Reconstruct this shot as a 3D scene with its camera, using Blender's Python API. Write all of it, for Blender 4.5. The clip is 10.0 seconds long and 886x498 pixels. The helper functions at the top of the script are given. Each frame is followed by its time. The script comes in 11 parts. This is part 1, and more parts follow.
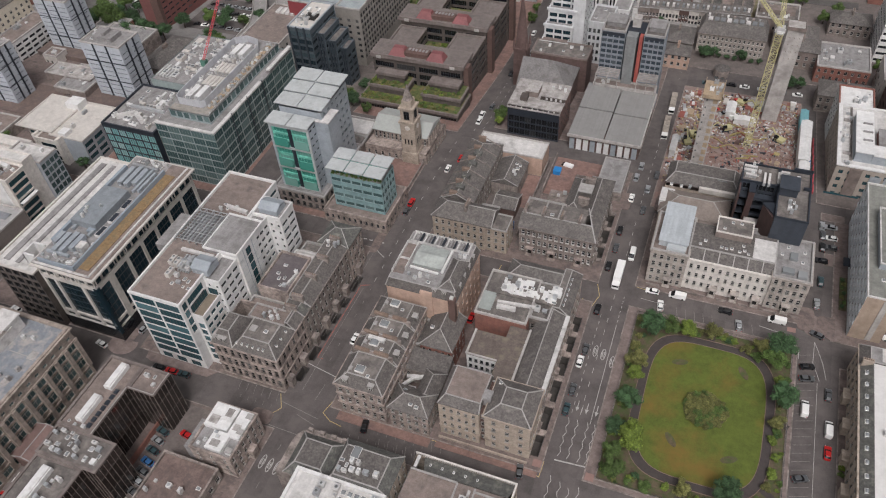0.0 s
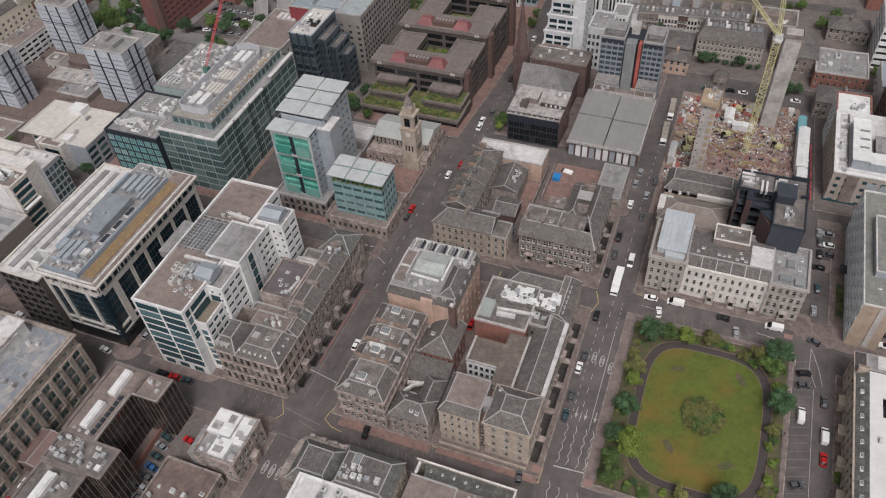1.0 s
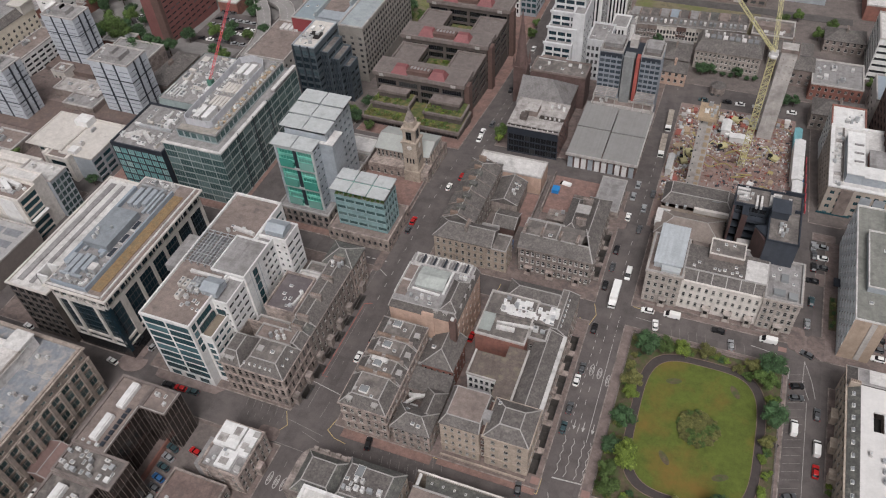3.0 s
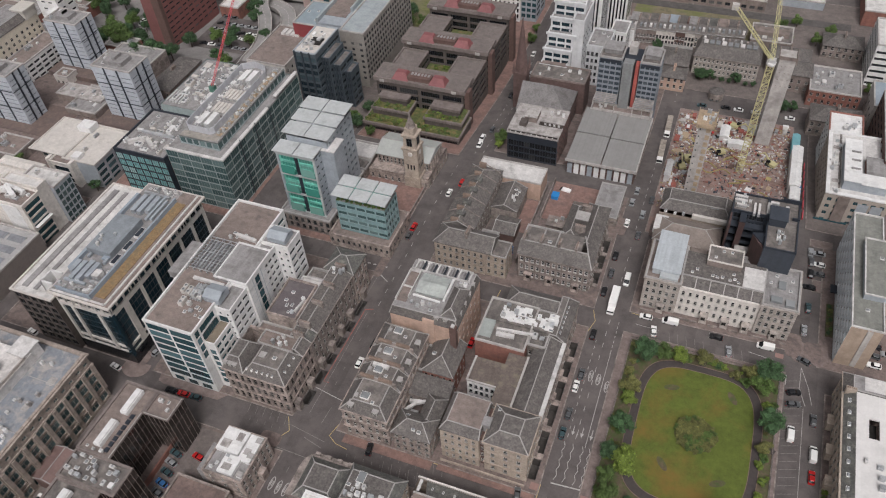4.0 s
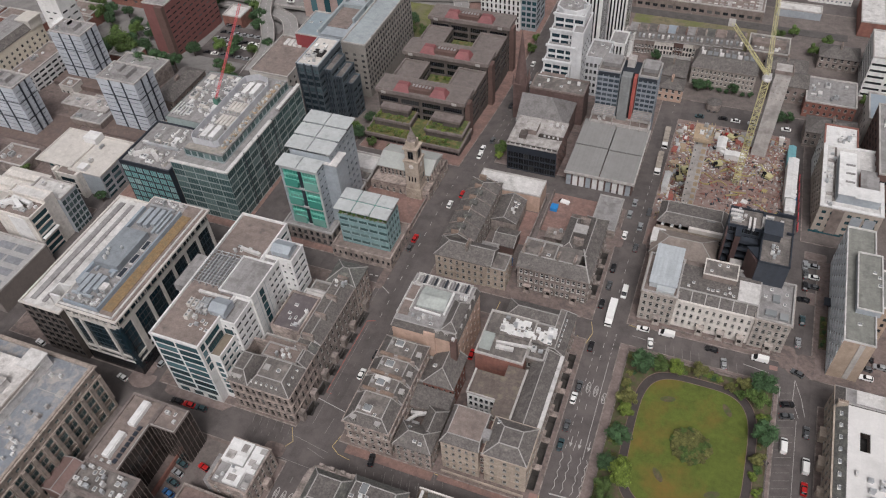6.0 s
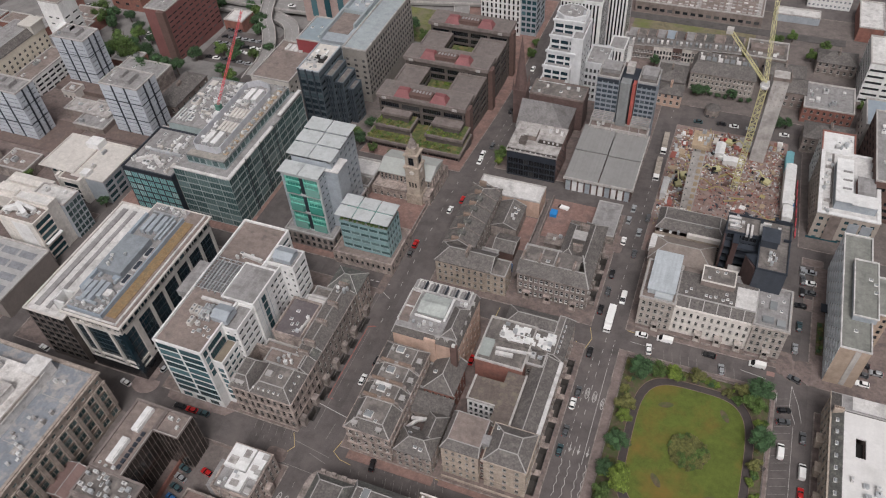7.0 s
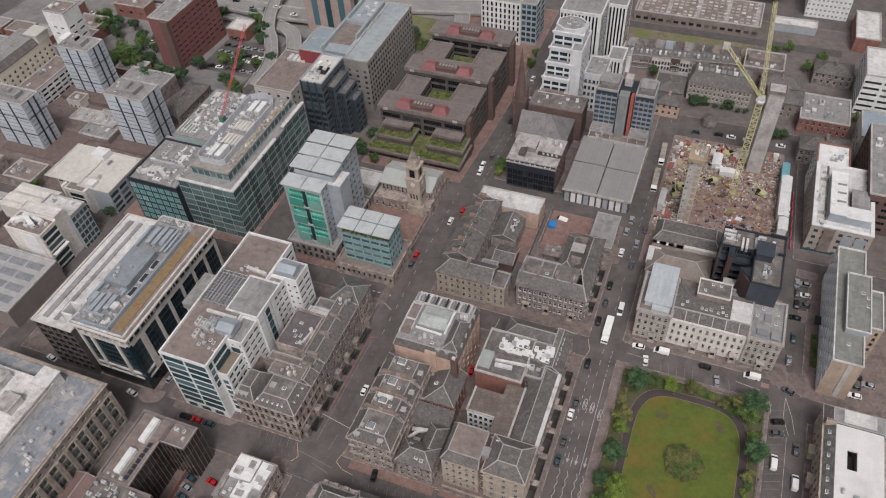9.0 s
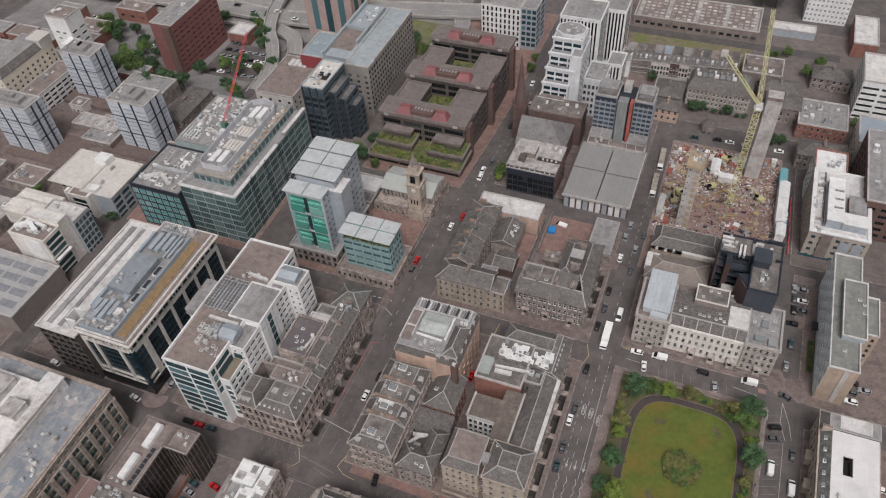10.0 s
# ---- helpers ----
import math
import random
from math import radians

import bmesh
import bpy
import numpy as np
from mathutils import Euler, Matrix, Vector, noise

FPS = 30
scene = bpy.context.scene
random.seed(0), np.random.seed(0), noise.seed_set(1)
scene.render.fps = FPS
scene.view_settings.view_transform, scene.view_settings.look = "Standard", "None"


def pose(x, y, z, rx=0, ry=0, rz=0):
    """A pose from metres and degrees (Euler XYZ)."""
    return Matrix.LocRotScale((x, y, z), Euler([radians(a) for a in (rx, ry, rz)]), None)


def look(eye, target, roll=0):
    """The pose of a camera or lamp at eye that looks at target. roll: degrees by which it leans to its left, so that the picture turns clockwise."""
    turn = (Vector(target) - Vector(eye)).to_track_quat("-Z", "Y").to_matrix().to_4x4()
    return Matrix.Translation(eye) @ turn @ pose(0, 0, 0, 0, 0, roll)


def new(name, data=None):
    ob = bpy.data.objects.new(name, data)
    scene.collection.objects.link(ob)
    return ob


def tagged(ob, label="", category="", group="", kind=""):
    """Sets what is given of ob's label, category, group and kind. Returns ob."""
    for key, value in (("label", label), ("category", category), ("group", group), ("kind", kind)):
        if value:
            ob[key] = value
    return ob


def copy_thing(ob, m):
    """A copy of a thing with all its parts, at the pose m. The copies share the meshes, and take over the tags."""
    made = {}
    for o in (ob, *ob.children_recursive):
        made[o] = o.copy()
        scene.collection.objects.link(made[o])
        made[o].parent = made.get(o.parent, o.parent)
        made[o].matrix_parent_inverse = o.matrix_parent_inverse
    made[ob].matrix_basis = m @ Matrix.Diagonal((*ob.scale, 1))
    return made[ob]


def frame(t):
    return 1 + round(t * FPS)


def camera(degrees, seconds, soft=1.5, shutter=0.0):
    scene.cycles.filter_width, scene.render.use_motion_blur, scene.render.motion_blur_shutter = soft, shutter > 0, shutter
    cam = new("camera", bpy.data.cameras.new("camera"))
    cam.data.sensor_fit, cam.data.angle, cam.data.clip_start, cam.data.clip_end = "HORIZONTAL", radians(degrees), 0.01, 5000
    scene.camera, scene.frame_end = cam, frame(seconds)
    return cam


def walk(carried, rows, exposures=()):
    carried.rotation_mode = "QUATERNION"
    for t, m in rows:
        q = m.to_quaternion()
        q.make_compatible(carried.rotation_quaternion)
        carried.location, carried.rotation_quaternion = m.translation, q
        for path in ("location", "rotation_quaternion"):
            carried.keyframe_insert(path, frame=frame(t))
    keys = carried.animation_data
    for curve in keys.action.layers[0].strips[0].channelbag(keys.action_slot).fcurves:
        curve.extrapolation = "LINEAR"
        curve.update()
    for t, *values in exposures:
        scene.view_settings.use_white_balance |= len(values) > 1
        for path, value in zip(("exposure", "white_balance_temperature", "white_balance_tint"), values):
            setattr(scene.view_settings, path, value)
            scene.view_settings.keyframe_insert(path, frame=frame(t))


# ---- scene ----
# ---- camera ----
cam = camera(60.31, 10.0, soft=1.15)
PATH = [
    (0.0, (0.000, 0.000, 190.000), (-28.098, 63.362, 117.918), -4.420),
    (2.5, (-0.060, 0.817, 198.723), (-28.101, 63.881, 126.358), -4.387),
    (5.0, (-0.114, 1.682, 207.465), (-28.098, 64.448, 134.820), -4.355),
    (7.5, (-0.164, 2.595, 216.228), (-28.088, 65.062, 143.303), -4.322),
    (10.0, (-0.208, 3.555, 225.012), (-28.073, 65.722, 151.808), -4.290),
]
walk(cam, [(t, look(eye, target, roll)) for t, eye, target, roll in PATH])

# ---- light: an overcast sky with a broad, weak sun ----
world = bpy.data.worlds.new("overcast_sky")
scene.world = world
world.use_nodes = True
_nt = world.node_tree
_sky = _nt.nodes.new("ShaderNodeTexSky")
_sky.sky_type = "NISHITA"
_sky.sun_disc = False
_sky.sun_elevation = radians(50)
_sky.sun_rotation = radians(158)
_sky.air_density = 1.0
_sky.dust_density = 6.0
_hsv = _nt.nodes.new("ShaderNodeHueSaturation")
_hsv.inputs["Saturation"].default_value = 0.12
_nt.links.new(_sky.outputs[0], _hsv.inputs["Color"])
_tint = _nt.nodes.new("ShaderNodeMix")
_tint.data_type = "RGBA"
_tint.blend_type = "MULTIPLY"
_tint.inputs["Factor"].default_value = 1.0
_tint.inputs[7].default_value = (1.005, 0.988, 1.012, 1)
_nt.links.new(_hsv.outputs[0], _tint.inputs[6])
_nt.links.new(_tint.outputs[2], _nt.nodes["Background"].inputs["Color"])
_nt.nodes["Background"].inputs["Strength"].default_value = 0.108
sun_data = bpy.data.lights.new("sun", "SUN")
sun_data.energy = 1.65
sun_data.angle = radians(20)
sun_data.color = (1.0, 0.975, 0.975)
sun = new("sun", sun_data)
sun.matrix_world = look((0, 0, 0), (-0.2, 0.5, -0.9))
scene.view_settings.exposure = -0.1

# ---- materials ----
def mat(name, base, rough=0.85, var=0.35, s1=0.12, s2=1.6, metal=0.0, bump=0.15, stain=None, stain_amount=0.0, stain_scale=0.25, rnd=0.0, island=0.0, cell=None, cell_amount=0.25, streak=0.0):
    """A surface with broad and fine variation, stains and relief, in world metres."""
    m = bpy.data.materials.new(name)
    m.use_nodes = True
    nt = m.node_tree
    bs = nt.nodes["Principled BSDF"]
    bs.inputs["Roughness"].default_value = rough
    bs.inputs["Metallic"].default_value = metal
    geo = nt.nodes.new("ShaderNodeNewGeometry")

    def noise_at(scale, detail=4.0):
        n = nt.nodes.new("ShaderNodeTexNoise")
        n.inputs["Scale"].default_value = scale
        n.inputs["Detail"].default_value = detail
        n.inputs["Roughness"].default_value = 0.62
        nt.links.new(geo.outputs["Position"], n.inputs["Vector"])
        return n

    def mth(op, a, b):
        k = nt.nodes.new("ShaderNodeMath")
        k.operation = op
        for i, v in enumerate((a, b)):
            if isinstance(v, (int, float)):
                k.inputs[i].default_value = v
            else:
                nt.links.new(v, k.inputs[i])
        return k.outputs[0]

    n1, n2 = noise_at(s1), noise_at(s2, 6.0)
    n0 = noise_at((s1 * s2) ** 0.5, 5.0)
    v = mth("ADD", mth("ADD", n1.outputs[0], n0.outputs[0]), n2.outputs[0])
    v = mth("ADD", mth("MULTIPLY", mth("SUBTRACT", v, 1.5), 1.9 * var), 1.0)
    if streak:
        mp = nt.nodes.new("ShaderNodeMapping")
        mp.inputs["Scale"].default_value = (1, 1, 0.1)
        nt.links.new(geo.outputs["Position"], mp.inputs["Vector"])
        ns = noise_at(0.9, 5.0)
        nt.links.new(mp.outputs[0], ns.inputs["Vector"])
        v = mth("ADD", v, mth("MULTIPLY", mth("SUBTRACT", ns.outputs[0], 0.5), 2.0 * streak))
    if cell:
        sn = nt.nodes.new("ShaderNodeVectorMath")
        sn.operation = "SNAP"
        sn.inputs[1].default_value = cell
        of = nt.nodes.new("ShaderNodeVectorMath")
        of.inputs[1].default_value = (0.137, 0.211, 0.093)
        nt.links.new(geo.outputs["Position"], of.inputs[0])
        nt.links.new(of.outputs[0], sn.inputs[0])
        wn = nt.nodes.new("ShaderNodeTexWhiteNoise")
        nt.links.new(sn.outputs[0], wn.inputs["Vector"])
        v = mth("MULTIPLY", v, mth("ADD", mth("MULTIPLY", wn.outputs[0], cell_amount), 1.0 - cell_amount / 2))
    v = mth("MAXIMUM", v, 0.12)
    if rnd:
        oi = nt.nodes.new("ShaderNodeObjectInfo")
        v = mth("MULTIPLY", v, mth("ADD", mth("MULTIPLY", oi.outputs["Random"], rnd), 1.0 - rnd / 2))
    if island:
        v = mth("MULTIPLY", v, mth("ADD", mth("MULTIPLY", geo.outputs["Random Per Island"], island), 1.0 - island / 2))
    col = nt.nodes.new("ShaderNodeMix")
    col.data_type = "RGBA"
    col.blend_type = "MULTIPLY"
    col.inputs["Factor"].default_value = 1.0
    col.inputs[6].default_value = (*base, 1)
    comb = nt.nodes.new("ShaderNodeCombineColor")
    for i in range(3):
        nt.links.new(v, comb.inputs[i])
    nt.links.new(comb.outputs[0], col.inputs[7])
    out = col.outputs[2]
    if stain:
        n3 = noise_at(stain_scale, 8.0)
        ramp = nt.nodes.new("ShaderNodeMapRange")
        ramp.inputs["From Min"].default_value = 0.62 - 0.3 * stain_amount
        ramp.inputs["From Max"].default_value = 0.80 - 0.3 * stain_amount
        ramp.inputs["To Max"].default_value = 0.85
        nt.links.new(n3.outputs[0], ramp.inputs["Value"])
        mx = nt.nodes.new("ShaderNodeMix")
        mx.data_type = "RGBA"
        nt.links.new(ramp.outputs[0], mx.inputs["Factor"])
        nt.links.new(out, mx.inputs[6])
        mx.inputs[7].default_value = (*stain, 1)
        out = mx.outputs[2]
    nt.links.new(out, bs.inputs["Base Color"])
    if bump:
        bp = nt.nodes.new("ShaderNodeBump")
        bp.inputs["Strength"].default_value = bump
        bp.inputs["Distance"].default_value = 0.1
        nt.links.new(n2.outputs[0], bp.inputs["Height"])
        nt.links.new(bp.outputs[0], bs.inputs["Normal"])
    return m


def glass_mat(name, base, rough=0.12, rnd=0.8, light=(0.35, 0.36, 0.35)):
    """Window glass over a dim room: glossy, each pane its own tone, some with pale blinds drawn; on teal and grey-green
    glass the paler tone paints in reflections.
    """
    m = bpy.data.materials.new(name)
    m.use_nodes = True
    nt = m.node_tree
    bs = nt.nodes["Principled BSDF"]
    bs.inputs["Roughness"].default_value = rough
    bs.inputs["IOR"].default_value = 1.5
    oi = nt.nodes.new("ShaderNodeObjectInfo")
    ramp = nt.nodes.new("ShaderNodeMapRange")
    ramp.inputs["From Min"].default_value = 1.0 - 0.35 * rnd
    ramp.inputs["From Max"].default_value = 1.0
    ramp.inputs["To Max"].default_value = 0.8
    nt.links.new(oi.outputs["Random"], ramp.inputs["Value"])
    mx = nt.nodes.new("ShaderNodeMix")
    mx.data_type = "RGBA"
    nt.links.new(ramp.outputs[0], mx.inputs["Factor"])
    mx.inputs[6].default_value = (*base, 1)
    mx.inputs[7].default_value = (*light, 1)
    nt.links.new(mx.outputs[2], bs.inputs["Base Color"])
    return m


STONE = mat("blond_sandstone", (0.335, 0.275, 0.245), 0.9, 0.5, 0.18, 2.2, stain=(0.12, 0.098, 0.09), stain_amount=0.5, stain_scale=0.4, bump=0.3, cell=(1.1, 1.1, 0.45), streak=0.3)
STONE_CLEAN = mat("cleaned_sandstone", (0.385, 0.320, 0.265), 0.9, 0.35, 0.2, 2.2, stain=(0.20, 0.16, 0.13), stain_amount=0.35, stain_scale=0.4, bump=0.25, cell=(1.1, 1.1, 0.45), cell_amount=0.2, streak=0.22)
STONE_GREY = mat("sooty_sandstone", (0.255, 0.215, 0.195), 0.9, 0.5, 0.2, 2.0, stain=(0.10, 0.085, 0.075), stain_amount=0.5, stain_scale=0.35, bump=0.3, cell=(1.1, 1.1, 0.45), streak=0.3)
STONE_PALE = mat("painted_pale_stone", (0.60, 0.56, 0.52), 0.85, 0.3, 0.2, 2.2, stain=(0.38, 0.34, 0.31), stain_amount=0.24, stain_scale=0.4, streak=0.2)
STONE_RED = mat("red_sandstone", (0.118, 0.076, 0.069), 0.9, 0.4, 0.2, 2.0, stain=(0.08, 0.05, 0.045), stain_amount=0.3)
SLATE = mat("roof_slate", (0.110, 0.098, 0.092), 0.75, 0.5, 0.25, 3.0, stain=(0.20, 0.18, 0.165), stain_amount=0.25, stain_scale=0.6, bump=0.4, cell=(0.5, 0.5, 0.25), cell_amount=0.45)
SLATE_GREEN = mat("mossy_grey_slate", (0.100, 0.098, 0.091), 0.75, 0.45, 0.3, 3.0, stain=(0.22, 0.21, 0.18), stain_amount=0.28, stain_scale=0.6, bump=0.4, cell=(0.5, 0.5, 0.25), cell_amount=0.4)
LEAD = mat("lead_flashing", (0.33, 0.313, 0.30), 0.65, 0.3, 0.4, 3.0)
FELT = mat("roofing_felt", (0.135, 0.120, 0.112), 0.9, 0.45, 0.15, 1.6, stain=(0.25, 0.22, 0.20), stain_amount=0.42, stain_scale=0.3, cell=(1.0, 6.0, 9.0), cell_amount=0.22)
FELT_BROWN = mat("brown_gravel_felt", (0.215, 0.172, 0.154), 0.95, 0.45, 0.15, 2.5, stain=(0.12, 0.10, 0.092), stain_amount=0.42, stain_scale=0.3, cell=(6.0, 1.0, 9.0), cell_amount=0.14)
RED_FELT = mat("reddish_stained_felt", (0.165, 0.118, 0.106), 0.95, 0.5, 0.2, 2.0, stain=(0.095, 0.075, 0.07), stain_amount=0.5, stain_scale=0.3, cell=(6.0, 1.0, 9.0), cell_amount=0.15)
FELT_GREY = mat("grey_roof_sheet", (0.255, 0.243, 0.24), 0.8, 0.4, 0.15, 2.0, stain=(0.145, 0.135, 0.13), stain_amount=0.4, stain_scale=0.3, cell=(1.2, 7.0, 9.0), cell_amount=0.2)
MEMBRANE = mat("pale_roof_membrane", (0.55, 0.53, 0.515), 0.75, 0.3, 0.15, 1.5, stain=(0.29, 0.275, 0.262), stain_amount=0.36, stain_scale=0.3, cell=(1.6, 8.0, 9.0), cell_amount=0.14)
WHITE = mat("white_cladding", (0.65, 0.64, 0.63), 0.6, 0.18, 0.1, 1.5, stain=(0.40, 0.38, 0.365), stain_amount=0.2, streak=0.14, cell=(1.5, 1.5, 2.7), cell_amount=0.08)
CREAM = mat("cream_cladding", (0.52, 0.485, 0.45), 0.7, 0.2, 0.1, 1.5, stain=(0.36, 0.33, 0.30), stain_amount=0.22, streak=0.14, cell=(1.5, 1.5, 1.3), cell_amount=0.08)
TAN = mat("tan_render", (0.45, 0.315, 0.25), 0.9, 0.3, 0.12, 1.6, stain=(0.33, 0.235, 0.19), stain_amount=0.35, streak=0.2)
BRICK_RED = mat("red_brickwork", (0.235, 0.105, 0.082), 0.9, 0.35, 0.3, 4.0, stain=(0.14, 0.078, 0.066), stain_amount=0.4, streak=0.2)
BRICK_BUFF = mat("buff_brickwork", (0.35, 0.305, 0.265), 0.9, 0.25, 0.3, 4.0, stain=(0.25, 0.215, 0.19), stain_amount=0.28, streak=0.15)
BRICK_DARK = mat("dark_brickwork", (0.115, 0.07, 0.06), 0.9, 0.35, 0.3, 4.0)
BROWN_CONC = mat("brown_concrete_cladding", (0.205, 0.165, 0.148), 0.9, 0.4, 0.15, 2.0, stain=(0.11, 0.09, 0.08), stain_amount=0.35, streak=0.25)
CONCRETE = mat("raw_concrete", (0.40, 0.375, 0.355), 0.9, 0.35, 0.12, 2.0, stain=(0.24, 0.22, 0.205), stain_amount=0.35, stain_scale=0.25, streak=0.25)
GREYCLAD = mat("grey_metal_cladding", (0.35, 0.38, 0.41), 0.5, 0.2, 0.1, 1.5, metal=0.2, cell=(1.5, 1.5, 1.1), cell_amount=0.12)
DARKCLAD = mat("dark_metal_cladding", (0.030, 0.036, 0.048), 0.5, 0.3, 0.1, 1.5, metal=0.2)
METAL = mat("galvanised_metal", (0.44, 0.45, 0.46), 0.45, 0.3, 0.3, 2.0, metal=0.5, rnd=0.5)
UNIT = mat("painted_plant_unit", (0.56, 0.55, 0.54), 0.6, 0.3, 0.3, 2.0, rnd=0.6)
FRAMEW = mat("white_window_frame", (0.44, 0.42, 0.395), 0.6, 0.1, bump=0)
FRAMED = mat("dark_window_frame", (0.035, 0.04, 0.045), 0.5, 0.1, bump=0)
FRAME_BRIGHT = mat("bright_white_frame", (0.70, 0.68, 0.66), 0.6, 0.1, bump=0)
GLASS = glass_mat("window_glass", (0.022, 0.024, 0.027), 0.10, 0.9, (0.17, 0.165, 0.16))
# the lighter teal on some panes is a painted reflection
GLASS_TEAL = glass_mat("teal_glass", (0.022, 0.066, 0.080), 0.08, 0.9, (0.12, 0.23, 0.26))
GLASS_NAVY = glass_mat("navy_glass", (0.010, 0.027, 0.038), 0.08, 0.3, (0.05, 0.09, 0.11))
GLASS_GREEN = glass_mat("green_glass", (0.06, 0.25, 0.20), 0.10, 1.4, (0.22, 0.38, 0.34))
GLASS_PALE = glass_mat("pale_green_glass", (0.17, 0.33, 0.33), 0.10, 0.9, (0.38, 0.46, 0.45))
# paler panes here have reflections put into their colour
GLASS_GREY = glass_mat("grey_green_glass", (0.062, 0.105, 0.106), 0.06, 1.3, (0.17, 0.235, 0.235))
GLASS_BLACK = glass_mat("smoked_glass", (0.012, 0.013, 0.016), 0.08, 0.2, (0.06, 0.06, 0.06))
GLASS_SKY = glass_mat("rooflight_glass", (0.21, 0.22, 0.225), 0.15, 0.6, (0.42, 0.42, 0.42))
ASPHALT = mat("asphalt", (0.098, 0.085, 0.082), 0.92, 0.42, 0.05, 2.4, stain=(0.138, 0.118, 0.112), stain_amount=0.5, stain_scale=0.13, bump=0.1, cell=(3.4, 11.0, 9.0), cell_amount=0.22)
PAVING = mat("paving_slabs", (0.175, 0.134, 0.122), 0.9, 0.38, 0.2, 2.5, stain=(0.098, 0.080, 0.075), stain_amount=0.45, stain_scale=0.3, cell=(0.9, 0.6, 9.0), cell_amount=0.22)
YARD = mat("yard_surface", (0.150, 0.126, 0.117), 0.95, 0.45, 0.1, 1.5, stain=(0.10, 0.084, 0.078), stain_amount=0.45, stain_scale=0.2)
REDPAVE = mat("red_block_paving", (0.225, 0.138, 0.118), 0.9, 0.35, 0.2, 2.5, stain=(0.14, 0.098, 0.088), stain_amount=0.4, cell=(0.8, 0.8, 9.0), cell_amount=0.2)
PAINT = mat("white_road_paint", (0.42, 0.40, 0.385), 0.8, 0.35, 0.6, 3.0, stain=(0.16, 0.14, 0.13), stain_amount=0.25, stain_scale=1.2, bump=0)
PAINT_FAINT = mat("worn_road_paint", (0.24, 0.22, 0.21), 0.85, 0.35, 0.6, 3.0, stain=(0.11, 0.095, 0.09), stain_amount=0.5, stain_scale=1.2, bump=0)
PAINT_Y = mat("yellow_road_paint", (0.48, 0.36, 0.16), 0.8, 0.3, 0.6, 3.0, bump=0)
PAINT_R = mat("red_road_paint", (0.34, 0.10, 0.08), 0.8, 0.3, 0.6, 3.0, stain=(0.12, 0.09, 0.085), stain_amount=0.62, stain_scale=0.7, bump=0)
GRASS = mat("mown_lawn", (0.088, 0.112, 0.018), 0.95, 0.38, 0.14, 2.5, stain=(0.185, 0.112, 0.026), stain_amount=0.48, stain_scale=0.05, bump=0.5)
SOIL = mat("planting_soil", (0.105, 0.080, 0.052), 0.95, 0.5, 0.4, 3.0, stain=(0.065, 0.090, 0.028), stain_amount=0.65, stain_scale=0.5, bump=0.6)
PATHM = mat("garden_path", (0.060, 0.049, 0.047), 0.95, 0.25, 0.3, 3.0)
TIMBER = mat("timber_boards", (0.36, 0.275, 0.19), 0.85, 0.4, 0.4, 4.0)
YELLOW = mat("yellow_steel", (0.50, 0.46, 0.25), 0.55, 0.2, bump=0)
REDSTEEL = mat("red_steel", (0.58, 0.085, 0.105), 0.5, 0.2, bump=0)
SEDUM = mat("sedum_planting", (0.25, 0.165, 0.085), 0.95, 0.6, 0.5, 2.5, stain=(0.15, 0.12, 0.075), stain_amount=0.5, stain_scale=0.5, bump=0.6)
SCREEN = mat("blue_grey_screen", (0.26, 0.30, 0.34), 0.55, 0.2, 0.2, 2.0)
# near-black colour that paints in the deep shade of wells and doorways
DARK = mat("deep_shade_black", (0.018, 0.016, 0.015), 0.95, 0.2, bump=0)
RUST = mat("site_earth", (0.235, 0.158, 0.138), 0.95, 0.5, 0.15, 1.5, stain=(0.27, 0.215, 0.195), stain_amount=0.5, stain_scale=0.2, bump=0.6)


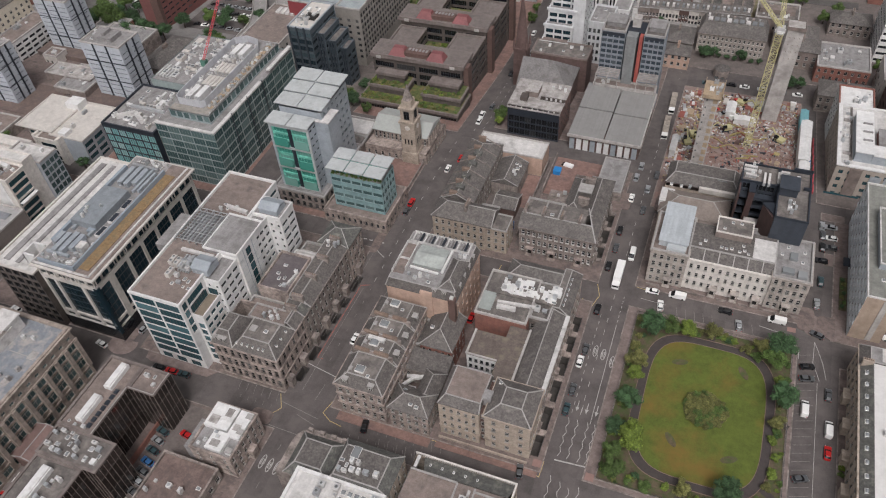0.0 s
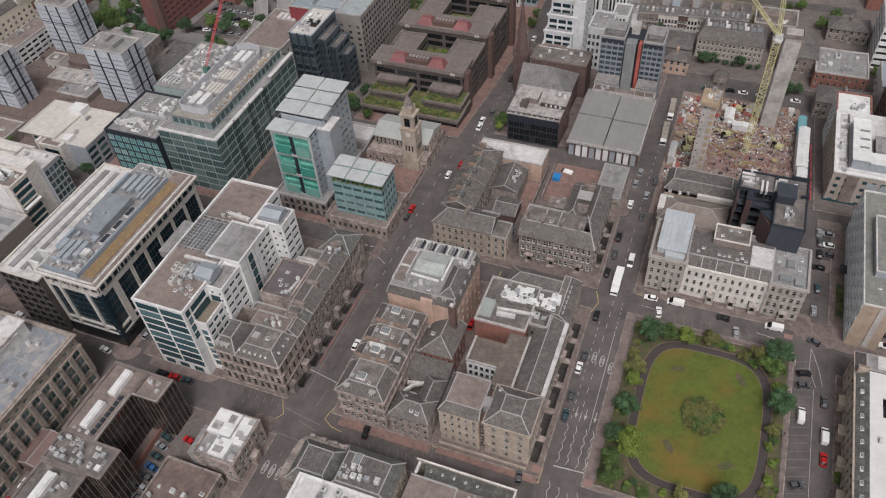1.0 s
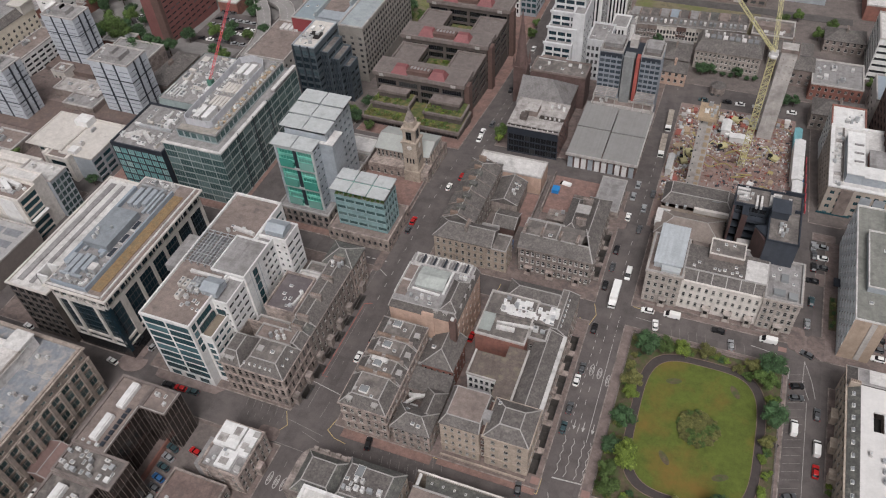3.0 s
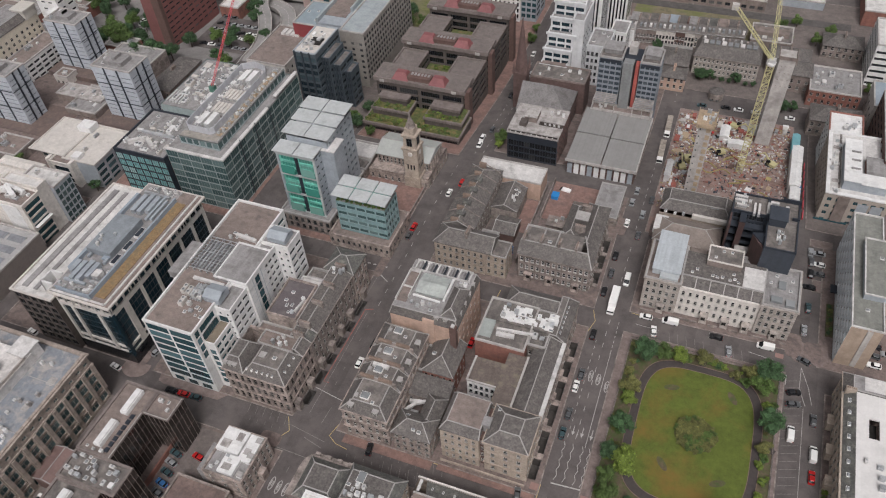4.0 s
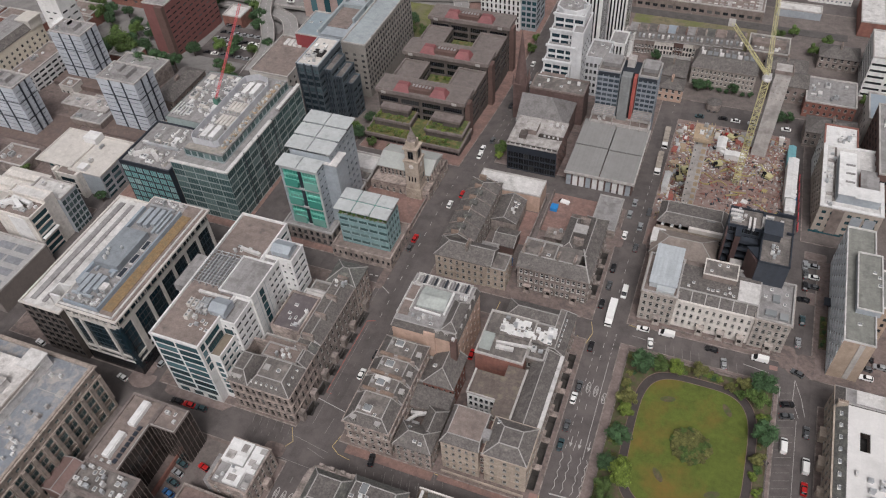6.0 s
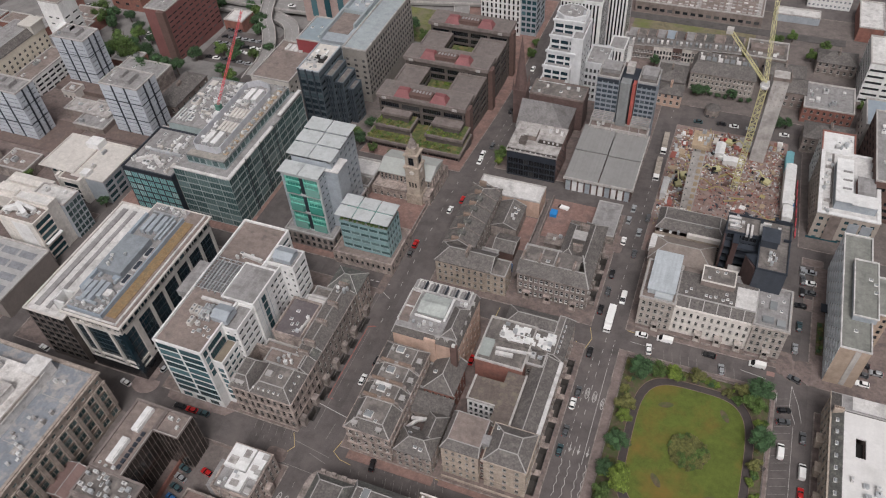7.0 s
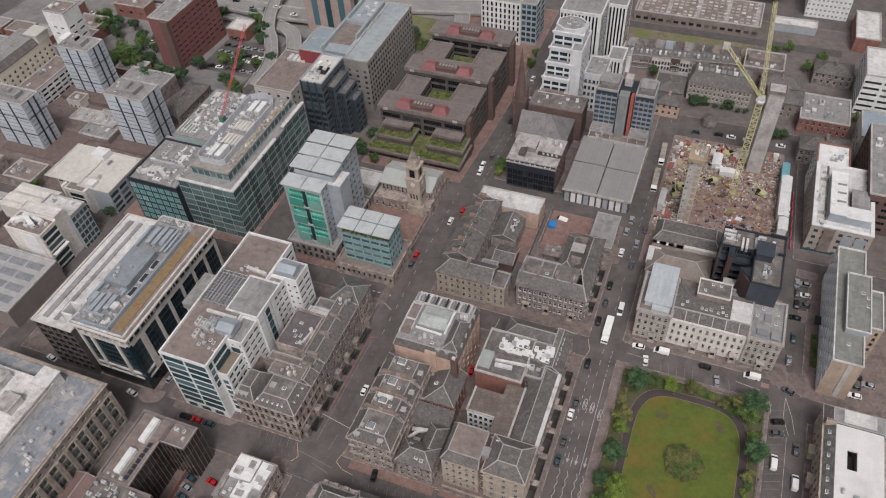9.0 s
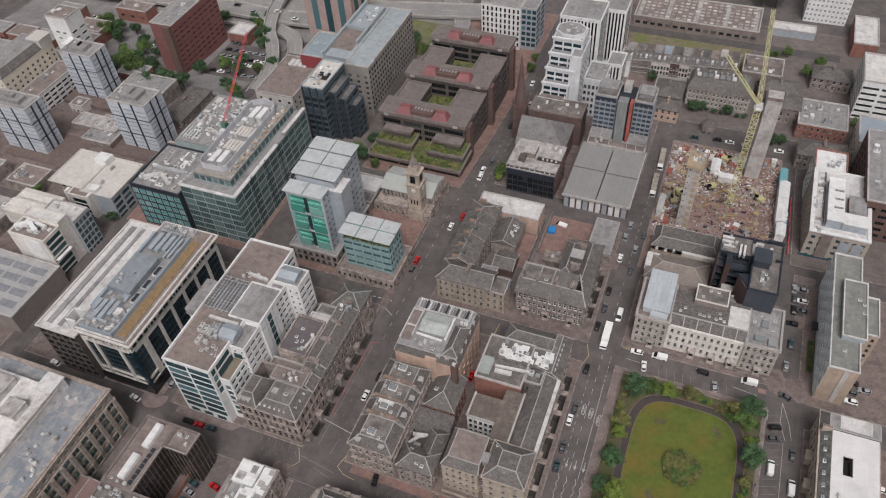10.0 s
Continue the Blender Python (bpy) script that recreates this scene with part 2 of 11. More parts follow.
# ---- mesh helpers ----
class Shape:
    """Collects faces in world metres, with a material slot for each."""

    def __init__(self):
        self.v, self.f, self.m = [], [], []

    def face(self, pts, m=0):
        i = len(self.v)
        self.v += [tuple(p) for p in pts]
        self.f.append(tuple(range(i, i + len(pts))))
        self.m.append(m)
        return self

    def box(self, x0, x1, y0, y1, z0, z1, m=0, bottom=False):
        i = len(self.v)
        self.v += [(x0, y0, z0), (x1, y0, z0), (x1, y1, z0), (x0, y1, z0), (x0, y0, z1), (x1, y0, z1), (x1, y1, z1), (x0, y1, z1)]
        fs = [(0, 1, 5, 4), (1, 2, 6, 5), (2, 3, 7, 6), (3, 0, 4, 7), (4, 5, 6, 7)] + ([(3, 2, 1, 0)] if bottom else [])
        self.f += [tuple(i + k for k in f) for f in fs]
        self.m += [m] * len(fs)
        return self

    def prism(self, poly, z0, z1, m=0, side=None, top=True):
        n = len(poly)
        for k in range(n):
            (ax, ay), (bx, by) = poly[k], poly[(k + 1) % n]
            self.face([(ax, ay, z0), (bx, by, z0), (bx, by, z1), (ax, ay, z1)], m if side is None else side)
        if top:
            self.face([(x, y, z1) for x, y in poly], m)
        return self

    def tube(self, p, q, r, n=8, m=0, r2=None, cap=True):
        p, q = Vector(p), Vector(q)
        a = (q - p).normalized()
        u = a.orthogonal().normalized()
        w = a.cross(u)
        r2 = r if r2 is None else r2
        c = [(math.cos(2 * math.pi * k / n), math.sin(2 * math.pi * k / n)) for k in range(n)]
        lo = [p + (u * x + w * y) * r for x, y in c]
        hi = [q + (u * x + w * y) * r2 for x, y in c]
        for k in range(n):
            self.face([lo[k], lo[(k + 1) % n], hi[(k + 1) % n], hi[k]], m)
        if cap:
            self.face(hi, m)
            self.face(lo[::-1], m)
        return self

    def bar(self, p, q, w, h=None, m=0):
        """A square bar from p to q."""
        p, q = Vector(p), Vector(q)
        a = (q - p).normalized()
        u = a.cross(Vector((0, 0, 1)))
        u = u.normalized() if u.length > 1e-4 else Vector((1, 0, 0))
        t = u.cross(a)
        h = w if h is None else h
        o = [(-1, -1), (1, -1), (1, 1), (-1, 1)]
        lo = [p + u * (sx * w / 2) + t * (sy * h / 2) for sx, sy in o]
        hi = [q + u * (sx * w / 2) + t * (sy * h / 2) for sx, sy in o]
        for k in range(4):
            self.face([lo[k], lo[(k + 1) % 4], hi[(k + 1) % 4], hi[k]], m)
        self.face(hi, m)
        self.face(lo[::-1], m)
        return self

    def mesh(self, name, mats):
        me = bpy.data.meshes.new(name)
        me.from_pydata(self.v, [], self.f)
        for k in mats if isinstance(mats, (list, tuple)) else [mats]:
            me.materials.append(k)
        me.polygons.foreach_set("material_index", self.m)
        me.update()
        return me


def thing(name, label, category, x, y, z, group="", kind=""):
    """An Empty at a thing's base, to which its parts are fastened."""
    e = new(name)
    e.empty_display_size = 0.5
    e.matrix_basis = Matrix.Translation((x, y, z))
    return tagged(e, label, category, group, kind)


def part(name, shape, mats, parent, label="", m=None):
    """One mesh object under a thing, its shape given in world metres (or at the pose m)."""
    ob = new(name, shape if isinstance(shape, bpy.types.Mesh) else shape.mesh(name, mats))
    if m is not None:
        ob.matrix_basis = m
    if parent is not None:
        ob.parent = parent
        ob.matrix_parent_inverse = parent_world(parent).inverted()
    return tagged(ob, label)


def parent_world(ob):
    if ob.parent is None:
        return ob.matrix_basis.copy()
    return parent_world(ob.parent) @ ob.matrix_parent_inverse @ ob.matrix_basis


def solo(name, shape, mats, label, category, group="", kind=""):
    """A thing that is one mesh."""
    return tagged(new(name, shape.mesh(name, mats)), label, category, group, kind)


def gz(x, y):
    """The height of the ground: level near the square, falling beyond it."""
    s = min(max((y - 200) / 120, 0), 1)
    return -12 * s * s * (3 - 2 * s)


def listed():
    return {o.name for o in bpy.data.objects}


def resize(before, factor, about, shift=(0, 0, 0)):
    """Brings the things made since `before` was listed to size about a point, then moves them."""
    f = factor if isinstance(factor, tuple) else (factor,) * 3
    m = Matrix.Translation(Vector(about) + Vector(shift)) @ Matrix.Diagonal((*f, 1)) @ Matrix.Translation(-Vector(about))
    for ob in [o for o in bpy.data.objects if o.name not in before]:
        if ob.parent is None:
            ob.matrix_basis = m @ ob.matrix_basis


# ---- windows and walls ----
_windows = {}


def window_mesh(w, h, frame_m, glass_m, style):
    key = (round(w, 2), round(h, 2), frame_m.name, glass_m.name, style)
    if key not in _windows:
        s = Shape()
        b = 0.09 if style != "bare" else 0.05
        x0, x1 = -w / 2, w / 2
        s.face([(x0, 0.07, 0), (x1, 0.07, 0), (x1, 0.07, h), (x0, 0.07, h)], 1)
        bars = [(x0, x1, 0, b), (x0, x1, h - b, h), (x0, x0 + b, b, h - b), (x1 - b, x1, b, h - b)]
        if style == "sash":
            bars += [(x0 + b, x1 - b, h / 2 - 0.04, h / 2 + 0.04)]
        elif style == "cross":
            bars += [(x0 + b, x1 - b, h * 0.66, h * 0.66 + 0.07), (-0.035, 0.035, b, h - b)]
        elif style == "strip":
            n = max(2, round(w / 1.2))
            bars += [(x0 + w * k / n - 0.03, x0 + w * k / n + 0.03, b, h - b) for k in range(1, n)]
        elif style == "curtain":
            n, f = max(2, round(w / 1.5)), max(1, round(h / 3.3))
            bars += [(x0 + w * k / n - 0.05, x0 + w * k / n + 0.05, b, h - b) for k in range(1, n)]
            bars += [(x0 + b, x1 - b, h * k / f - 0.22, h * k / f + 0.22) for k in range(1, f)]
        for a, c, z0, z1 in bars:
            s.face([(a, 0, z0), (c, 0, z0), (c, 0, z1), (a, 0, z1)])
            s.face([(a, 0, z1), (c, 0, z1), (c, 0.07, z1), (a, 0.07, z1)])
            s.face([(a, 0.07, z0), (a, 0, z0), (a, 0, z1), (a, 0.07, z1)])
            s.face([(c, 0, z0), (c, 0.07, z0), (c, 0.07, z1), (c, 0, z1)])
        if style == "sash":
            s.box(x0 - 0.08, x1 + 0.08, -0.3, 0.0, -0.12, 0.0, 0, True)
        _windows[key] = s.mesh("window", [frame_m, glass_m])
    return _windows[key]


def bays(length, n, w, margin=0.0):
    """Left edges of n openings of width w, spread evenly over a wall."""
    pitch = (length - 2 * margin) / n
    return [margin + pitch * (k + 0.5) - w / 2 for k in range(n)]


def facade(shape, parent, p0, p1, z0, z1, ops=(), depth=0.22, slot=0, frame_m=None, glass_m=None, style="sash", name="window"):
    """A wall from p0 to p1 (its outside on the right hand), with real openings through its face, and a window set in each."""
    p0, p1 = Vector(p0), Vector(p1)
    length = (p1 - p0).length
    d = (p1 - p0) / length
    n = Vector((d.y, -d.x))
    us = sorted({0.0, length, *(u for o in ops for u in (o[0], o[0] + o[2]))})
    vs = sorted({z0, z1, *(v for o in ops for v in (z0 + o[1], z0 + o[1] + o[3]))})
    us = [u for u in us if 0 <= u <= length + 1e-6]
    vs = [v for v in vs if z0 - 1e-6 <= v <= z1 + 1e-6]
    at = lambda u, v, k=0.0: (p0.x + d.x * u - n.x * k, p0.y + d.y * u - n.y * k, v)  # noqa: E731
    holes = [(o[0], o[0] + o[2], z0 + o[1], z0 + o[1] + o[3]) for o in ops]
    for j in range(len(vs) - 1):
        vm = (vs[j] + vs[j + 1]) / 2
        row = [h for h in holes if h[2] < vm < h[3]]
        run = None
        for i in range(len(us) - 1):
            um = (us[i] + us[i + 1]) / 2
            solid = not any(h[0] < um < h[1] for h in row)
            if solid and run is None:
                run = us[i]
            if run is not None and (not solid or i == len(us) - 2):
                end = us[i + 1] if solid else us[i]
                shape.face([at(run, vs[j]), at(end, vs[j]), at(end, vs[j + 1]), at(run, vs[j + 1])], slot)
                run = None
    for a, b, c, e in holes:
        for q in ([(a, c), (b, c)], [(b, c), (b, e)], [(b, e), (a, e)], [(a, e), (a, c)]):
            (u, v), (s, t) = q
            shape.face([at(u, v), at(s, t), at(s, t, depth + 0.08), at(u, v, depth + 0.08)][::-1], slot)
        if frame_m is not None:
            rot = Matrix(((d.x, -n.x, 0, 0), (d.y, -n.y, 0, 0), (0, 0, 1, 0), (0, 0, 0, 1)))
            spot = at((a + b) / 2, c, depth)
            part(name, window_mesh(b - a, e - c, frame_m, glass_m, style), None, parent, "", Matrix.Translation(spot) @ rot)


def ops_grid(length, n, w, rows, margin=0.0, skip=()):
    return [(u, v, w, h) for j, (v, h) in enumerate(rows) for i, u in enumerate(bays(length, n, w, margin)) if (i, j) not in skip]


def walls(parent, x0, x1, y0, y1, z0, z1, m, s=None, e=None, w=None, n=None, frame_m=FRAMEW, glass_m=GLASS, style="sash", depth=0.22, base=None, name="wall"):
    """Four walls; s, e, w, n: (count, width, [(sill, height), ...], margin) for the windows of each side."""
    sh = Shape()
    sides = (("s", (x0, y0), (x1, y0), s), ("e", (x1, y0), (x1, y1), e), ("n", (x1, y1), (x0, y1), n), ("w", (x0, y1), (x0, y0), w))
    seen = {"s": True, "n": False, "e": x1 < 1, "w": x0 > -1}
    for k, p, q, spec in sides:
        spec = spec if seen[k] else None
        length = abs(q[0] - p[0]) + abs(q[1] - p[1])
        ops = ops_grid(length, spec[0], spec[1], spec[2], *(spec[3:])) if spec else ()
        ops = [o for o in ops if o[1] + o[3] < z1 - z0 - 0.05]
        facade(sh, parent, p, q, z0, z1, ops, depth, 0, frame_m, glass_m, style)
    return part(name, sh, m, parent)


def flat_roof(parent, x0, x1, y0, y1, z, m, coping=LEAD, t=0.45, drop=0.7, rise=0.0):
    """A flat roof sunk behind a parapet with a coping on it."""
    part("roof", Shape().box(x0 + t, x1 - t, y0 + t, y1 - t, z - drop - 0.3, z - drop), m, parent)
    c = Shape()
    o = 0.08
    for a in ((x0 - o, x1 + o, y0 - o, y0 + t), (x0 - o, x1 + o, y1 - t, y1 + o), (x0 - o, x0 + t, y0 + t, y1 - t), (x1 - t, x1 + o, y0 + t, y1 - t)):
        c.box(*a, z - drop, z + 0.12 + rise, 0, True)
    return part("coping", c, coping, parent)


def ridge_bars(parent, lines, w=0.26, m=LEAD):
    s = Shape()
    for p, q in lines:
        s.bar(p, q, w, 0.2)
    return part("ridge", s, m, parent)


def hip_roof(parent, x0, x1, y0, y1, z, h, m=SLATE, hips=(1, 1), over=0.35, trim=True, axis=None):
    """A pitched roof along its longer side; hips: whether each end is hipped (1) or a gable (0)."""
    x0, x1, y0, y1 = x0 - over, x1 + over, y0 - over, y1 + over
    along = axis or ("x" if x1 - x0 >= y1 - y0 else "y")
    s = Shape()
    if along == "x":
        r = (y1 - y0) / 2
        ym = (y0 + y1) / 2
        a, b = (x0 + r * hips[0] * 0.9, ym, z + h), (x1 - r * hips[1] * 0.9, ym, z + h)
        c = [(x0, y0, z), (x1, y0, z), (x1, y1, z), (x0, y1, z)]
        s.face([c[0], c[1], b, a]).face([c[2], c[3], a, b]).face([c[3], c[0], a]).face([c[1], c[2], b])
    else:
        r = (x1 - x0) / 2
        xm = (x0 + x1) / 2
        a, b = (xm, y0 + r * hips[0] * 0.9, z + h), (xm, y1 - r * hips[1] * 0.9, z + h)
        c = [(x0, y0, z), (x1, y0, z), (x1, y1, z), (x0, y1, z)]
        s.face([c[1], c[2], b, a]).face([c[3], c[0], a, b]).face([c[0], c[1], a]).face([c[2], c[3], b])
    s.box(x0, x1, y0, y1, z - 0.3, z - 0.01)
    part("roof", s, m, parent)
    if trim:
        lines = [(a, b)]
        ends = ((c[0], a), (c[3], a), (c[1], b), (c[2], b)) if along == "x" else ((c[0], a), (c[1], a), (c[2], b), (c[3], b))
        ridge_bars(parent, lines + list(ends))


def mansard(parent, x0, x1, y0, y1, z, h, inset, m=SLATE, top=FELT, over=0.2):
    """Slate slopes on four sides up to a flat middle."""
    x0, x1, y0, y1 = x0 - over, x1 + over, y0 - over, y1 + over
    i = inset if isinstance(inset, tuple) else (inset,) * 4
    lo = [(x0, y0, z), (x1, y0, z), (x1, y1, z), (x0, y1, z)]
    hi = [(x0 + i[0], y0 + i[1], z + h), (x1 - i[2], y0 + i[1], z + h), (x1 - i[2], y1 - i[3], z + h), (x0 + i[0], y1 - i[3], z + h)]
    s = Shape()
    for k in range(4):
        s.face([lo[k], lo[(k + 1) % 4], hi[(k + 1) % 4], hi[k]])
    s.box(x0, x1, y0, y1, z - 0.25, z - 0.01)
    part("roof", s, m, parent)
    part("roof_flat", Shape().face([(a, b, c + 0.02) for a, b, c in hi]), top, parent)
    ridge_bars(parent, [(hi[k], hi[(k + 1) % 4]) for k in range(4)] + [(lo[k], hi[k]) for k in range(4)], 0.3)


def cornice(parent, x0, x1, y0, y1, z, m, out=0.45, t=0.45, name="cornice"):
    s = Shape()
    o = out
    for a in ((x0 - o, x1 + o, y0 - o, y0 + 0.05), (x0 - o, x1 + o, y1 - 0.05, y1 + o), (x0 - o, x0 + 0.05, y0 + 0.05, y1 - 0.05), (x1 - 0.05, x1 + o, y0 + 0.05, y1 - 0.05)):
        s.box(*a, z, z + t, 0, True)
    return part(name, s, m, parent)


def chimney(parent, x, y, z, lx, ly, h, pots=4, m=STONE_GREY):
    s = Shape().box(x - lx / 2, x + lx / 2, y - ly / 2, y + ly / 2, z - 3, z + h)
    s.box(x - lx / 2 - 0.12, x + lx / 2 + 0.12, y - ly / 2 - 0.12, y + ly / 2 + 0.12, z + h, z + h + 0.25, 0, True)
    c = part("chimney", s, m, parent)
    p = Shape()
    for k in range(pots):
        f = (k + 0.5) / pots - 0.5
        px, py = (x + f * lx, y) if lx > ly else (x, y + f * ly)
        p.tube((px, py, z + h + 0.25), (px, py, z + h + 0.85), 0.17, 6, 0, 0.13)
    part("chimney_pots", p, POTS, c)


def dormer(parent, x, y, z, w=1.6, d=2.2, h=1.9, face="s", m=SLATE):
    rot = {"s": 0, "e": math.pi / 2, "w": -math.pi / 2, "n": math.pi}[face]
    s = Shape().box(-w / 2, w / 2, 0, d, -0.6, h)
    s.box(-w / 2 - 0.15, w / 2 + 0.15, -0.15, d, h, h + 0.14, 1, True)
    o = part("dormer", s, [m, LEAD], parent, "", Matrix.Translation((x, y, z)) @ Matrix.Rotation(rot, 4, "Z"))
    mm = Matrix.Translation((x, y, z)) @ Matrix.Rotation(rot, 4, "Z") @ Matrix.Translation((0, -0.08, 0.25))
    part("window", window_mesh(w - 0.4, h - 0.5, FRAMEW, GLASS, "cross"), None, o, "", mm)


# ---- things on roofs ----
FANGRILLE = mat("fan_grille", (0.13, 0.13, 0.13), 0.6, 0.2, bump=0)
POTS = mat("brown_chimney_stone", (0.235, 0.17, 0.135), 0.9, 0.4, 0.4, 3.0, stain=(0.16, 0.12, 0.10), stain_amount=0.4)
FAR_PLANT, FAR_MATS = Shape(), []


def plant_unit(x, y, z, lx, ly, h, kind="fan", m=None):
    """Rooftop machinery: a cased unit on feet with fans or louvres."""
    m = m or UNIT
    s = Shape().box(-lx / 2, lx / 2, -ly / 2, ly / 2, 0.15 if max(lx, ly) >= 1.5 else 0.0, h, 0, True)
    d = Shape()
    if max(lx, ly) < 1.5 and y > 185:
        for k in (m, METAL):
            if k not in FAR_MATS:
                FAR_MATS.append(k)
        FAR_PLANT.box(x - lx / 2, x + lx / 2, y - ly / 2, y + ly / 2, z, z + h, FAR_MATS.index(m))
        FAR_PLANT.tube((x, y, z + h), (x, y, z + h + 0.2), min(lx, ly) * 0.34, 8, FAR_MATS.index(METAL))
        return None
    if max(lx, ly) < 1.5:
        s.box(-lx / 2 - 0.05, lx / 2 + 0.05, -ly / 2 - 0.05, ly / 2 + 0.05, h, h + 0.08, 0, True)
        s.tube((0, 0, h + 0.08), (0, 0, h + 0.25), min(lx, ly) * 0.34, 8, 1)
        ob = solo("plant_unit", s, [m, METAL], "small metal ventilation unit standing on a flat roof", "ventilation unit", "rooftop plant")
        ob.matrix_basis = Matrix.Translation((x, y, z))
        return ob
    t = thing("plant_unit", "grey metal air handling unit standing on a flat roof", "air handling unit", x, y, z, "rooftop plant")
    k = Matrix.Translation((x, y, z))
    s.box(-lx / 2 + 0.1, -lx / 2 + 0.3, -ly / 2, ly / 2, 0, 0.15).box(lx / 2 - 0.3, lx / 2 - 0.1, -ly / 2, ly / 2, 0, 0.15)
    part("casing", s, m, t, "", k)
    if kind == "fan":
        n = max(1, round(max(lx, ly) / 1.5))
        for i in range(n):
            f = ((i + 0.5) / n - 0.5) * max(lx, ly)
            p = (f, 0, h) if lx > ly else (0, f, h)
            r = min(lx, ly) * 0.36
            part("fan", Shape().tube(p, (p[0], p[1], h + 0.18), r, 10, 0).tube((p[0], p[1], h + 0.181), (p[0], p[1], h + 0.19), r * 0.72, 10, 1), [METAL, FANGRILLE], t, "", k)
    else:
        n = max(2, round(lx / 0.7))
        for i in range(n):
            xx = -lx / 2 + (i + 0.5) * lx / n
            d.box(xx - 0.2, xx + 0.2, -ly / 2 - 0.05, -ly / 2, 0.4, h - 0.2, 0, True)
        part("louvre", d, METAL, t, "", k)
    return t


def duct(pts, r=0.35, m=METAL):
    s = Shape()
    for a, b in zip(pts, pts[1:]):
        s.bar(a, b, r * 2, r * 2)
    return solo("duct", s, m, "galvanised metal air duct lying across a roof", "duct", "rooftop ducts")


def skylight(x, y, z, lx, ly, h=0.45, dome=False):
    a, b, c = lx / 2 - 0.08, ly / 2 - 0.08, h
    g = Shape().box(-lx / 2, lx / 2, -ly / 2, ly / 2, -0.3, h * 0.6, 1)
    q = [(-a, -b, h * 0.6), (a, -b, h * 0.6), (a, b, h * 0.6), (-a, b, h * 0.6)]
    p = [(-a * 0.6, -b * 0.6, c), (a * 0.6, -b * 0.6, c), (a * 0.6, b * 0.6, c), (-a * 0.6, b * 0.6, c)]
    for i in range(4):
        g.face([q[i], q[(i + 1) % 4], p[(i + 1) % 4], p[i]])
    g.face(p)
    ob = solo("skylight", g, [GLASS_SKY, FRAME_BRIGHT], "small white framed rooflight on a roof", "skylight", "rooflights")
    ob.matrix_basis = Matrix.Translation((x, y, z))
    return ob


def clutter(x0, x1, y0, y1, z, n, seed, big=2.2, kinds=None):
    """Mixed plant scattered over part of a roof, none standing in another."""
    r = random.Random(seed)
    taken = []
    for _ in range(n * 6):
        if len(taken) >= n:
            break
        lx, ly, h = r.uniform(0.7, big), r.uniform(0.7, big), r.uniform(0.6, 1.7)
        x, y = r.uniform(x0 + lx / 2, x1 - lx / 2), r.uniform(y0 + ly / 2, y1 - ly / 2)
        if any(abs(x - a) < (lx + c) / 2 + 0.3 and abs(y - b) < (ly + d) / 2 + 0.3 for a, b, c, d in taken):
            continue
        taken.append((x, y, lx, ly))
        if r.random() < 0.25:
            skylight(x, y, z, min(lx, 1.4), min(ly, 1.4))
        else:
            plant_unit(x, y, z, lx, ly, h, r.choice(["fan", "louvre", "fan"]), r.choice(kinds or [UNIT, METAL, UNIT, MEMBRANE]))

# ---- ground, pavements, road markings ----
def sheet(xs, ys, dz, holes=(), skirt=0.0, zf=gz):
    """A sheet over a grid of lines that follows the ground, left open at the holes."""
    xs = sorted({*xs, *(v for h in holes for v in h[:2] if xs[0] < v < xs[-1])})
    ys = sorted({*ys, *(v for h in holes for v in h[2:4] if ys[0] < v < ys[-1])})
    s = Shape()
    for a, b in zip(xs, xs[1:]):
        for c, d in zip(ys, ys[1:]):
            mx, my = (a + b) / 2, (c + d) / 2
            if not any(h[0] < mx < h[1] and h[2] < my < h[3] for h in holes):
                s.face([(a, c, zf(a, c) + dz), (b, c, zf(b, c) + dz), (b, d, zf(b, d) + dz), (a, d, zf(a, d) + dz)])
    if skirt:
        for y, o in ((ys[0], 0), (ys[-1], 1)):
            for a, b in zip(xs, xs[1:]):
                q = [(a, y, zf(a, y) + dz - skirt), (b, y, zf(b, y) + dz - skirt), (b, y, zf(b, y) + dz), (a, y, zf(a, y) + dz)]
                s.face(q[::-1] if o else q)
        for x, o in ((xs[0], 1), (xs[-1], 0)):
            for c, d in zip(ys, ys[1:]):
                q = [(x, c, zf(x, c) + dz - skirt), (x, d, zf(x, d) + dz - skirt), (x, d, zf(x, d) + dz), (x, c, zf(x, c) + dz)]
                s.face(q[::-1] if o else q)
    return s


# sunk basement areas in front of the terraces
# stone coloured dark to paint in the shade of the deep pits
STONE_SHADE = mat("shaded_pit_stone", (0.075, 0.066, 0.060), 0.9, 0.4, 0.3, 2.5)
PITS = [(-24.9, -21.6, a, b) for a, b in ((101.5, 108), (110, 117.5), (119.5, 127), (129, 136), (138, 144), (146, 152), (177, 184), (186, 192.5), (194.5, 201))]
PITS += [(-97.3, -94.9, a, b) for a, b in ((102.4, 107.6), (110.4, 115.6), (118.4, 122.6), (125.4, 129.6), (132.4, 136.6), (139.6, 146.2))]
SLOPE_Y = [196 + 6 * k for k in range(22)]
tagged(new("ground", sheet([-3000, -600, -300, -150, 0, 150, 300, 600, 3000], [-3000, -300, 0, 100, 200] + SLOPE_Y + [420, 600, 3000], 0.0, PITS).mesh("ground", ASPHALT)), "dark grey asphalt streets of the city", "ground", kind="structure")
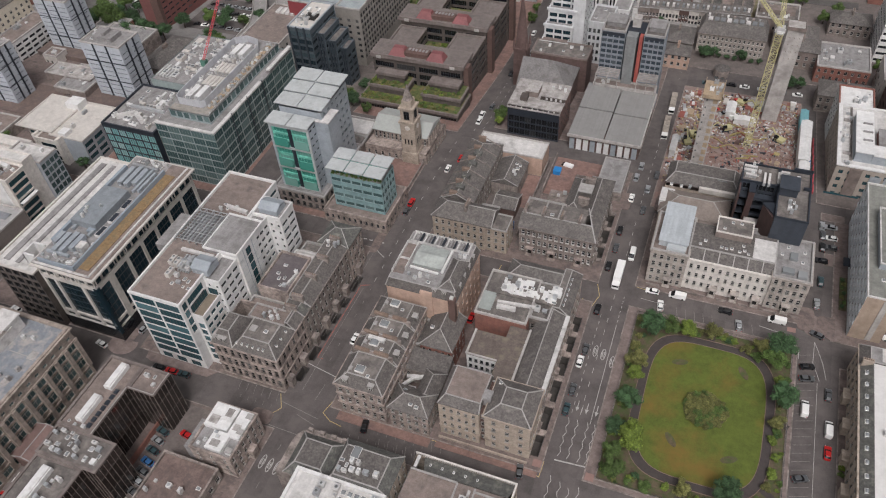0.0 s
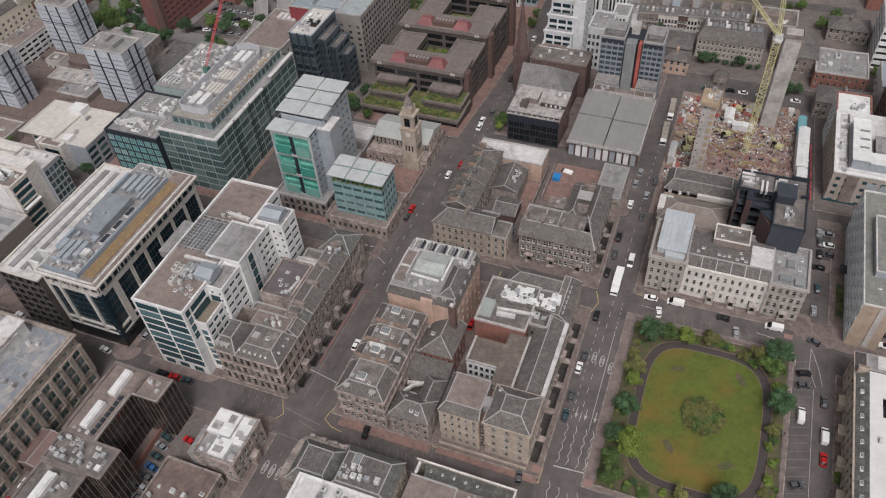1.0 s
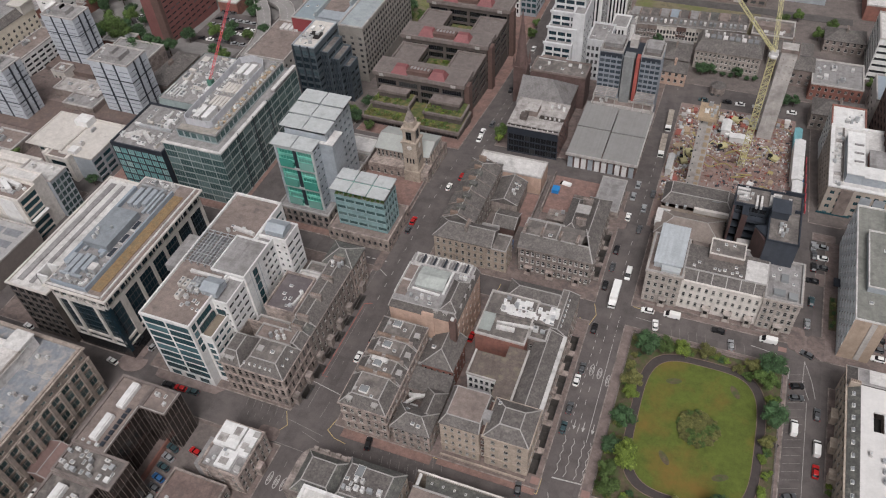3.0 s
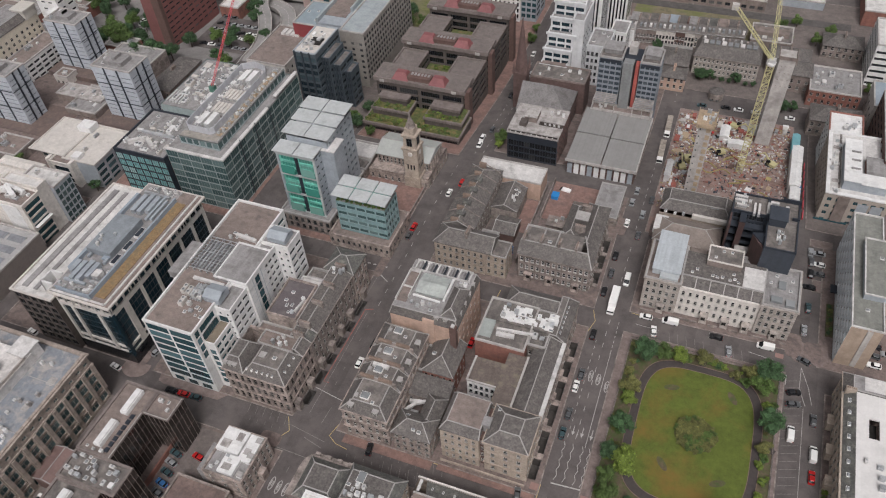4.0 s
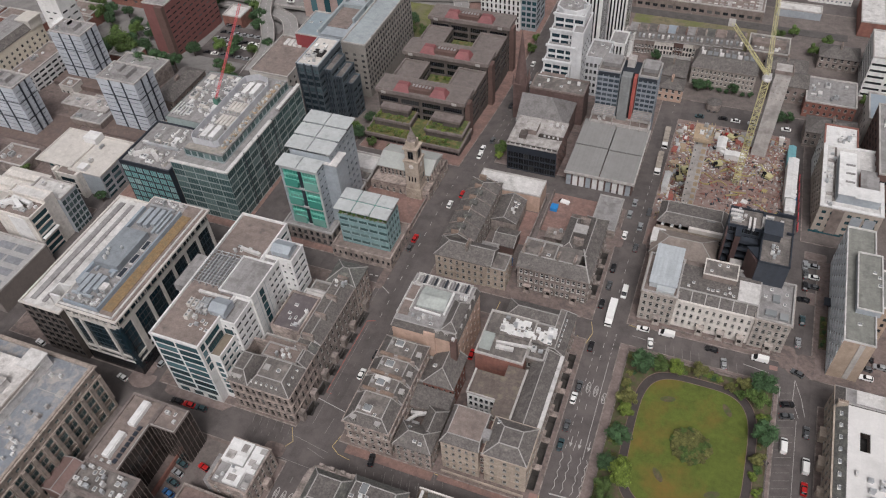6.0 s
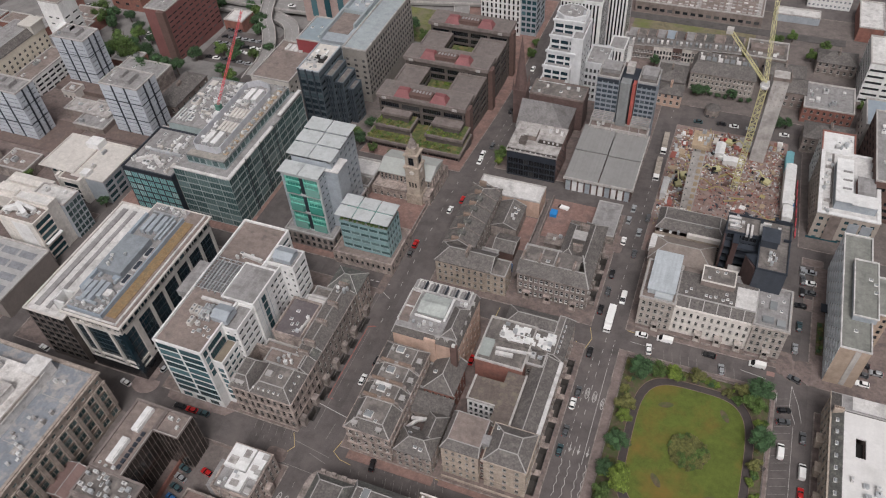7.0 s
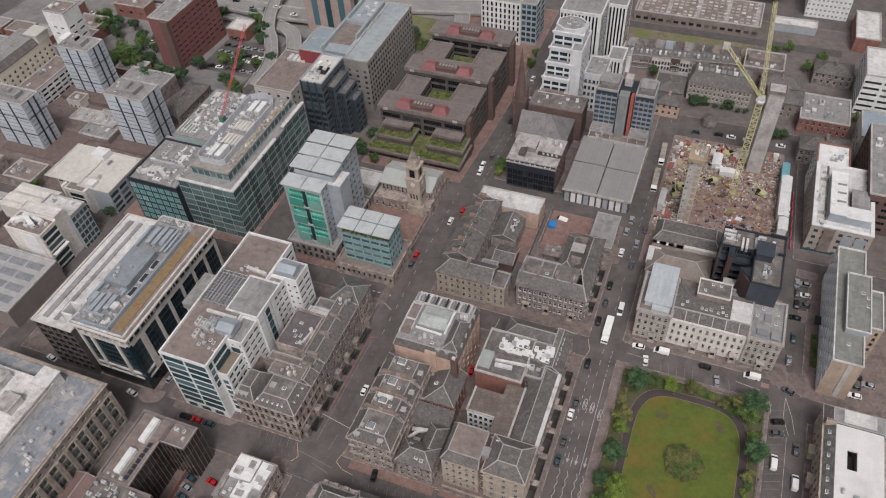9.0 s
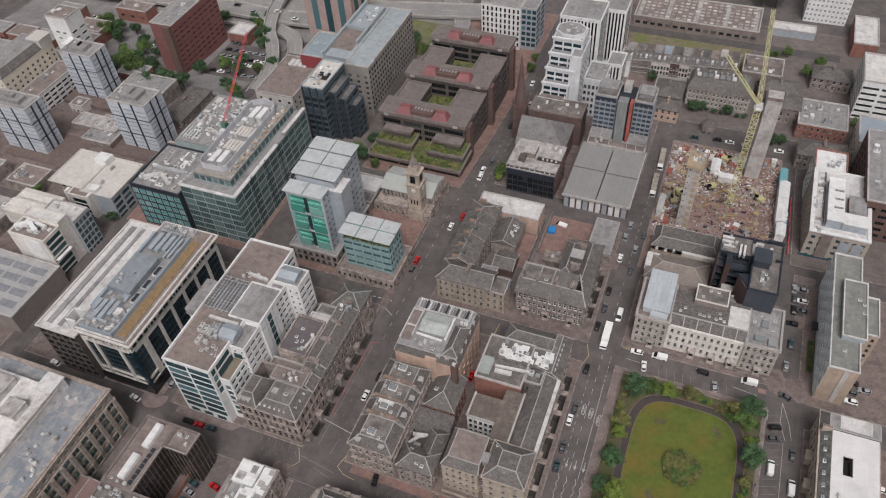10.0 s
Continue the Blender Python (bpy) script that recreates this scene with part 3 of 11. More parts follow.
for a, b, c, d in PITS:
    s = Shape()
    z = -3.6
    s.face([(a, c, z), (b, c, z), (b, d, z), (a, d, z)])
    for p, q in (((a, c), (b, c)), ((b, c), (b, d)), ((b, d), (a, d)), ((a, d), (a, c))):
        s.face([(*q, z), (*p, z), (*p, 0.12), (*q, 0.12)])
    for k in range(int((d - c) / 1.2) + 1):
        yy = c + 0.1 + k * (d - c - 0.2) / int((d - c) / 1.2)
        s.box(b - 0.03, b + 0.03, yy - 0.03, yy + 0.03, 0.1, 1.1, 1)
    s.box(b - 0.04, b + 0.04, c, d, 1.05, 1.12, 1)
    solo("basement_area", s, [STONE_SHADE, FRAMED], "sunken stone basement area with iron railings before a terrace", "basement area", "basement areas")


def pavement(x0, x1, y0, y1, m=PAVING, holes=(), kerb=True, dz=0.13):
    ys = [y0] + [y for y in SLOPE_Y if y0 < y < y1] + [y1]
    hs = [h for h in holes if x0 < h[1] and h[0] < x1 and y0 < h[3] and h[2] < y1]
    ob = tagged(new("pavement", sheet([x0, x1], ys, dz, hs, 0.35).mesh("pavement", m)), "brownish paved footway round a city block", "pavement", kind="structure")
    if kerb:
        k = Shape()
        w = 0.35
        for a, b, c, d in ((x0 - w, x1 + w, y0 - w, y0), (x0 - w, x1 + w, y1, y1 + w)):
            k.box(a, b, c, d, gz(a, c) - 0.3, gz(a, c) + dz + 0.005)
        for a, b in ((x0 - w, x0), (x1, x1 + w)):
            for c, d in zip(ys, ys[1:]):
                z0, z1 = gz(a, c) + dz + 0.005, gz(a, d) + dz + 0.005
                k.face([(a, c, z0), (b, c, z0), (b, d, z1), (a, d, z1)])
                for xx, o in ((a, 1), (b, 0)):
                    q = [(xx, c, z0 - 0.4), (xx, d, z1 - 0.4), (xx, d, z1), (xx, c, z0)]
                    k.face(q[::-1] if o else q)
        part("kerb", k, STONE_GREY, ob)
    return ob


PINKPAVE = mat("pinkish_paving", (0.20, 0.155, 0.142), 0.9, 0.35, 0.2, 2.5, stain=(0.13, 0.10, 0.095), stain_amount=0.4, stain_scale=0.3, cell=(0.9, 0.6, 9.0), cell_amount=0.2)
pavement(-82.6, -20.2, 97.6, 159.5, holes=PITS)
pavement(-150, -98.2, 97.6, 160)
pavement(-81, -20.4, 168.5, 227, holes=PITS)
pavement(-8.6, 41.2, 99, 161.5, PINKPAVE)
pavement(-8.4, 41.5, 170.8, 206)
pavement(53.3, 140, 60, 157)
pavement(50.6, 140, 167, 221)
pavement(46.2, 53.2, 221.4, 225, PINKPAVE)
pavement(47.6, 50.2, 198.6, 203.6, PINKPAVE)
pavement(44.5, 140, 231, 318, YARD)
pavement(-215, -161, 98, 160)
pavement(-222, -97, 168.5, 226, REDPAVE)
pavement(-79.4, -22, 20, 87.6)
pavement(-153, -95.2, 20, 85.5)
pavement(-260, -165, 20, 90)
pavement(-140, -93, 233, 400, REDPAVE)
pavement(-79.5, -20.5, 241.5, 330, PAVING)
pavement(-10.6, 38, 210, 305, RUST)
pavement(-19, 140, 322, 420, YARD)
pavement(-222, -143, 234, 330, YARD)
pavement(-420, -226, 168, 262, PAVING)
pavement(-80, -22, 340, 450, PAVING)
pavement(-420, -226, 80, 160, PAVING)


def mark(name, label, polys, m=PAINT, dz=0.006):
    s = Shape()
    for p in polys:
        s.face([(x, y, gz(x, y) + dz) for x, y in p])
    return tagged(new(name, s.mesh(name, m)), label, "road marking", "road markings", "structure")


def seg(x0, y0, x1, y1, w=0.14):
    d = Vector((x1 - x0, y1 - y0)).normalized()
    n = Vector((-d.y, d.x)) * w / 2
    return [(x0 + n.x, y0 + n.y), (x0 - n.x, y0 - n.y), (x1 - n.x, y1 - n.y), (x1 + n.x, y1 + n.y)]


def dashes(x, y0, y1, on=2.0, off=3.0, w=0.14, slant=0.0):
    out = []
    y = y0
    while y + on < y1:
        out.append(seg(x + slant * (y - y0), y, x + slant * (y + on - y0), y + on, w))
        y += on + off
    return out


def wiggle(x, y0, y1, w=0.16):
    out, y, k = [], y0, 0
    while y < y1:
        out.append(seg(x + (0.28 if k % 2 else -0.28), y, x + (-0.28 if k % 2 else 0.28), y + 1.6, w))
        y += 1.6
        k += 1
    return out


def oval(x, y, rx, ry, w=0.28, n=14):
    out = []
    for k in range(n):
        a, b = 2 * math.pi * k / n, 2 * math.pi * (k + 1) / n
        out.append([(x + rx * math.cos(a), y + ry * math.sin(a)), (x + rx * math.cos(b), y + ry * math.sin(b)), (x + (rx - w) * math.cos(b), y + (ry - w) * math.sin(b)), (x + (rx - w) * math.cos(a), y + (ry - w) * math.sin(a))])
    return out


def arrow(x, y, l=3.6, down=True):
    s = -1 if down else 1
    return [seg(x, y, x, y + s * l * 0.65, 0.22), [(x - 0.55, y + s * l * 0.6), (x + 0.55, y + s * l * 0.6), (x, y + s * l)]]


mark("lane_line", "white solid lane line on the street by the garden", [seg(-10.7, 116, -11.0, 152, 0.16), seg(-17.3, 102.3, -8.6, 102.9, 0.4)])
mark("lane_line", "white broken lane lines on the street by the garden", dashes(-14.0, 118, 205) + dashes(-16.4, 118, 156, 1.2, 1.6) + dashes(-11.0, 152, 166, 1.0, 1.0) + dashes(-14.2, 210, 330))
mark("zigzag_marking", "white zigzag lines before a crossing", wiggle(-16.6, 103.5, 116) + wiggle(-14.1, 103.5, 116) + wiggle(-11.2, 103.5, 116) + wiggle(-9.2, 103.5, 116) + wiggle(-16.8, 88, 96) + wiggle(-14, 87, 95) + wiggle(-11.5, 86, 94) + wiggle(-9, 87, 95))
mark("lane_arrow", "white arrows painted on the carriageway", sum((arrow(x, 122.5) for x in (-15.3, -12.6, -9.8)), []) + dashes(-13.9, 119, 123, 2.4, 1))
for ox, oy in ((-14.9, 141.2), (-12.4, 140.6), (-9.4, 138.8)):
    mark("speed_roundel", "white oval speed roundel painted on the road", oval(ox, oy, 0.75, 2.2, 0.24) + [seg(ox - 0.25, oy - 1, ox - 0.25, oy + 1, 0.2), seg(ox + 0.25, oy - 1, ox + 0.25, oy + 1, 0.2)])
for ox, oy in ((-92.9, 75.6), (-90.5, 75.2), (-88.2, 75.2)):
    mark("speed_roundel", "white oval speed roundel painted on the road", oval(ox, oy, 0.75, 2.2, 0.24) + [seg(ox - 0.25, oy - 1, ox - 0.25, oy + 1, 0.2), seg(ox + 0.25, oy - 1, ox + 0.25, oy + 1, 0.2)])
mark("red_line", "worn red lines along the kerb of the street", [seg(-94.6, 112, -94.2, 143, 0.35), seg(-94.2, 143, -91.5, 144, 0.35), seg(-94.6, 112, -92.6, 112, 0.35), seg(40.1, 213, 40.1, 262, 0.9)], PAINT_R)
mark("lane_line", "white broken lines along the main street", dashes(-90.6, 146, 232, 2, 4) + dashes(-86.8, 236, 330, 2, 3) + dashes(-83.6, 238, 330, 2, 3) + [seg(-98, 109.5, -83, 106.8, 0.25), seg(-97.5, 160.5, -92, 157, 0.25)] + [seg(-96 + k * 2.2, 163.2, -94.8 + k * 2.2, 163.4, 0.5) for k in range(-5, 1)])
mark("yellow_line", "yellow lines round the corners of the blocks", [seg(-82.9, 99.5, -82.9, 104, 0.2), seg(-84, 95, -81, 93.2, 0.2), seg(-81, 93.2, -77, 92.6, 0.2), seg(-84, 95, -82.9, 99.5, 0.2), seg(-51, 97, -24, 97, 0.22), seg(-24, 97, -19.9, 96, 0.22), seg(-19.9, 96, -19.8, 101, 0.22), seg(-19.9, 158, -18.6, 163, 0.2), seg(-18.6, 163, -20.2, 167.5, 0.2), seg(-19.9, 158, -23.5, 160.2, 0.2), seg(-7.9, 170.2, -4, 169.9, 0.2), seg(-99, 96.8, -96.4, 92.5, 0.2), seg(-96.4, 92.5, -98, 90, 0.2), seg(-26, 85.8, -19.8, 87, 0.22), seg(-53, 160.8, -52.6, 166, 0.2)], PAINT_Y)
bay = [seg(42.0, 104 + 2.6 * k, 46.6, 105.6 + 2.6 * k, 0.12) for k in range(22)]
bay += [seg(6 + 2.7 * k, 161.9, 5.2 + 2.7 * k, 165.9, 0.12) for k in range(5)] + [seg(26 + 2.7 * k, 161.9, 25.2 + 2.7 * k, 165.9, 0.12) for k in range(2)]
bay += [seg(-64 + 2.7 * k, 88.6, -65 + 2.7 * k, 92.6, 0.12) for k in range(8)] + [seg(-66 + 2.7 * k, 93.6, -67 + 2.7 * k, 97, 0.1) for k in range(8)] + [seg(-112 + 2.6 * k, 94, -112.6 + 2.6 * k, 97, 0.1) for k in range(6)]
mark("parking_bay_line", "thin worn white parking bay lines on asphalt", bay, PAINT_FAINT)
mark("junction_marking", "white give-way and island lines at the junction", [seg(46, 165, 48.4, 158, 0.16), seg(48.4, 158, 49.6, 152, 0.16), seg(46, 165, 45.8, 157, 0.16), seg(45.8, 157, 47.8, 151, 0.16), seg(30, 166.2, 38, 165.2, 0.2), seg(41.8, 161, 41.8, 157, 0.2), seg(-6, 166, 2, 165.6, 0.14), seg(47.3, 150, 47.6, 100, 0.12)])
mark("worn_line", "faint worn lines on the main street", [seg(-93.4, 100, -93.0, 142, 0.14), seg(-88.2, 98, -87.8, 104, 0.14), seg(-96.6, 120, -96.4, 158, 0.14), seg(-85.2, 110, -84.8, 156, 0.14), seg(-91.0, 92, -84.6, 90.4, 0.16), seg(-97.8, 94.6, -84.4, 92.6, 0.16), seg(-97.6, 86.4, -84.6, 86, 0.16)] + dashes(-90.6, 62, 84, 2, 4) + dashes(-90.4, 112, 144, 1.2, 4.8) + [seg(-110 + 2.6 * k, 91.6, -110.2 + 2.6 * k, 92.8, 0.1) for k in range(5)] + [seg(-76 + 2.7 * k, 90.4, -76.3 + 2.7 * k, 91.4, 0.12) for k in range(9)], PAINT_FAINT)
mark("tactile_paving", "pink blister paving at the crossing", [[(-22.6, 98.6), (-20.2, 98.6), (-20.2, 100.8), (-22.6, 100.8)], [(-8.4, 99.2), (-6, 99.2), (-6, 101.4), (-8.4, 101.4)], [(38, 166.6), (40.5, 166.6), (40.5, 168.4), (38, 168.4)]], mat("pink_blister_paving", (0.27, 0.165, 0.145), 0.9, 0.2), 0.15)
# build-outs and islands of paving at the junctions
for a, b, c, d in ((-104, -97.2, 86, 90.5), (40.5, 45.5, 168.4, 178), (46.2, 51.5, 168, 176), (-160.6, -153.8, 97.5, 103.5), (-20.6, -17.6, 205, 214), (-9.4, -7.2, 208, 216), (-98.6, -95.4, 158, 170)):
    poly = [((a + b) / 2 + (b - a) / 2 * math.copysign(abs(math.cos(t)) ** 0.5, math.cos(t)), (c + d) / 2 + (d - c) / 2 * math.copysign(abs(math.sin(t)) ** 0.5, math.sin(t))) for t in (2 * math.pi * k / 24 for k in range(24))]
    s = Shape().prism(poly, -1.5, 0.16)
    tagged(new("pavement", s.mesh("pavement", PAVING)), "rounded paved build-out at a street corner", "pavement", kind="structure")


# ---- trees ----
LEAF = [mat("leaf_dark_green", (0.038, 0.078, 0.030), 0.8, 0.3, 0.5, 4, bump=0, rnd=0.5, island=0.9), mat("leaf_green", (0.078, 0.125, 0.030), 0.8, 0.3, 0.5, 4, bump=0, rnd=0.5, island=0.9),
        mat("leaf_bright_green", (0.135, 0.185, 0.030), 0.8, 0.3, 0.5, 4, bump=0, rnd=0.3, island=0.8), mat("leaf_olive", (0.135, 0.135, 0.042), 0.8, 0.3, 0.5, 4, bump=0, rnd=0.5, island=0.9)]
BARK = mat("bark", (0.085, 0.065, 0.05), 0.95, 0.4, 1, 6)


def crown_mesh(seed, leaf, n=2300, flat=0.8, core=0.72):
    """A crown of radius 1: boughs of many small leaves, with an uneven outline and gaps."""
    r = random.Random(seed)
    s = Shape()
    lobes = []
    for _ in range(15):
        v = Vector((r.gauss(0, 1), r.gauss(0, 1), r.gauss(0.15, 0.75))).normalized() * r.uniform(0.35, 0.72)
        lobes.append((Vector((v.x, v.y, v.z * flat)), r.uniform(0.24, 0.42)))
    for k in range(n):
        c, q = r.choice(lobes)
        d = Vector((r.gauss(0, 1), r.gauss(0, 1), r.gauss(0, 1))).normalized()
        p = c + d * q * r.uniform(0.7, 1.08)
        u = (d + Vector((r.uniform(-1, 1), r.uniform(-1, 1), r.uniform(-0.2, 1.2))) * 0.8).normalized()
        a = u.orthogonal().normalized()
        a.rotate(Matrix.Rotation(r.uniform(0, 6.28), 3, u))
        b = u.cross(a)
        w = r.uniform(0.035, 0.075)
        s.face([p + a * w, p + b * w * 0.7, p - a * w, p - b * w * 0.7])
    for c, q in lobes:
        s.box(c.x - q * 0.45, c.x + q * 0.45, c.y - q * 0.45, c.y + q * 0.45, c.z - q * 0.45, c.z + q * 0.45, 0, True)
    return s.mesh("crown", leaf)


def trunk_mesh():
    s = Shape()
    s.tube((0, 0, -0.2), (0.03, 0.02, 0.75), 0.075, 8, 0, 0.05)
    for k in range(5):
        a = k * 1.257 + 0.3
        s.tube((0.03, 0.02, 0.6 + 0.06 * k), (0.45 * math.cos(a), 0.45 * math.sin(a), 1.15 + 0.08 * k), 0.035, 6, 0, 0.012)
    return s.mesh("trunk", BARK)


TRUNK = trunk_mesh()
CROWNS = [[crown_mesh(10 * i + j, leaf) for j in range(2)] for i, leaf in enumerate(LEAF)]
_tree_n = [0]


def tree(x, y, r, tone, h=None, z=None, label="", group="garden trees"):
    """A tree with a crown of radius r, its trunk about one r high."""
    _tree_n[0] += 1
    q = random.Random(_tree_n[0])
    z = gz(x, y) if z is None else z
    names = ["dark green", "mid green", "bright yellow-green", "olive green"]
    r = r * 1.18
    t = thing("tree", label or names[tone] + " leafy broadleaved tree growing in planted ground", "tree", x, y, z, group)
    turn = Matrix.Rotation(q.uniform(0, 6.28), 4, "Z")
    h = r * 0.55 if h is None else h
    part("trunk", TRUNK, None, t, "", Matrix.Translation((x, y, z)) @ turn @ Matrix.Diagonal((r, r, (h + r) / 1.4, 1)))
    part("crown", CROWNS[tone][q.randrange(2)], None, t, "", Matrix.Translation((x, y, z + h + r * 0.62)) @ turn @ Matrix.Diagonal((r, r * q.uniform(0.85, 1.1), r * q.uniform(0.8, 1.0), 1)))


def shrub(x, y, r, tone, z=None):
    _tree_n[0] += 1
    q = random.Random(_tree_n[0])
    z = gz(x, y) if z is None else z
    ob = new("shrub", CROWNS[tone][q.randrange(2)])
    ob.matrix_basis = Matrix.Translation((x, y, z + r * 0.5)) @ Matrix.Rotation(q.uniform(0, 6.28), 4, "Z") @ Matrix.Diagonal((r, r, r * 0.75, 1))
    tagged(ob, ["dark green", "green", "bright yellow-green", "olive brown"][tone] + " bushy shrub growing in a planted bed", "shrub", "shrubs")


# ---- the garden in the square ----
def rounded(cx, cy, rx, ry, p, n=48):
    return [(cx + rx * math.copysign(abs(math.cos(t)) ** p, math.cos(t)), cy + ry * math.copysign(abs(math.sin(t)) ** p, math.sin(t))) for t in (2 * math.pi * k / n for k in range(n))]


solo("planting_bed", Shape().box(-5.6, 39.8, 100.5, 159.4, 0, 0.2), SOIL, "dark soil beds with low planting round a garden square", "planting bed")
GC = (17.9, 130.3)
solo("garden_path", Shape().prism(rounded(*GC, 18.9, 25.2, 0.52), 0.1, 0.23), PATHM, "dark curved gravel path round the lawn", "path")
s = Shape()
for r in ((18.9, 25.2), (16.4, 22.8)):
    ring = [Vector((*p, 0.25)) for p in rounded(*GC, *r, 0.52, 64)]
    for p, q in zip(ring, ring[1:] + ring[:1]):
        s.bar(tuple(p), tuple(q), 0.16, 0.18)
solo("path_edging", s, mat("reddish_edging_brick", (0.20, 0.135, 0.11), 0.9, 0.3, 0.4, 3.0), "reddish brick edging along the garden path", "edging")
solo("lawn", Shape().prism(rounded(*GC, 16.4, 22.8, 0.52, 64), 0.1, 0.28), GRASS, "green and brownish mown lawn of a city garden square", "lawn")
for p, q in (((34, 112), (40, 108.5)), ((36.5, 134), (40.5, 132)), ((-5.5, 128), (1, 126)), ((17, 155), (18, 160)), ((15, 100.5), (17, 106))):
    d = (Vector(q) - Vector(p)).normalized()
    n = Vector((-d.y, d.x)) * 0.9
    solo("path_spur", Shape().prism([(p[0] + n.x, p[1] + n.y), (p[0] - n.x, p[1] - n.y), (q[0] - n.x, q[1] - n.y), (q[0] + n.x, q[1] + n.y)], 0.1, 0.225), PATHM, "short gravel path leading to a garden gate", "path", "garden paths")
for bx, by, a in ((9.5, 144.9, 0.3), (27.3, 146.7, -1.0), (11.0, 118.3, -0.9), (26.5, 117.2, 0.45)):
    poly = [(bx + 2.4 * math.cos(t) * math.cos(a) - 1.0 * math.sin(t) * math.sin(a), by + 2.4 * math.cos(t) * math.sin(a) + 1.0 * math.sin(t) * math.cos(a)) for t in (2 * math.pi * k / 20 for k in range(20))]
    solo("flower_bed", Shape().prism(poly, 0.2, 0.36), SOIL, "oval bed of bare dark soil cut in the lawn", "flower bed", "flower beds")
# railings round the garden
for a, b in (((-5.8, 100.3), (-5.8, 159.6)), ((-5.8, 159.6), (40, 159.6)), ((40, 159.6), (40, 100.3)), ((40, 100.3), (-5.8, 100.3))):
    t = thing("railing", "dark iron railing on a low stone kerb round the garden", "railing", *a, 0.13, "garden railings")
    d = Vector(b) - Vector(a)
    n = int(d.length / 0.5)
    s = Shape()
    for k in range(n + 1):
        p = Vector(a) + d * k / n
        s.box(p.x - 0.02, p.x + 0.02, p.y - 0.02, p.y + 0.02, 0.3, 1.35)
    part("railing_bars", s, FRAMED, t)
    part("rail", Shape().bar((*a, 1.3), (*b, 1.3), 0.06), FRAMED, t)
    part("plinth", Shape().bar((*a, 0.2), (*b, 0.2), 0.3, 0.35), STONE_GREY, t)
for x, y, r, k in ((-0.8, 152.4, 4.4, 0), (4.3, 154.6, 3.2, 1), (10.2, 155.3, 2.8, 2), (16.8, 156.8, 2.6, 3), (-2.6, 139.1, 3.0, 3), (-2.2, 134.4, 2.6, 2), (-2.4, 124.6, 3.7, 0), (0.6, 112.4, 4.6, 2),
                   (-3.4, 115.2, 3.2, 0), (-3.6, 108.6, 3.0, 1), (-1.8, 103.4, 3.6, 1), (36.4, 156.4, 4.4, 0), (34.6, 151.6, 3.2, 1), (37.6, 138.6, 4.3, 0)):
    tree(x, y, r, k, z=0.2)
for x, y, r, k in ((26.3, 105.8, 3.8, 0), (16, 103.6, 2.4, 3), (31, 156, 2.4, 3), (37, 131, 2.4, 3)):
    tree(x, y, r, k, z=0.2)
_r = random.Random(5)
for x, y, r, k in ((23.5, 156.8, 1.5, 2), (20.5, 157.5, 1.3, 2), (27.2, 154.6, 2.2, 3), (30.2, 153.2, 2.0, 1), (37.4, 146.7, 2.1, 2), (37.9, 143.4, 1.5, 3), (36.6, 126.2, 1.8, 2), (37.6, 121.3, 1.6, 2), (37.2, 116, 2.0, 2), (36.4, 112, 1.7, 3), (34.5, 106.8, 1.8, 1),
                   (11.9, 103.6, 1.5, 2), (6.7, 101.9, 2.0, 1), (20.5, 102.5, 1.6, 2), (38, 129, 1.5, 1), (-3.6, 156.9, 2.0, 3), (-4, 146.2, 2.0, 3), (-3.4, 130.2, 1.6, 1), (8, 157.6, 1.5, 1), (13.5, 157.3, 1.6, 3), (4, 104.2, 1.4, 0), (31, 102.6, 1.6, 1)):
    shrub(x, y, r, k, 0.2)
for k in range(84):
    side = _r.randrange(4)
    x, y = [(_r.uniform(-5, -1.4), _r.uniform(102, 158)), (_r.uniform(-3, 38), _r.uniform(156.3, 158.8)), (_r.uniform(37.4, 39.4), _r.uniform(102, 158)), (_r.uniform(-3, 38), _r.uniform(101, 103.6))][side]
    shrub(x, y, _r.uniform(0.7, 1.5), _r.choice([0, 1, 1, 3, 3, 2]), 0.2)
for k in range(58):
    a, d = k * 2.4, 5.7 * math.sqrt((k + 0.5) / 58)
    shrub(18.5 + d * math.cos(a), 130.6 + d * math.sin(a), _r.uniform(1.3, 1.9) * (1.25 - d / 14), _r.choice([1, 3, 3, 3]), 0.28)
solo("shrub_bed", Shape().prism([(18.5 + 5.9 * math.cos(t), 130.6 + 5.7 * math.sin(t)) for t in (2 * math.pi * k / 28 for k in range(28))], 0.2, 0.33), SOIL, "round bed of soil beneath the shrubs in the lawn", "planting bed")

# ---- vehicles ----
def paint(name, c, metal=0.2):
    return mat(name, c, 0.3, 0.08, 0.5, 3, metal=metal, bump=0)


CARPAINT = {"white": paint("white_car_paint", (0.78, 0.77, 0.75), 0), "silver": paint("silver_car_paint", (0.42, 0.43, 0.44), 0.5), "black": paint("black_car_paint", (0.02, 0.02, 0.022)), "grey": paint("grey_car_paint", (0.12, 0.125, 0.13), 0.4),
            "red": paint("red_car_paint", (0.50, 0.02, 0.02)), "blue": paint("blue_car_paint", (0.04, 0.13, 0.30)), "teal": paint("dark_teal_car_paint", (0.05, 0.09, 0.10), 0.3)}
TYRE = mat("tyre_rubber", (0.015, 0.015, 0.015), 0.9, 0.1, bump=0)
LAMPW = mat("headlamp_glass", (0.7, 0.7, 0.68), 0.2, 0.05, bump=0)
LAMPR = mat("tail_lamp_plastic", (0.4, 0.01, 0.01), 0.3, 0.05, bump=0)


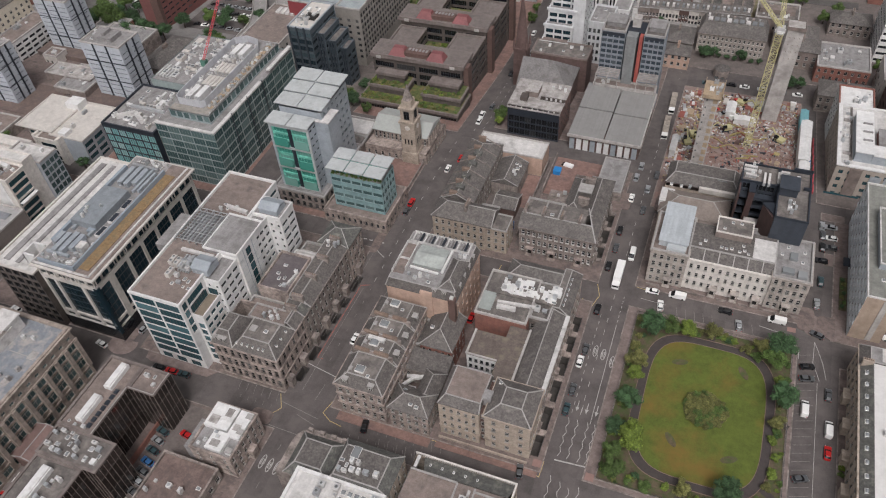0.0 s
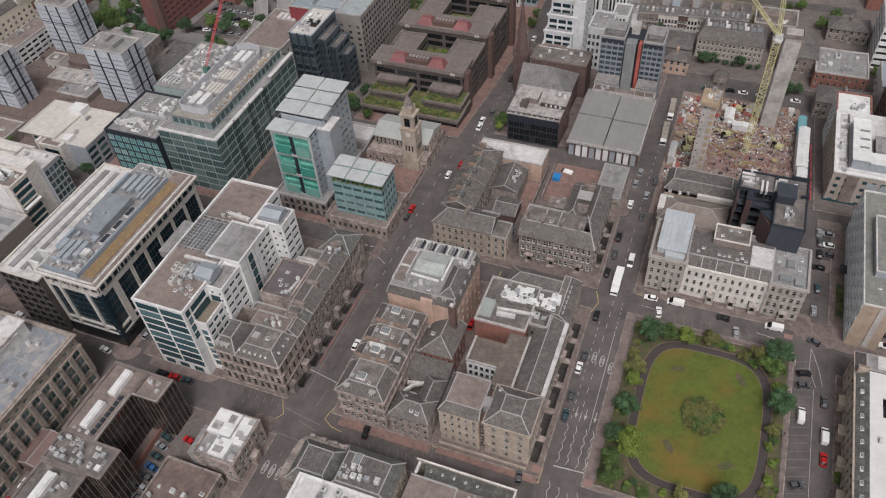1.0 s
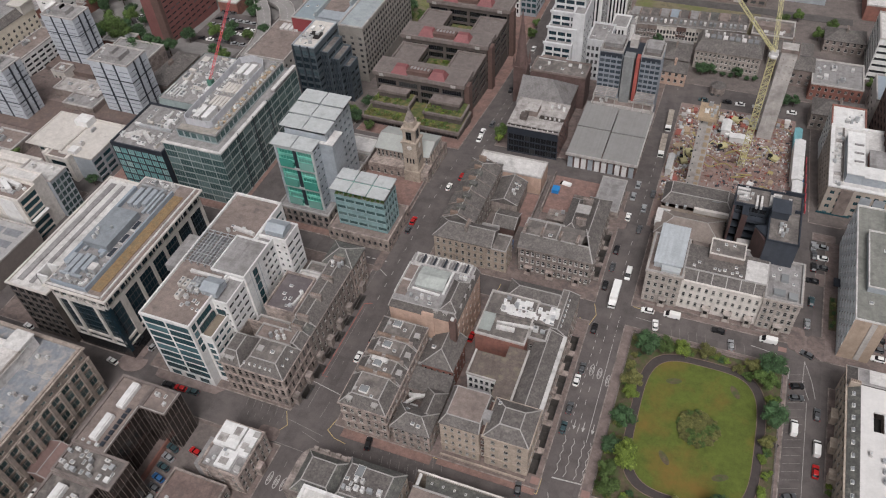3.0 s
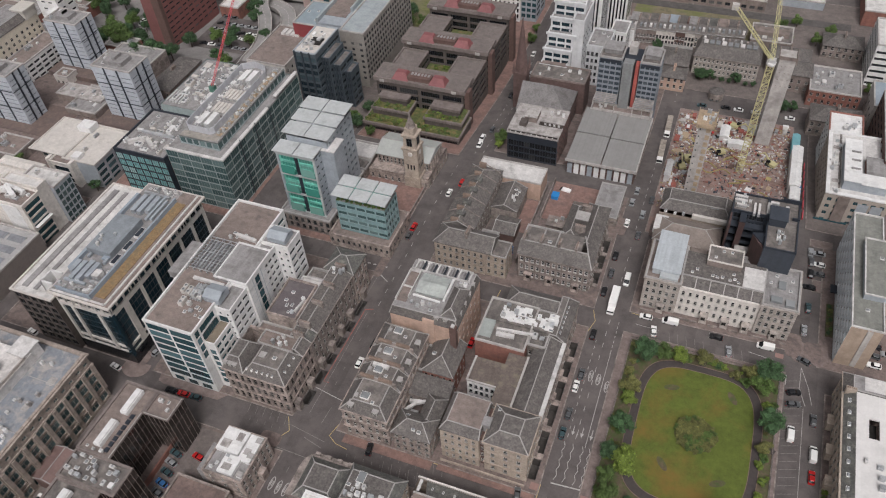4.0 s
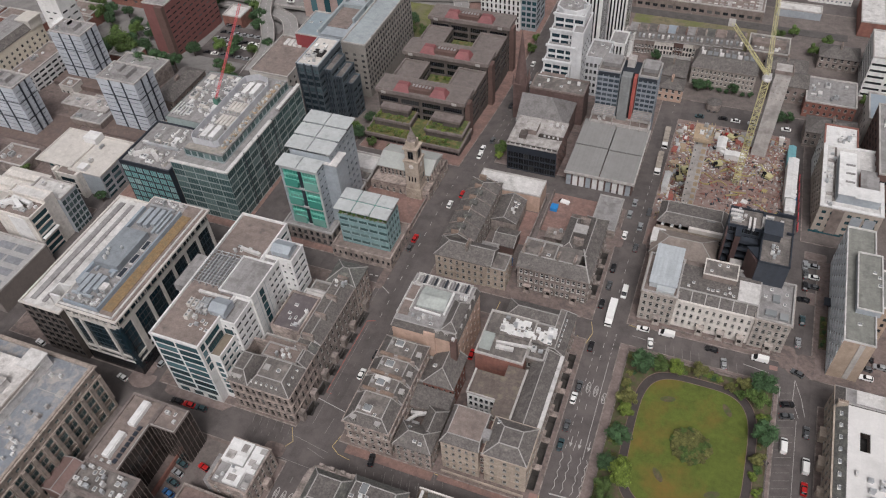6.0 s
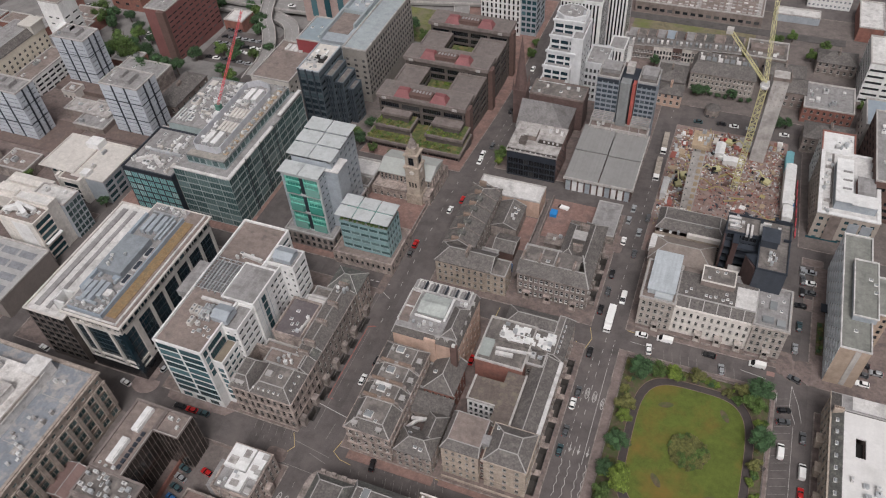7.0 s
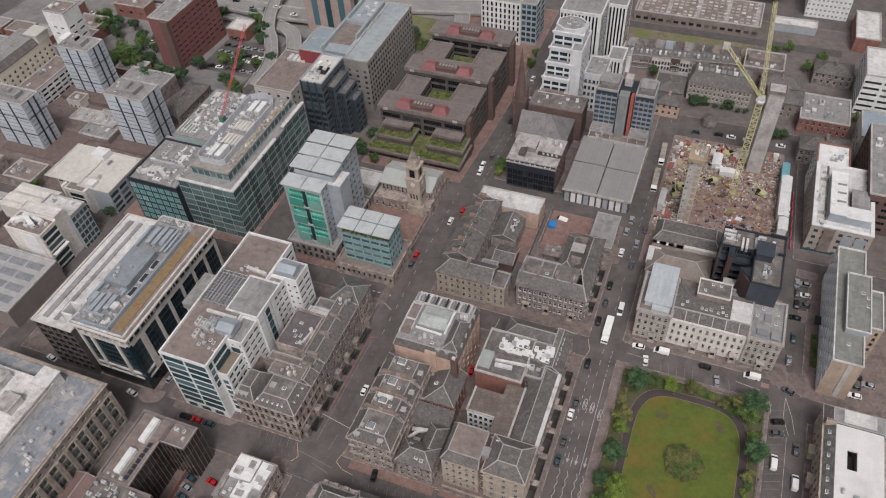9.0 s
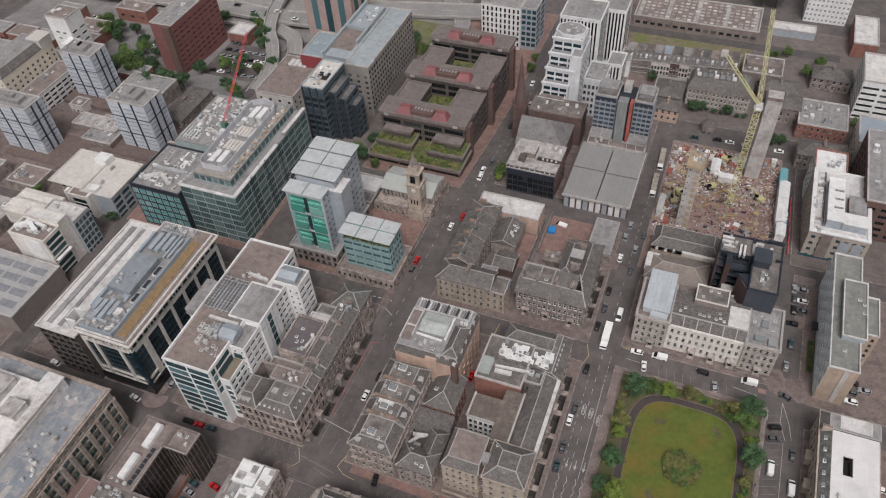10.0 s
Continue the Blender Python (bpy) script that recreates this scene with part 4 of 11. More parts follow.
def loft(s, rings, m=0):
    for a, b in zip(rings, rings[1:]):
        n = len(a)
        for k in range(n):
            s.face([a[k], a[(k + 1) % n], b[(k + 1) % n], b[k]], m)


def vehicle(kind, colour):
    """A car, van or lorry pointing along +y, its wheels on z = 0."""
    L, W, H = {"car": (4.3, 1.8, 1.46), "van": (5.3, 1.95, 2.1), "lorry": (10.5, 2.5, 3.7)}[kind]
    t = thing(kind, {"car": colour + " painted hatchback car standing on the street", "van": colour + " panel van standing on the street", "lorry": "white box lorry with a long body on the street"}[kind], kind, 0, 0, -50, kind + "s")
    b, g = Shape(), Shape()
    l, w = L / 2, W / 2

    def ring(y0, y1, hw, z, c=0.16):
        return [(-hw + c, y0, z), (hw - c, y0, z), (hw, y0 + c * 1.6, z), (hw, y1 - c * 1.6, z), (hw - c, y1, z), (-hw + c, y1, z), (-hw, y1 - c * 1.6, z), (-hw, y0 + c * 1.6, z)]

    P = CARPAINT[colour]
    o = Matrix.Translation((0, 0, -50))
    if kind == "car":
        belt = [ring(-l, l, w * 0.96, 0.28), ring(-l, l, w, 0.55), ring(-l + 0.04, l - 0.05, w, 0.78), ring(-l + 0.12, l - 0.25, w * 0.95, 0.93)]
        loft(b, belt)
        b.face(belt[-1])
        cab0, cab1 = ring(-l + 0.25, l - 1.15, w * 0.9, 0.92), ring(-l + 0.75, l - 1.95, w * 0.74, 1.40)
        loft(g, [cab0, cab1])
        roof = ring(-l + 0.72, l - 1.92, w * 0.76, 1.40)
        roof2 = ring(-l + 0.85, l - 2.1, w * 0.68, 1.46)
        rf = Shape()
        loft(rf, [roof, roof2])
        rf.face(roof2)
        part("roof_panel", rf, P, t, "", o)
        ys, wr = (-l + 0.8, l - 0.85), 0.32
    elif kind == "van":
        belt = [ring(-l, l, w * 0.97, 0.3), ring(-l, l, w, 0.9), ring(-l, l - 0.3, w * 0.98, 1.12)]
        loft(b, belt)
        b.face(belt[-1])
        box = [ring(-l, l - 1.35, w * 0.98, 1.1, 0.1), ring(-l + 0.03, l - 1.75, w * 0.92, 2.0, 0.1), ring(-l + 0.12, l - 1.9, w * 0.82, 2.1, 0.1)]
        loft(b, box)
        b.face(box[-1])
        loft(g, [ring(l - 1.9, l - 0.55, w * 0.93, 1.12, 0.1), ring(l - 1.95, l - 1.3, w * 0.86, 1.92, 0.1)])
        g.face(ring(l - 1.95, l - 1.3, w * 0.86, 1.92, 0.1))
        ys, wr = (-l + 1.0, l - 0.95), 0.34
    else:
        b.box(-w, w, -l, l - 2.3, 0.95, H, 0, True)
        b.box(-w * 0.94, w * 0.94, l - 2.1, l, 0.5, 2.4, 0, True)
        b.box(-w * 0.4, w * 0.4, -l, l - 2.0, 0.6, 0.95)
        g.box(-w * 0.9, w * 0.9, l - 1.5, l + 0.02, 1.5, 2.2, 0, True)
        ys, wr = (-l + 1.6, -l + 2.8, l - 1.2), 0.48
    part("body", b, P, t, "", o)
    part("window_glass", g, GLASS_BLACK, t, "", o)
    for y in ys:
        for sx in (-1, 1):
            part("wheel", Shape().tube((sx * (w - 0.24), y, wr), (sx * (w + 0.0), y, wr), wr, 10), TYRE, t, "", o)
    lamps = Shape()
    for sx in (-1, 1):
        lamps.box(sx * w * 0.7 - 0.17, sx * w * 0.7 + 0.17, l - 0.1, l + 0.02, 0.58, 0.74, 0, True)
        lamps.box(sx * w * 0.74 - 0.13, sx * w * 0.74 + 0.13, -l - 0.02, -l + 0.1, 0.6, 0.8, 1, True)
    part("lamp", lamps, [LAMPW, LAMPR], t, "", o)
    return t


_fleet, _used = {}, set()


def far_car(colour, x, y, heading, z):
    """A car seen from far off, one mesh."""
    s = Shape().box(-0.88, 0.88, -2.1, 2.1, 0.3, 0.85, 0, True)
    lo = [(-0.82, -1.5), (0.82, -1.5), (0.82, 1.1), (-0.82, 1.1)]
    hi = [(-0.65, -1.0), (0.65, -1.0), (0.65, 0.5), (-0.65, 0.5)]
    for k in range(4):
        s.face([(*lo[k], 0.85), (*lo[(k + 1) % 4], 0.85), (*hi[(k + 1) % 4], 1.45), (*hi[k], 1.45)], 1)
    s.face([(*p, 1.45) for p in hi])
    for yy in (-1.35, 1.35):
        for sx in (-0.75, 0.75):
            s.tube((sx - 0.1, yy, 0.32), (sx + 0.1, yy, 0.32), 0.32, 8, 2)
    ob = solo("car", s, [CARPAINT[colour], GLASS_BLACK, TYRE], colour + " car standing on a distant road", "car", "distant cars")
    ob.matrix_basis = Matrix.Translation((x, y, z)) @ Matrix.Rotation(radians(heading), 4, "Z")
    return ob


def park(kind, colour, x, y, heading=0, z=None):
    """Stands a vehicle on the ground; heading: degrees from +y, turning left."""
    key = (kind, colour)
    z = gz(x, y) if z is None else z
    if kind == "car" and y > 215:
        return far_car(colour, x, y, heading, z)
    m = Matrix.Translation((x, y, z)) @ Matrix.Rotation(radians(heading), 4, "Z")
    if key not in _fleet:
        _fleet[key] = vehicle(kind, colour)
    if key not in _used:
        _used.add(key)
        _fleet[key].matrix_basis = m
        return _fleet[key]
    return copy_thing(_fleet[key], m)


# along the street by the garden
for c, x, y in (("grey", -17.8, 140.4), ("white", -18.4, 135.6), ("grey", -18.0, 125.3), ("teal", -18.1, 118.3), ("black", -17.9, 156.9), ("white", -17.9, 211.7), ("grey", -12.8, 206.2), ("silver", -18.4, 224.4), ("grey", -11.5, 228.4), ("silver", -13.3, 218.4),
                ("black", -18.4, 193.6), ("silver", -17.9, 232.4), ("grey", -18.0, 185), ("black", -18.6, 176)):
    park("car", c, x, y)
park("lorry", "white", -14.6, 172.0, 180)
park("van", "white", -12.2, 183.5, 180)
# along the main street
for c, x, y in (("red", -93.3, 185.2), ("grey", -93.3, 180.2), ("white", -87.2, 207.2), ("red", -84.6, 214.7), ("white", -86.4, 121.8), ("black", -84.9, 130.2), ("white", -87.7, 249.2), ("white", -87.0, 243.4), ("grey", -85.8, 257), ("black", -87.4, 290.1), ("silver", -84, 312), ("white", -88, 330)):
    park("car", c, x, y)
# round the square
for k, c, x, y, a in (("car", "white", 0.4, 164.4, 8), ("van", "white", 4.8, 170.0, 90), ("car", "black", 19.7, 168.4, 88), ("car", "silver", 24.1, 163.8, 8), ("van", "white", 34.8, 169.4, 90), ("car", "white", -3.0, 169.6, 92), ("car", "grey", 46.4, 167.5, 70),
                      ("car", "black", 44.2, 154.6, -72), ("car", "grey", 44.3, 150.3, -75), ("van", "white", 44.2, 139.6, 0), ("van", "white", 50.6, 134.8, 0), ("car", "red", 50.6, 127.4, 0), ("car", "grey", 44.2, 117.4, -65), ("car", "grey", 50.2, 146.3, 0),
                      ("car", "black", 46.6, 206.1, 0), ("car", "grey", 46.6, 212, 0), ("car", "black", 46.4, 199.5, 90), ("car", "silver", 46.2, 217, 0), ("car", "teal", 46.6, 190, 0), ("car", "silver", 45.8, 180, 0), ("car", "white", 41.2, 262, 0), ("car", "blue", 41.2, 256, 0)):
    park(k, c, x, y, a)
# the cross streets and yards
for k, c, x, y, a in (("car", "red", -134.8, 92.8, 90), ("car", "black", -139.4, 92.7, 90), ("car", "teal", -130.4, 93, 90), ("car", "white", -162.5, 94.4, 80), ("car", "silver", -153, 104, -10), ("car", "white", -199.8, 97, 80), ("car", "red", -54.6, 141.0, 0),
                      ("car", "black", -70.4, 94.6, 10), ("car", "grey", -25.1, 95.6, 10), ("car", "white", -39.3, 238.4, 90), ("car", "silver", -32.5, 238.2, 90), ("car", "black", -27, 238.0, 90), ("car", "red", -46, 164.5, 90), ("car", "black", -40.5, 164.6, 90), ("van", "white", -44.7, 222.6, 80)):
    park(k, c, x, y, a)
for c, x, y, a in (("teal", -124.9, 74.2, 78), ("silver", -124.5, 71.2, 78), ("teal", -124.0, 68.1, 78), ("blue", -123.3, 64.7, 78), ("grey", -122.8, 61.8, 78), ("silver", -122.3, 58.9, 78), ("red", -117.6, 75.4, 80), ("black", -125.2, 77.4, 78), ("grey", -121.4, 55.7, 78), ("silver", -120.6, 52.6, 78)):
    park("car", c, x, y, a)

# ---- buildings: the central block ----
def rows(n, first, step, h):
    return [(first + step * k, h) for k in range(n)]


def building(name, label, x0, x1, y0, y1, z=0.0, group=""):
    return thing(name, label, "building", (x0 + x1) / 2, (y0 + y1) / 2, z, group)


# sandstone villas in a row on the main street
before = listed()
b = building("townhouse_row", "weathered blond sandstone townhouse row with slate mansard roofs", -80.4, -66, 97.8, 130.4)
walls(b, -80.4, -66, 97.8, 130.4, 0, 12.2, STONE, s=(6, 1.15, rows(3, 1.2, 3.7, 2.1)), e=(11, 1.0, rows(3, 1.4, 3.7, 1.9)))
cornice(b, -80.4, -66, 97.8, 130.4, 11.8, STONE, 0.5, 0.5)
cornice(b, -80.4, -66, 97.8, 130.4, 4.1, STONE, 0.3, 0.35, "string_course")
cornice(b, -80.4, -66, 97.8, 130.4, 8.0, STONE, 0.25, 0.3, "string_course")
for y0, y1 in ((97.8, 107.6), (108.4, 113.8), (114.6, 120.8), (121.6, 130.4)):
    mansard(b, -80.4, -66, y0, y1, 12.3, 3.0, (3.6, 2.4 if y0 < 100 else 0.4, 2.8, 0.4 if y0 < 120 else 2.6), SLATE, FELT)
for y in (108.0, 114.2, 121.2):
    part("party_wall", Shape().box(-79.2, -67, y - 0.4, y + 0.4, 11.5, 15.5), STONE_GREY, b)
    chimney(b, -76.0, y, 15.5, 4.2, 0.6, 0.6, 6, POTS)
    chimney(b, -70.2, y, 15.5, 4.2, 0.6, 0.6, 6, POTS)
for y in (101.5, 111, 118, 126):
    skylight(-73.8, y + 0.4, 15.3, 2.6, 2.2, 1.1)
    skylight(-71.0, y - 1.0, 15.3, 0.9, 0.9)
    part("roof_hatch", Shape().box(-77.0, -75.9, y - 0.6, y + 0.5, 15.2, 15.9), LEAD, b)
for x, y, f in ((-77.2, 98.2, "s"), (-69.4, 98.2, "s"), (-66.4, 111, "e"), (-66.4, 117.5, "e"), (-66.4, 125, "e")):
    dormer(b, x, y, 12.5, face=f)
for y in (103, 111, 118, 126):
    part("porch", Shape().box(-82.2, -80.4, y - 1.5, y + 1.5, 0, 4.3).box(-82.5, -80.4, y - 1.8, y + 1.8, 4.3, 4.7), STONE, b)
plant_unit(-73.6, 112.6, 15.3, 5, 1.2, 1.0, "louvre", MEMBRANE)
resize(before, (1, 1, 1.13), (-80, 98, 0), (1.1, 0, 0))

b = building("rear_wing", "low stone wing with slate hipped roofs round a court", -63.5, -52, 97.8, 119)
walls(b, -63.5, -52, 97.8, 105.5, 0, 9.6, STONE, s=(5, 1.1, rows(3, 0.9, 3.1, 1.8)), e=(3, 1.0, rows(2, 1.4, 3.6, 1.8)))
hip_roof(b, -63.5, -52, 97.8, 105.5, 9.6, 3.0, SLATE)
walls(b, -57.8, -52, 105.6, 113, 0, 9.0, STONE_GREY, e=(4, 1.0, rows(2, 1.4, 3.6, 1.8)), w=(3, 1.0, rows(2, 1.4, 3.6, 1.8)))
hip_roof(b, -57.8, -52, 104, 113, 9.0, 2.6, SLATE, (0, 1))
walls(b, -66, -52.6, 113.1, 119.6, 0, 6.6, STONE_GREY, s=(4, 1.1, rows(1, 3.2, 3, 1.8)))
part("roof", Shape().face([(-66, 113, 6.6), (-52.4, 113, 6.6), (-52.4, 119.8, 8.6), (-66, 119.8, 8.6)]).box(-66, -52.6, 119.2, 119.7, 6, 8.4), SLATE, b)
for x, y in ((-57.4, 99.6), (-55.6, 99.2), (-60.6, 103.4)):
    skylight(x, y, 11.0, 1.1, 0.9, 0.6)
plant_unit(-62.0, 109.5, 0.3, 2.4, 1.4, 2.6, "louvre")
duct([(-64.6, 107, 5.2), (-61.5, 110.5, 6.4), (-58.8, 112, 6.4)], 0.45, MEMBRANE)
duct([(-63.6, 110.8, 6.2), (-60.0, 111.6, 6.2)], 0.5, MEMBRANE)

b = building("coach_house", "red brick rear house with a slate hipped roof", -63, -53.2, 120, 131)
walls(b, -63, -53.2, 120.2, 131, 0, 10.2, BRICK_RED, s=(5, 1.0, rows(2, 2.0, 4.2, 2.4)), e=(4, 1.0, rows(2, 2.0, 4.2, 2.2)))
hip_roof(b, -63, -53.2, 120.2, 133, 10.2, 3.6, SLATE, (1, 0), axis="y")
skylight(-61.0, 125.6, 12.2, 1.2, 1.0, 0.6)
b = building("lean_to", "small slate roofed outbuilding against a tan wall", -66, -63.2, 121, 131)
walls(b, -66, -63.2, 121, 130.8, 0, 8.4, STONE_GREY, e=None)
flat_roof(b, -66, -63.2, 121, 130.8, 8.5, SLATE)

# tan office with plant on its roof
b = building("tan_office", "tan rendered office with a dark mansard and roof plant", -77.6, -55.4, 131.2, 152.6)
walls(b, -77.6, -55.4, 131.2, 152.6, 0, 19.2, TAN, e=(6, 1.3, rows(5, 1.5, 3.5, 1.7)), style="cross")
mansard(b, -77.6, -55.4, 131.2, 152.6, 19.3, 2.9, 1.0, SLATE, FELT_GREY)
part("stair_tower", Shape().box(-66.6, -62.8, 130.7, 134, 10, 20.6), TAN, b)
part("flue", Shape().box(-57.2, -55.2, 129.4, 131.1, 0, 21.5).box(-56.8, -55.8, 129.8, 130.8, 21.5, 22.2, 1), [BRICK_DARK, MEMBRANE], b)
part("plant_house", Shape().box(-71.4, -62.6, 138.6, 146.2, 22.1, 23.4).face([(-71.7, 138.3, 23.4), (-62.3, 138.3, 23.4), (-62.3, 142.4, 24.3), (-71.7, 142.4, 24.3)]).face([(-62.3, 146.5, 23.4), (-71.7, 146.5, 23.4), (-71.7, 142.4, 24.3), (-62.3, 142.4, 24.3)]), mat("pale_green_sheet", (0.36, 0.38, 0.36), 0.6, 0.3, 0.2, 2.0, stain=(0.24, 0.245, 0.235), stain_amount=0.4, cell=(0.7, 9, 9), cell_amount=0.12), b)
part("terrace_floor", Shape().box(-76.4, -73.2, 134.2, 146.6, 22.1, 22.35), FELT_BROWN, b)
for a in ((-76.7, -76.4, 134, 147, 22.1, 23.4), (-73.2, -72.9, 136, 147, 22.1, 23.4), (-76.4, -73.2, 146.7, 147, 22.1, 23.2), (-76.4, -73.2, 140, 140.25, 22.35, 23.1)):
    part("terrace_wall", Shape().box(*a), MEMBRANE, b)
for x in (-62.2, -59.2):
    dormer(b, x, 131.6, 20.0, 1.5, 2.2, 2.0, "s")
for y in (136, 140, 144, 148):
    dormer(b, -55.6, y, 19.8, 1.3, 2.0, 2.0, "e")
duct([(-62, 137.6, 22.9), (-62, 147, 22.9)], 0.35, WHITE)
duct([(-72, 137.4, 22.8), (-63, 137.0, 22.8)], 0.3, WHITE)
hip_roof(b, -61, -56, 132.6, 145, 22.2, 2.2, SLATE, (1, 1), 0.1)
for k in range(16):
    part("louvre_bay", Shape().box(-75.6 + 1.2 * k, -75.1 + 1.2 * k, 147.8, 151.4, 22.1, 23.2 - 0.3 * (k % 2)), [MEMBRANE, FELT_GREY, DARKCLAD][k % 3], b)
part("louvre_rail", Shape().box(-76, -57, 151.4, 151.6, 22.1, 23.3).box(-76, -57, 147.5, 147.7, 22.1, 23.1), MEMBRANE, b)
clutter(-72, -63, 133, 136.6, 22.2, 5, 11, 1.2)
clutter(-60, -56.4, 145.4, 147.4, 22.2, 2, 12, 1.2)
b = building("corner_house", "small slate roofed stone house on the main street", -79, -70, 153, 159)
walls(b, -79.6, -70, 152.8, 158.6, 0, 11, STONE_GREY, w=(3, 1.1, rows(3, 1.2, 3.4, 1.9)), e=(3, 1.1, rows(3, 1.2, 3.4, 1.9)))
mansard(b, -79.6, -70, 152.8, 158.6, 11, 2.6, 1.6)
skylight(-74.6, 155.2, 13.6, 1, 0.8)
skylight(-74.6, 156.8, 13.6, 1, 0.8)

# corner office of cleaned sandstone
b = building("corner_office", "cleaned sandstone corner office with felt and slate roofs", -49.4, -23.9, 100.2, 113)
walls(b, -49.4, -38.0, 100.2, 112.4, 0, 15.2, STONE_CLEAN, s=(5, 0.95, rows(4, 1.3, 3.6, 1.6), 0.5), w=(4, 1.0, rows(4, 1.2, 3.6, 1.9)))
mansard(b, -49.4, -38.0, 100.2, 112.4, 15.3, 1.5, (1.6, 2.6, 0.4, 0.5), SLATE, FELT_BROWN)
walls(b, -36.4, -23.9, 100.2, 112.4, 0, 15.4, STONE_CLEAN, s=(3, 1.2, rows(4, 1.4, 3.6, 1.7), 0.6), e=(4, 1.1, rows(4, 1.4, 3.6, 1.8)))
cornice(b, -36.4, -23.9, 100.2, 112.4, 15.2, STONE_CLEAN, 0.5, 0.45)
cornice(b, -49.4, -38.0, 100.2, 112.4, 4.4, STONE_CLEAN, 0.2, 0.3, "string_course")
cornice(b, -36.4, -23.9, 100.2, 112.4, 4.4, STONE_CLEAN, 0.2, 0.3, "string_course")
mansard(b, -36.4, -23.9, 100.2, 112.4, 15.7, 2.0, (3.6, 3.8, 3.6, 3.4), SLATE, SLATE)
part("recess", Shape().box(-38.0, -36.4, 101.6, 112, 0, 13.8), BRICK_DARK, b)
for k in range(4):
    part("window", window_mesh(1.1, 1.9, FRAMEW, GLASS, "cross"), None, b, "", Matrix.Translation((-37.2, 101.5, 1.4 + 3.3 * k)))
part("stair_head", Shape().box(-38.4, -36.0, 104.2, 107.2, 13, 17.2), FELT_GREY, b)
skylight(-35.0, 110.6, 16.6, 0.9, 0.9)
part("forecourt_wall", Shape().box(-49.4, -24, 98.4, 98.8, 0, 1.0), STONE_CLEAN, b)

b = building("gallery_range", "long slate roofed stone range along the street", -32.6, -24, 112.5, 141)
walls(b, -32.6, -24, 112.5, 140.6, 0, 13.2, STONE, e=(11, 1.2, rows(3, 1.5, 3.9, 2.3)))
hip_roof(b, -32.6, -24.6, 112.5, 140.6, 13.4, 2.0, SLATE, (0, 0), 0.1, axis="y")
part("parapet_gutter", Shape().box(-24.7, -23.5, 112.5, 140.6, 13.1, 14.0), MEMBRANE, b)
for y in (109, 118.5, 128, 137, 145):
    part("porch", Shape().box(-24, -21.4, y - 0.9, y + 0.9, -0.2, 0.5).box(-24, -23.2, y - 1.1, y + 1.1, 0.5, 3.4).box(-24, -22.9, y - 1.3, y + 1.3, 3.4, 3.7), STONE, b)

MOSSY_FELT = mat("mossy_brown_felt", (0.125, 0.100, 0.088), 0.9, 0.4, 0.25, 2.0, stain=(0.20, 0.17, 0.13), stain_amount=0.45, stain_scale=0.35, cell=(1.0, 6, 9), cell_amount=0.12)
b = building("rear_office", "white rendered rear office with small square windows", -48, -33, 118.6, 132)
walls(b, -48, -39, 118.8, 127.4, 0, 13.6, WHITE, s=(5, 1.0, rows(4, 1.6, 3.0, 1.5), 0.3), w=(5, 1.0, rows(4, 1.6, 3.0, 1.4)), frame_m=FRAMED)
walls(b, -39, -32.7, 113, 132, 0, 13.6, WHITE, w=(2, 1.0, rows(4, 1.6, 3.0, 1.5), 6), frame_m=FRAMED)
part("roof", Shape().box(-48.1, -39, 118.7, 127.6, 13.5, 13.9), MOSSY_FELT, b)
part("roof", Shape().box(-39, -32.7, 112.8, 132, 13.5, 13.9), MOSSY_FELT, b)
part("coping", Shape().box(-48.2, -47.6, 118.6, 127.6, 13.9, 14.4).box(-48.2, -39, 118.5, 119, 13.9, 14.3).box(-33.2, -32.6, 112.8, 132, 13.9, 14.5), CONCRETE, b)
b = building("court_roof", "low felt roof over the court with pale canopies", -50, -39, 112.6, 118.5)
walls(b, -49.4, -39.1, 112.5, 118.6, 0, 5.0, STONE_GREY)
flat_roof(b, -49.4, -39.1, 112.5, 118.6, 5.2, FELT_GREY)
for x in (-47.0, -42.4):
    s = Shape()
    s.face([(x - 1.9, 114.6, 6), (x + 1.9, 114.6, 6), (x, 115.8, 6.9)]).face([(x + 1.9, 114.6, 6), (x + 1.9, 117, 6), (x, 115.8, 6.9)]).face([(x + 1.9, 117, 6), (x - 1.9, 117, 6), (x, 115.8, 6.9)]).face([(x - 1.9, 117, 6), (x - 1.9, 114.6, 6), (x, 115.8, 6.9)])
    s.box(x - 1.9, x + 1.9, 114.6, 117, 4.6, 6)
    solo("canopy", s, MEMBRANE, "pale pyramid canopy on a low roof", "canopy", "court canopies")

b = building("plant_office", "office with orange brick gable and white roof plant", -50.2, -24, 132.4, 158)
walls(b, -50.2, -34.6, 132.4, 150, 0, 15.6, BRICK_RED, e=None)
flat_roof(b, -50.2, -34.6, 132.4, 150, 15.8, FELT, CONCRETE)
walls(b, -34.6, -29, 136, 150, 0, 14.8, STONE_GREY, s=(3, 1, rows(3, 2, 4, 2)))
flat_roof(b, -34.6, -29, 136, 150, 15.2, FELT)
walls(b, -29, -24, 141, 158, 0, 13.2, STONE, e=(6, 1.2, rows(3, 1.5, 3.9, 2.3)), n=(2, 1.1, rows(3, 1.5, 3.9, 2.2)))
mansard(b, -29, -24, 141, 158, 13.3, 2.4, (0.2, 0.4, 3.2, 1.2))
walls(b, -46, -29, 150.2, 158, 0, 13.2, STONE, n=(7, 1.1, rows(3, 1.5, 3.9, 2.2)))
hip_roof(b, -46, -26, 150.2, 158, 13.3, 2.8, SLATE, (1, 1))
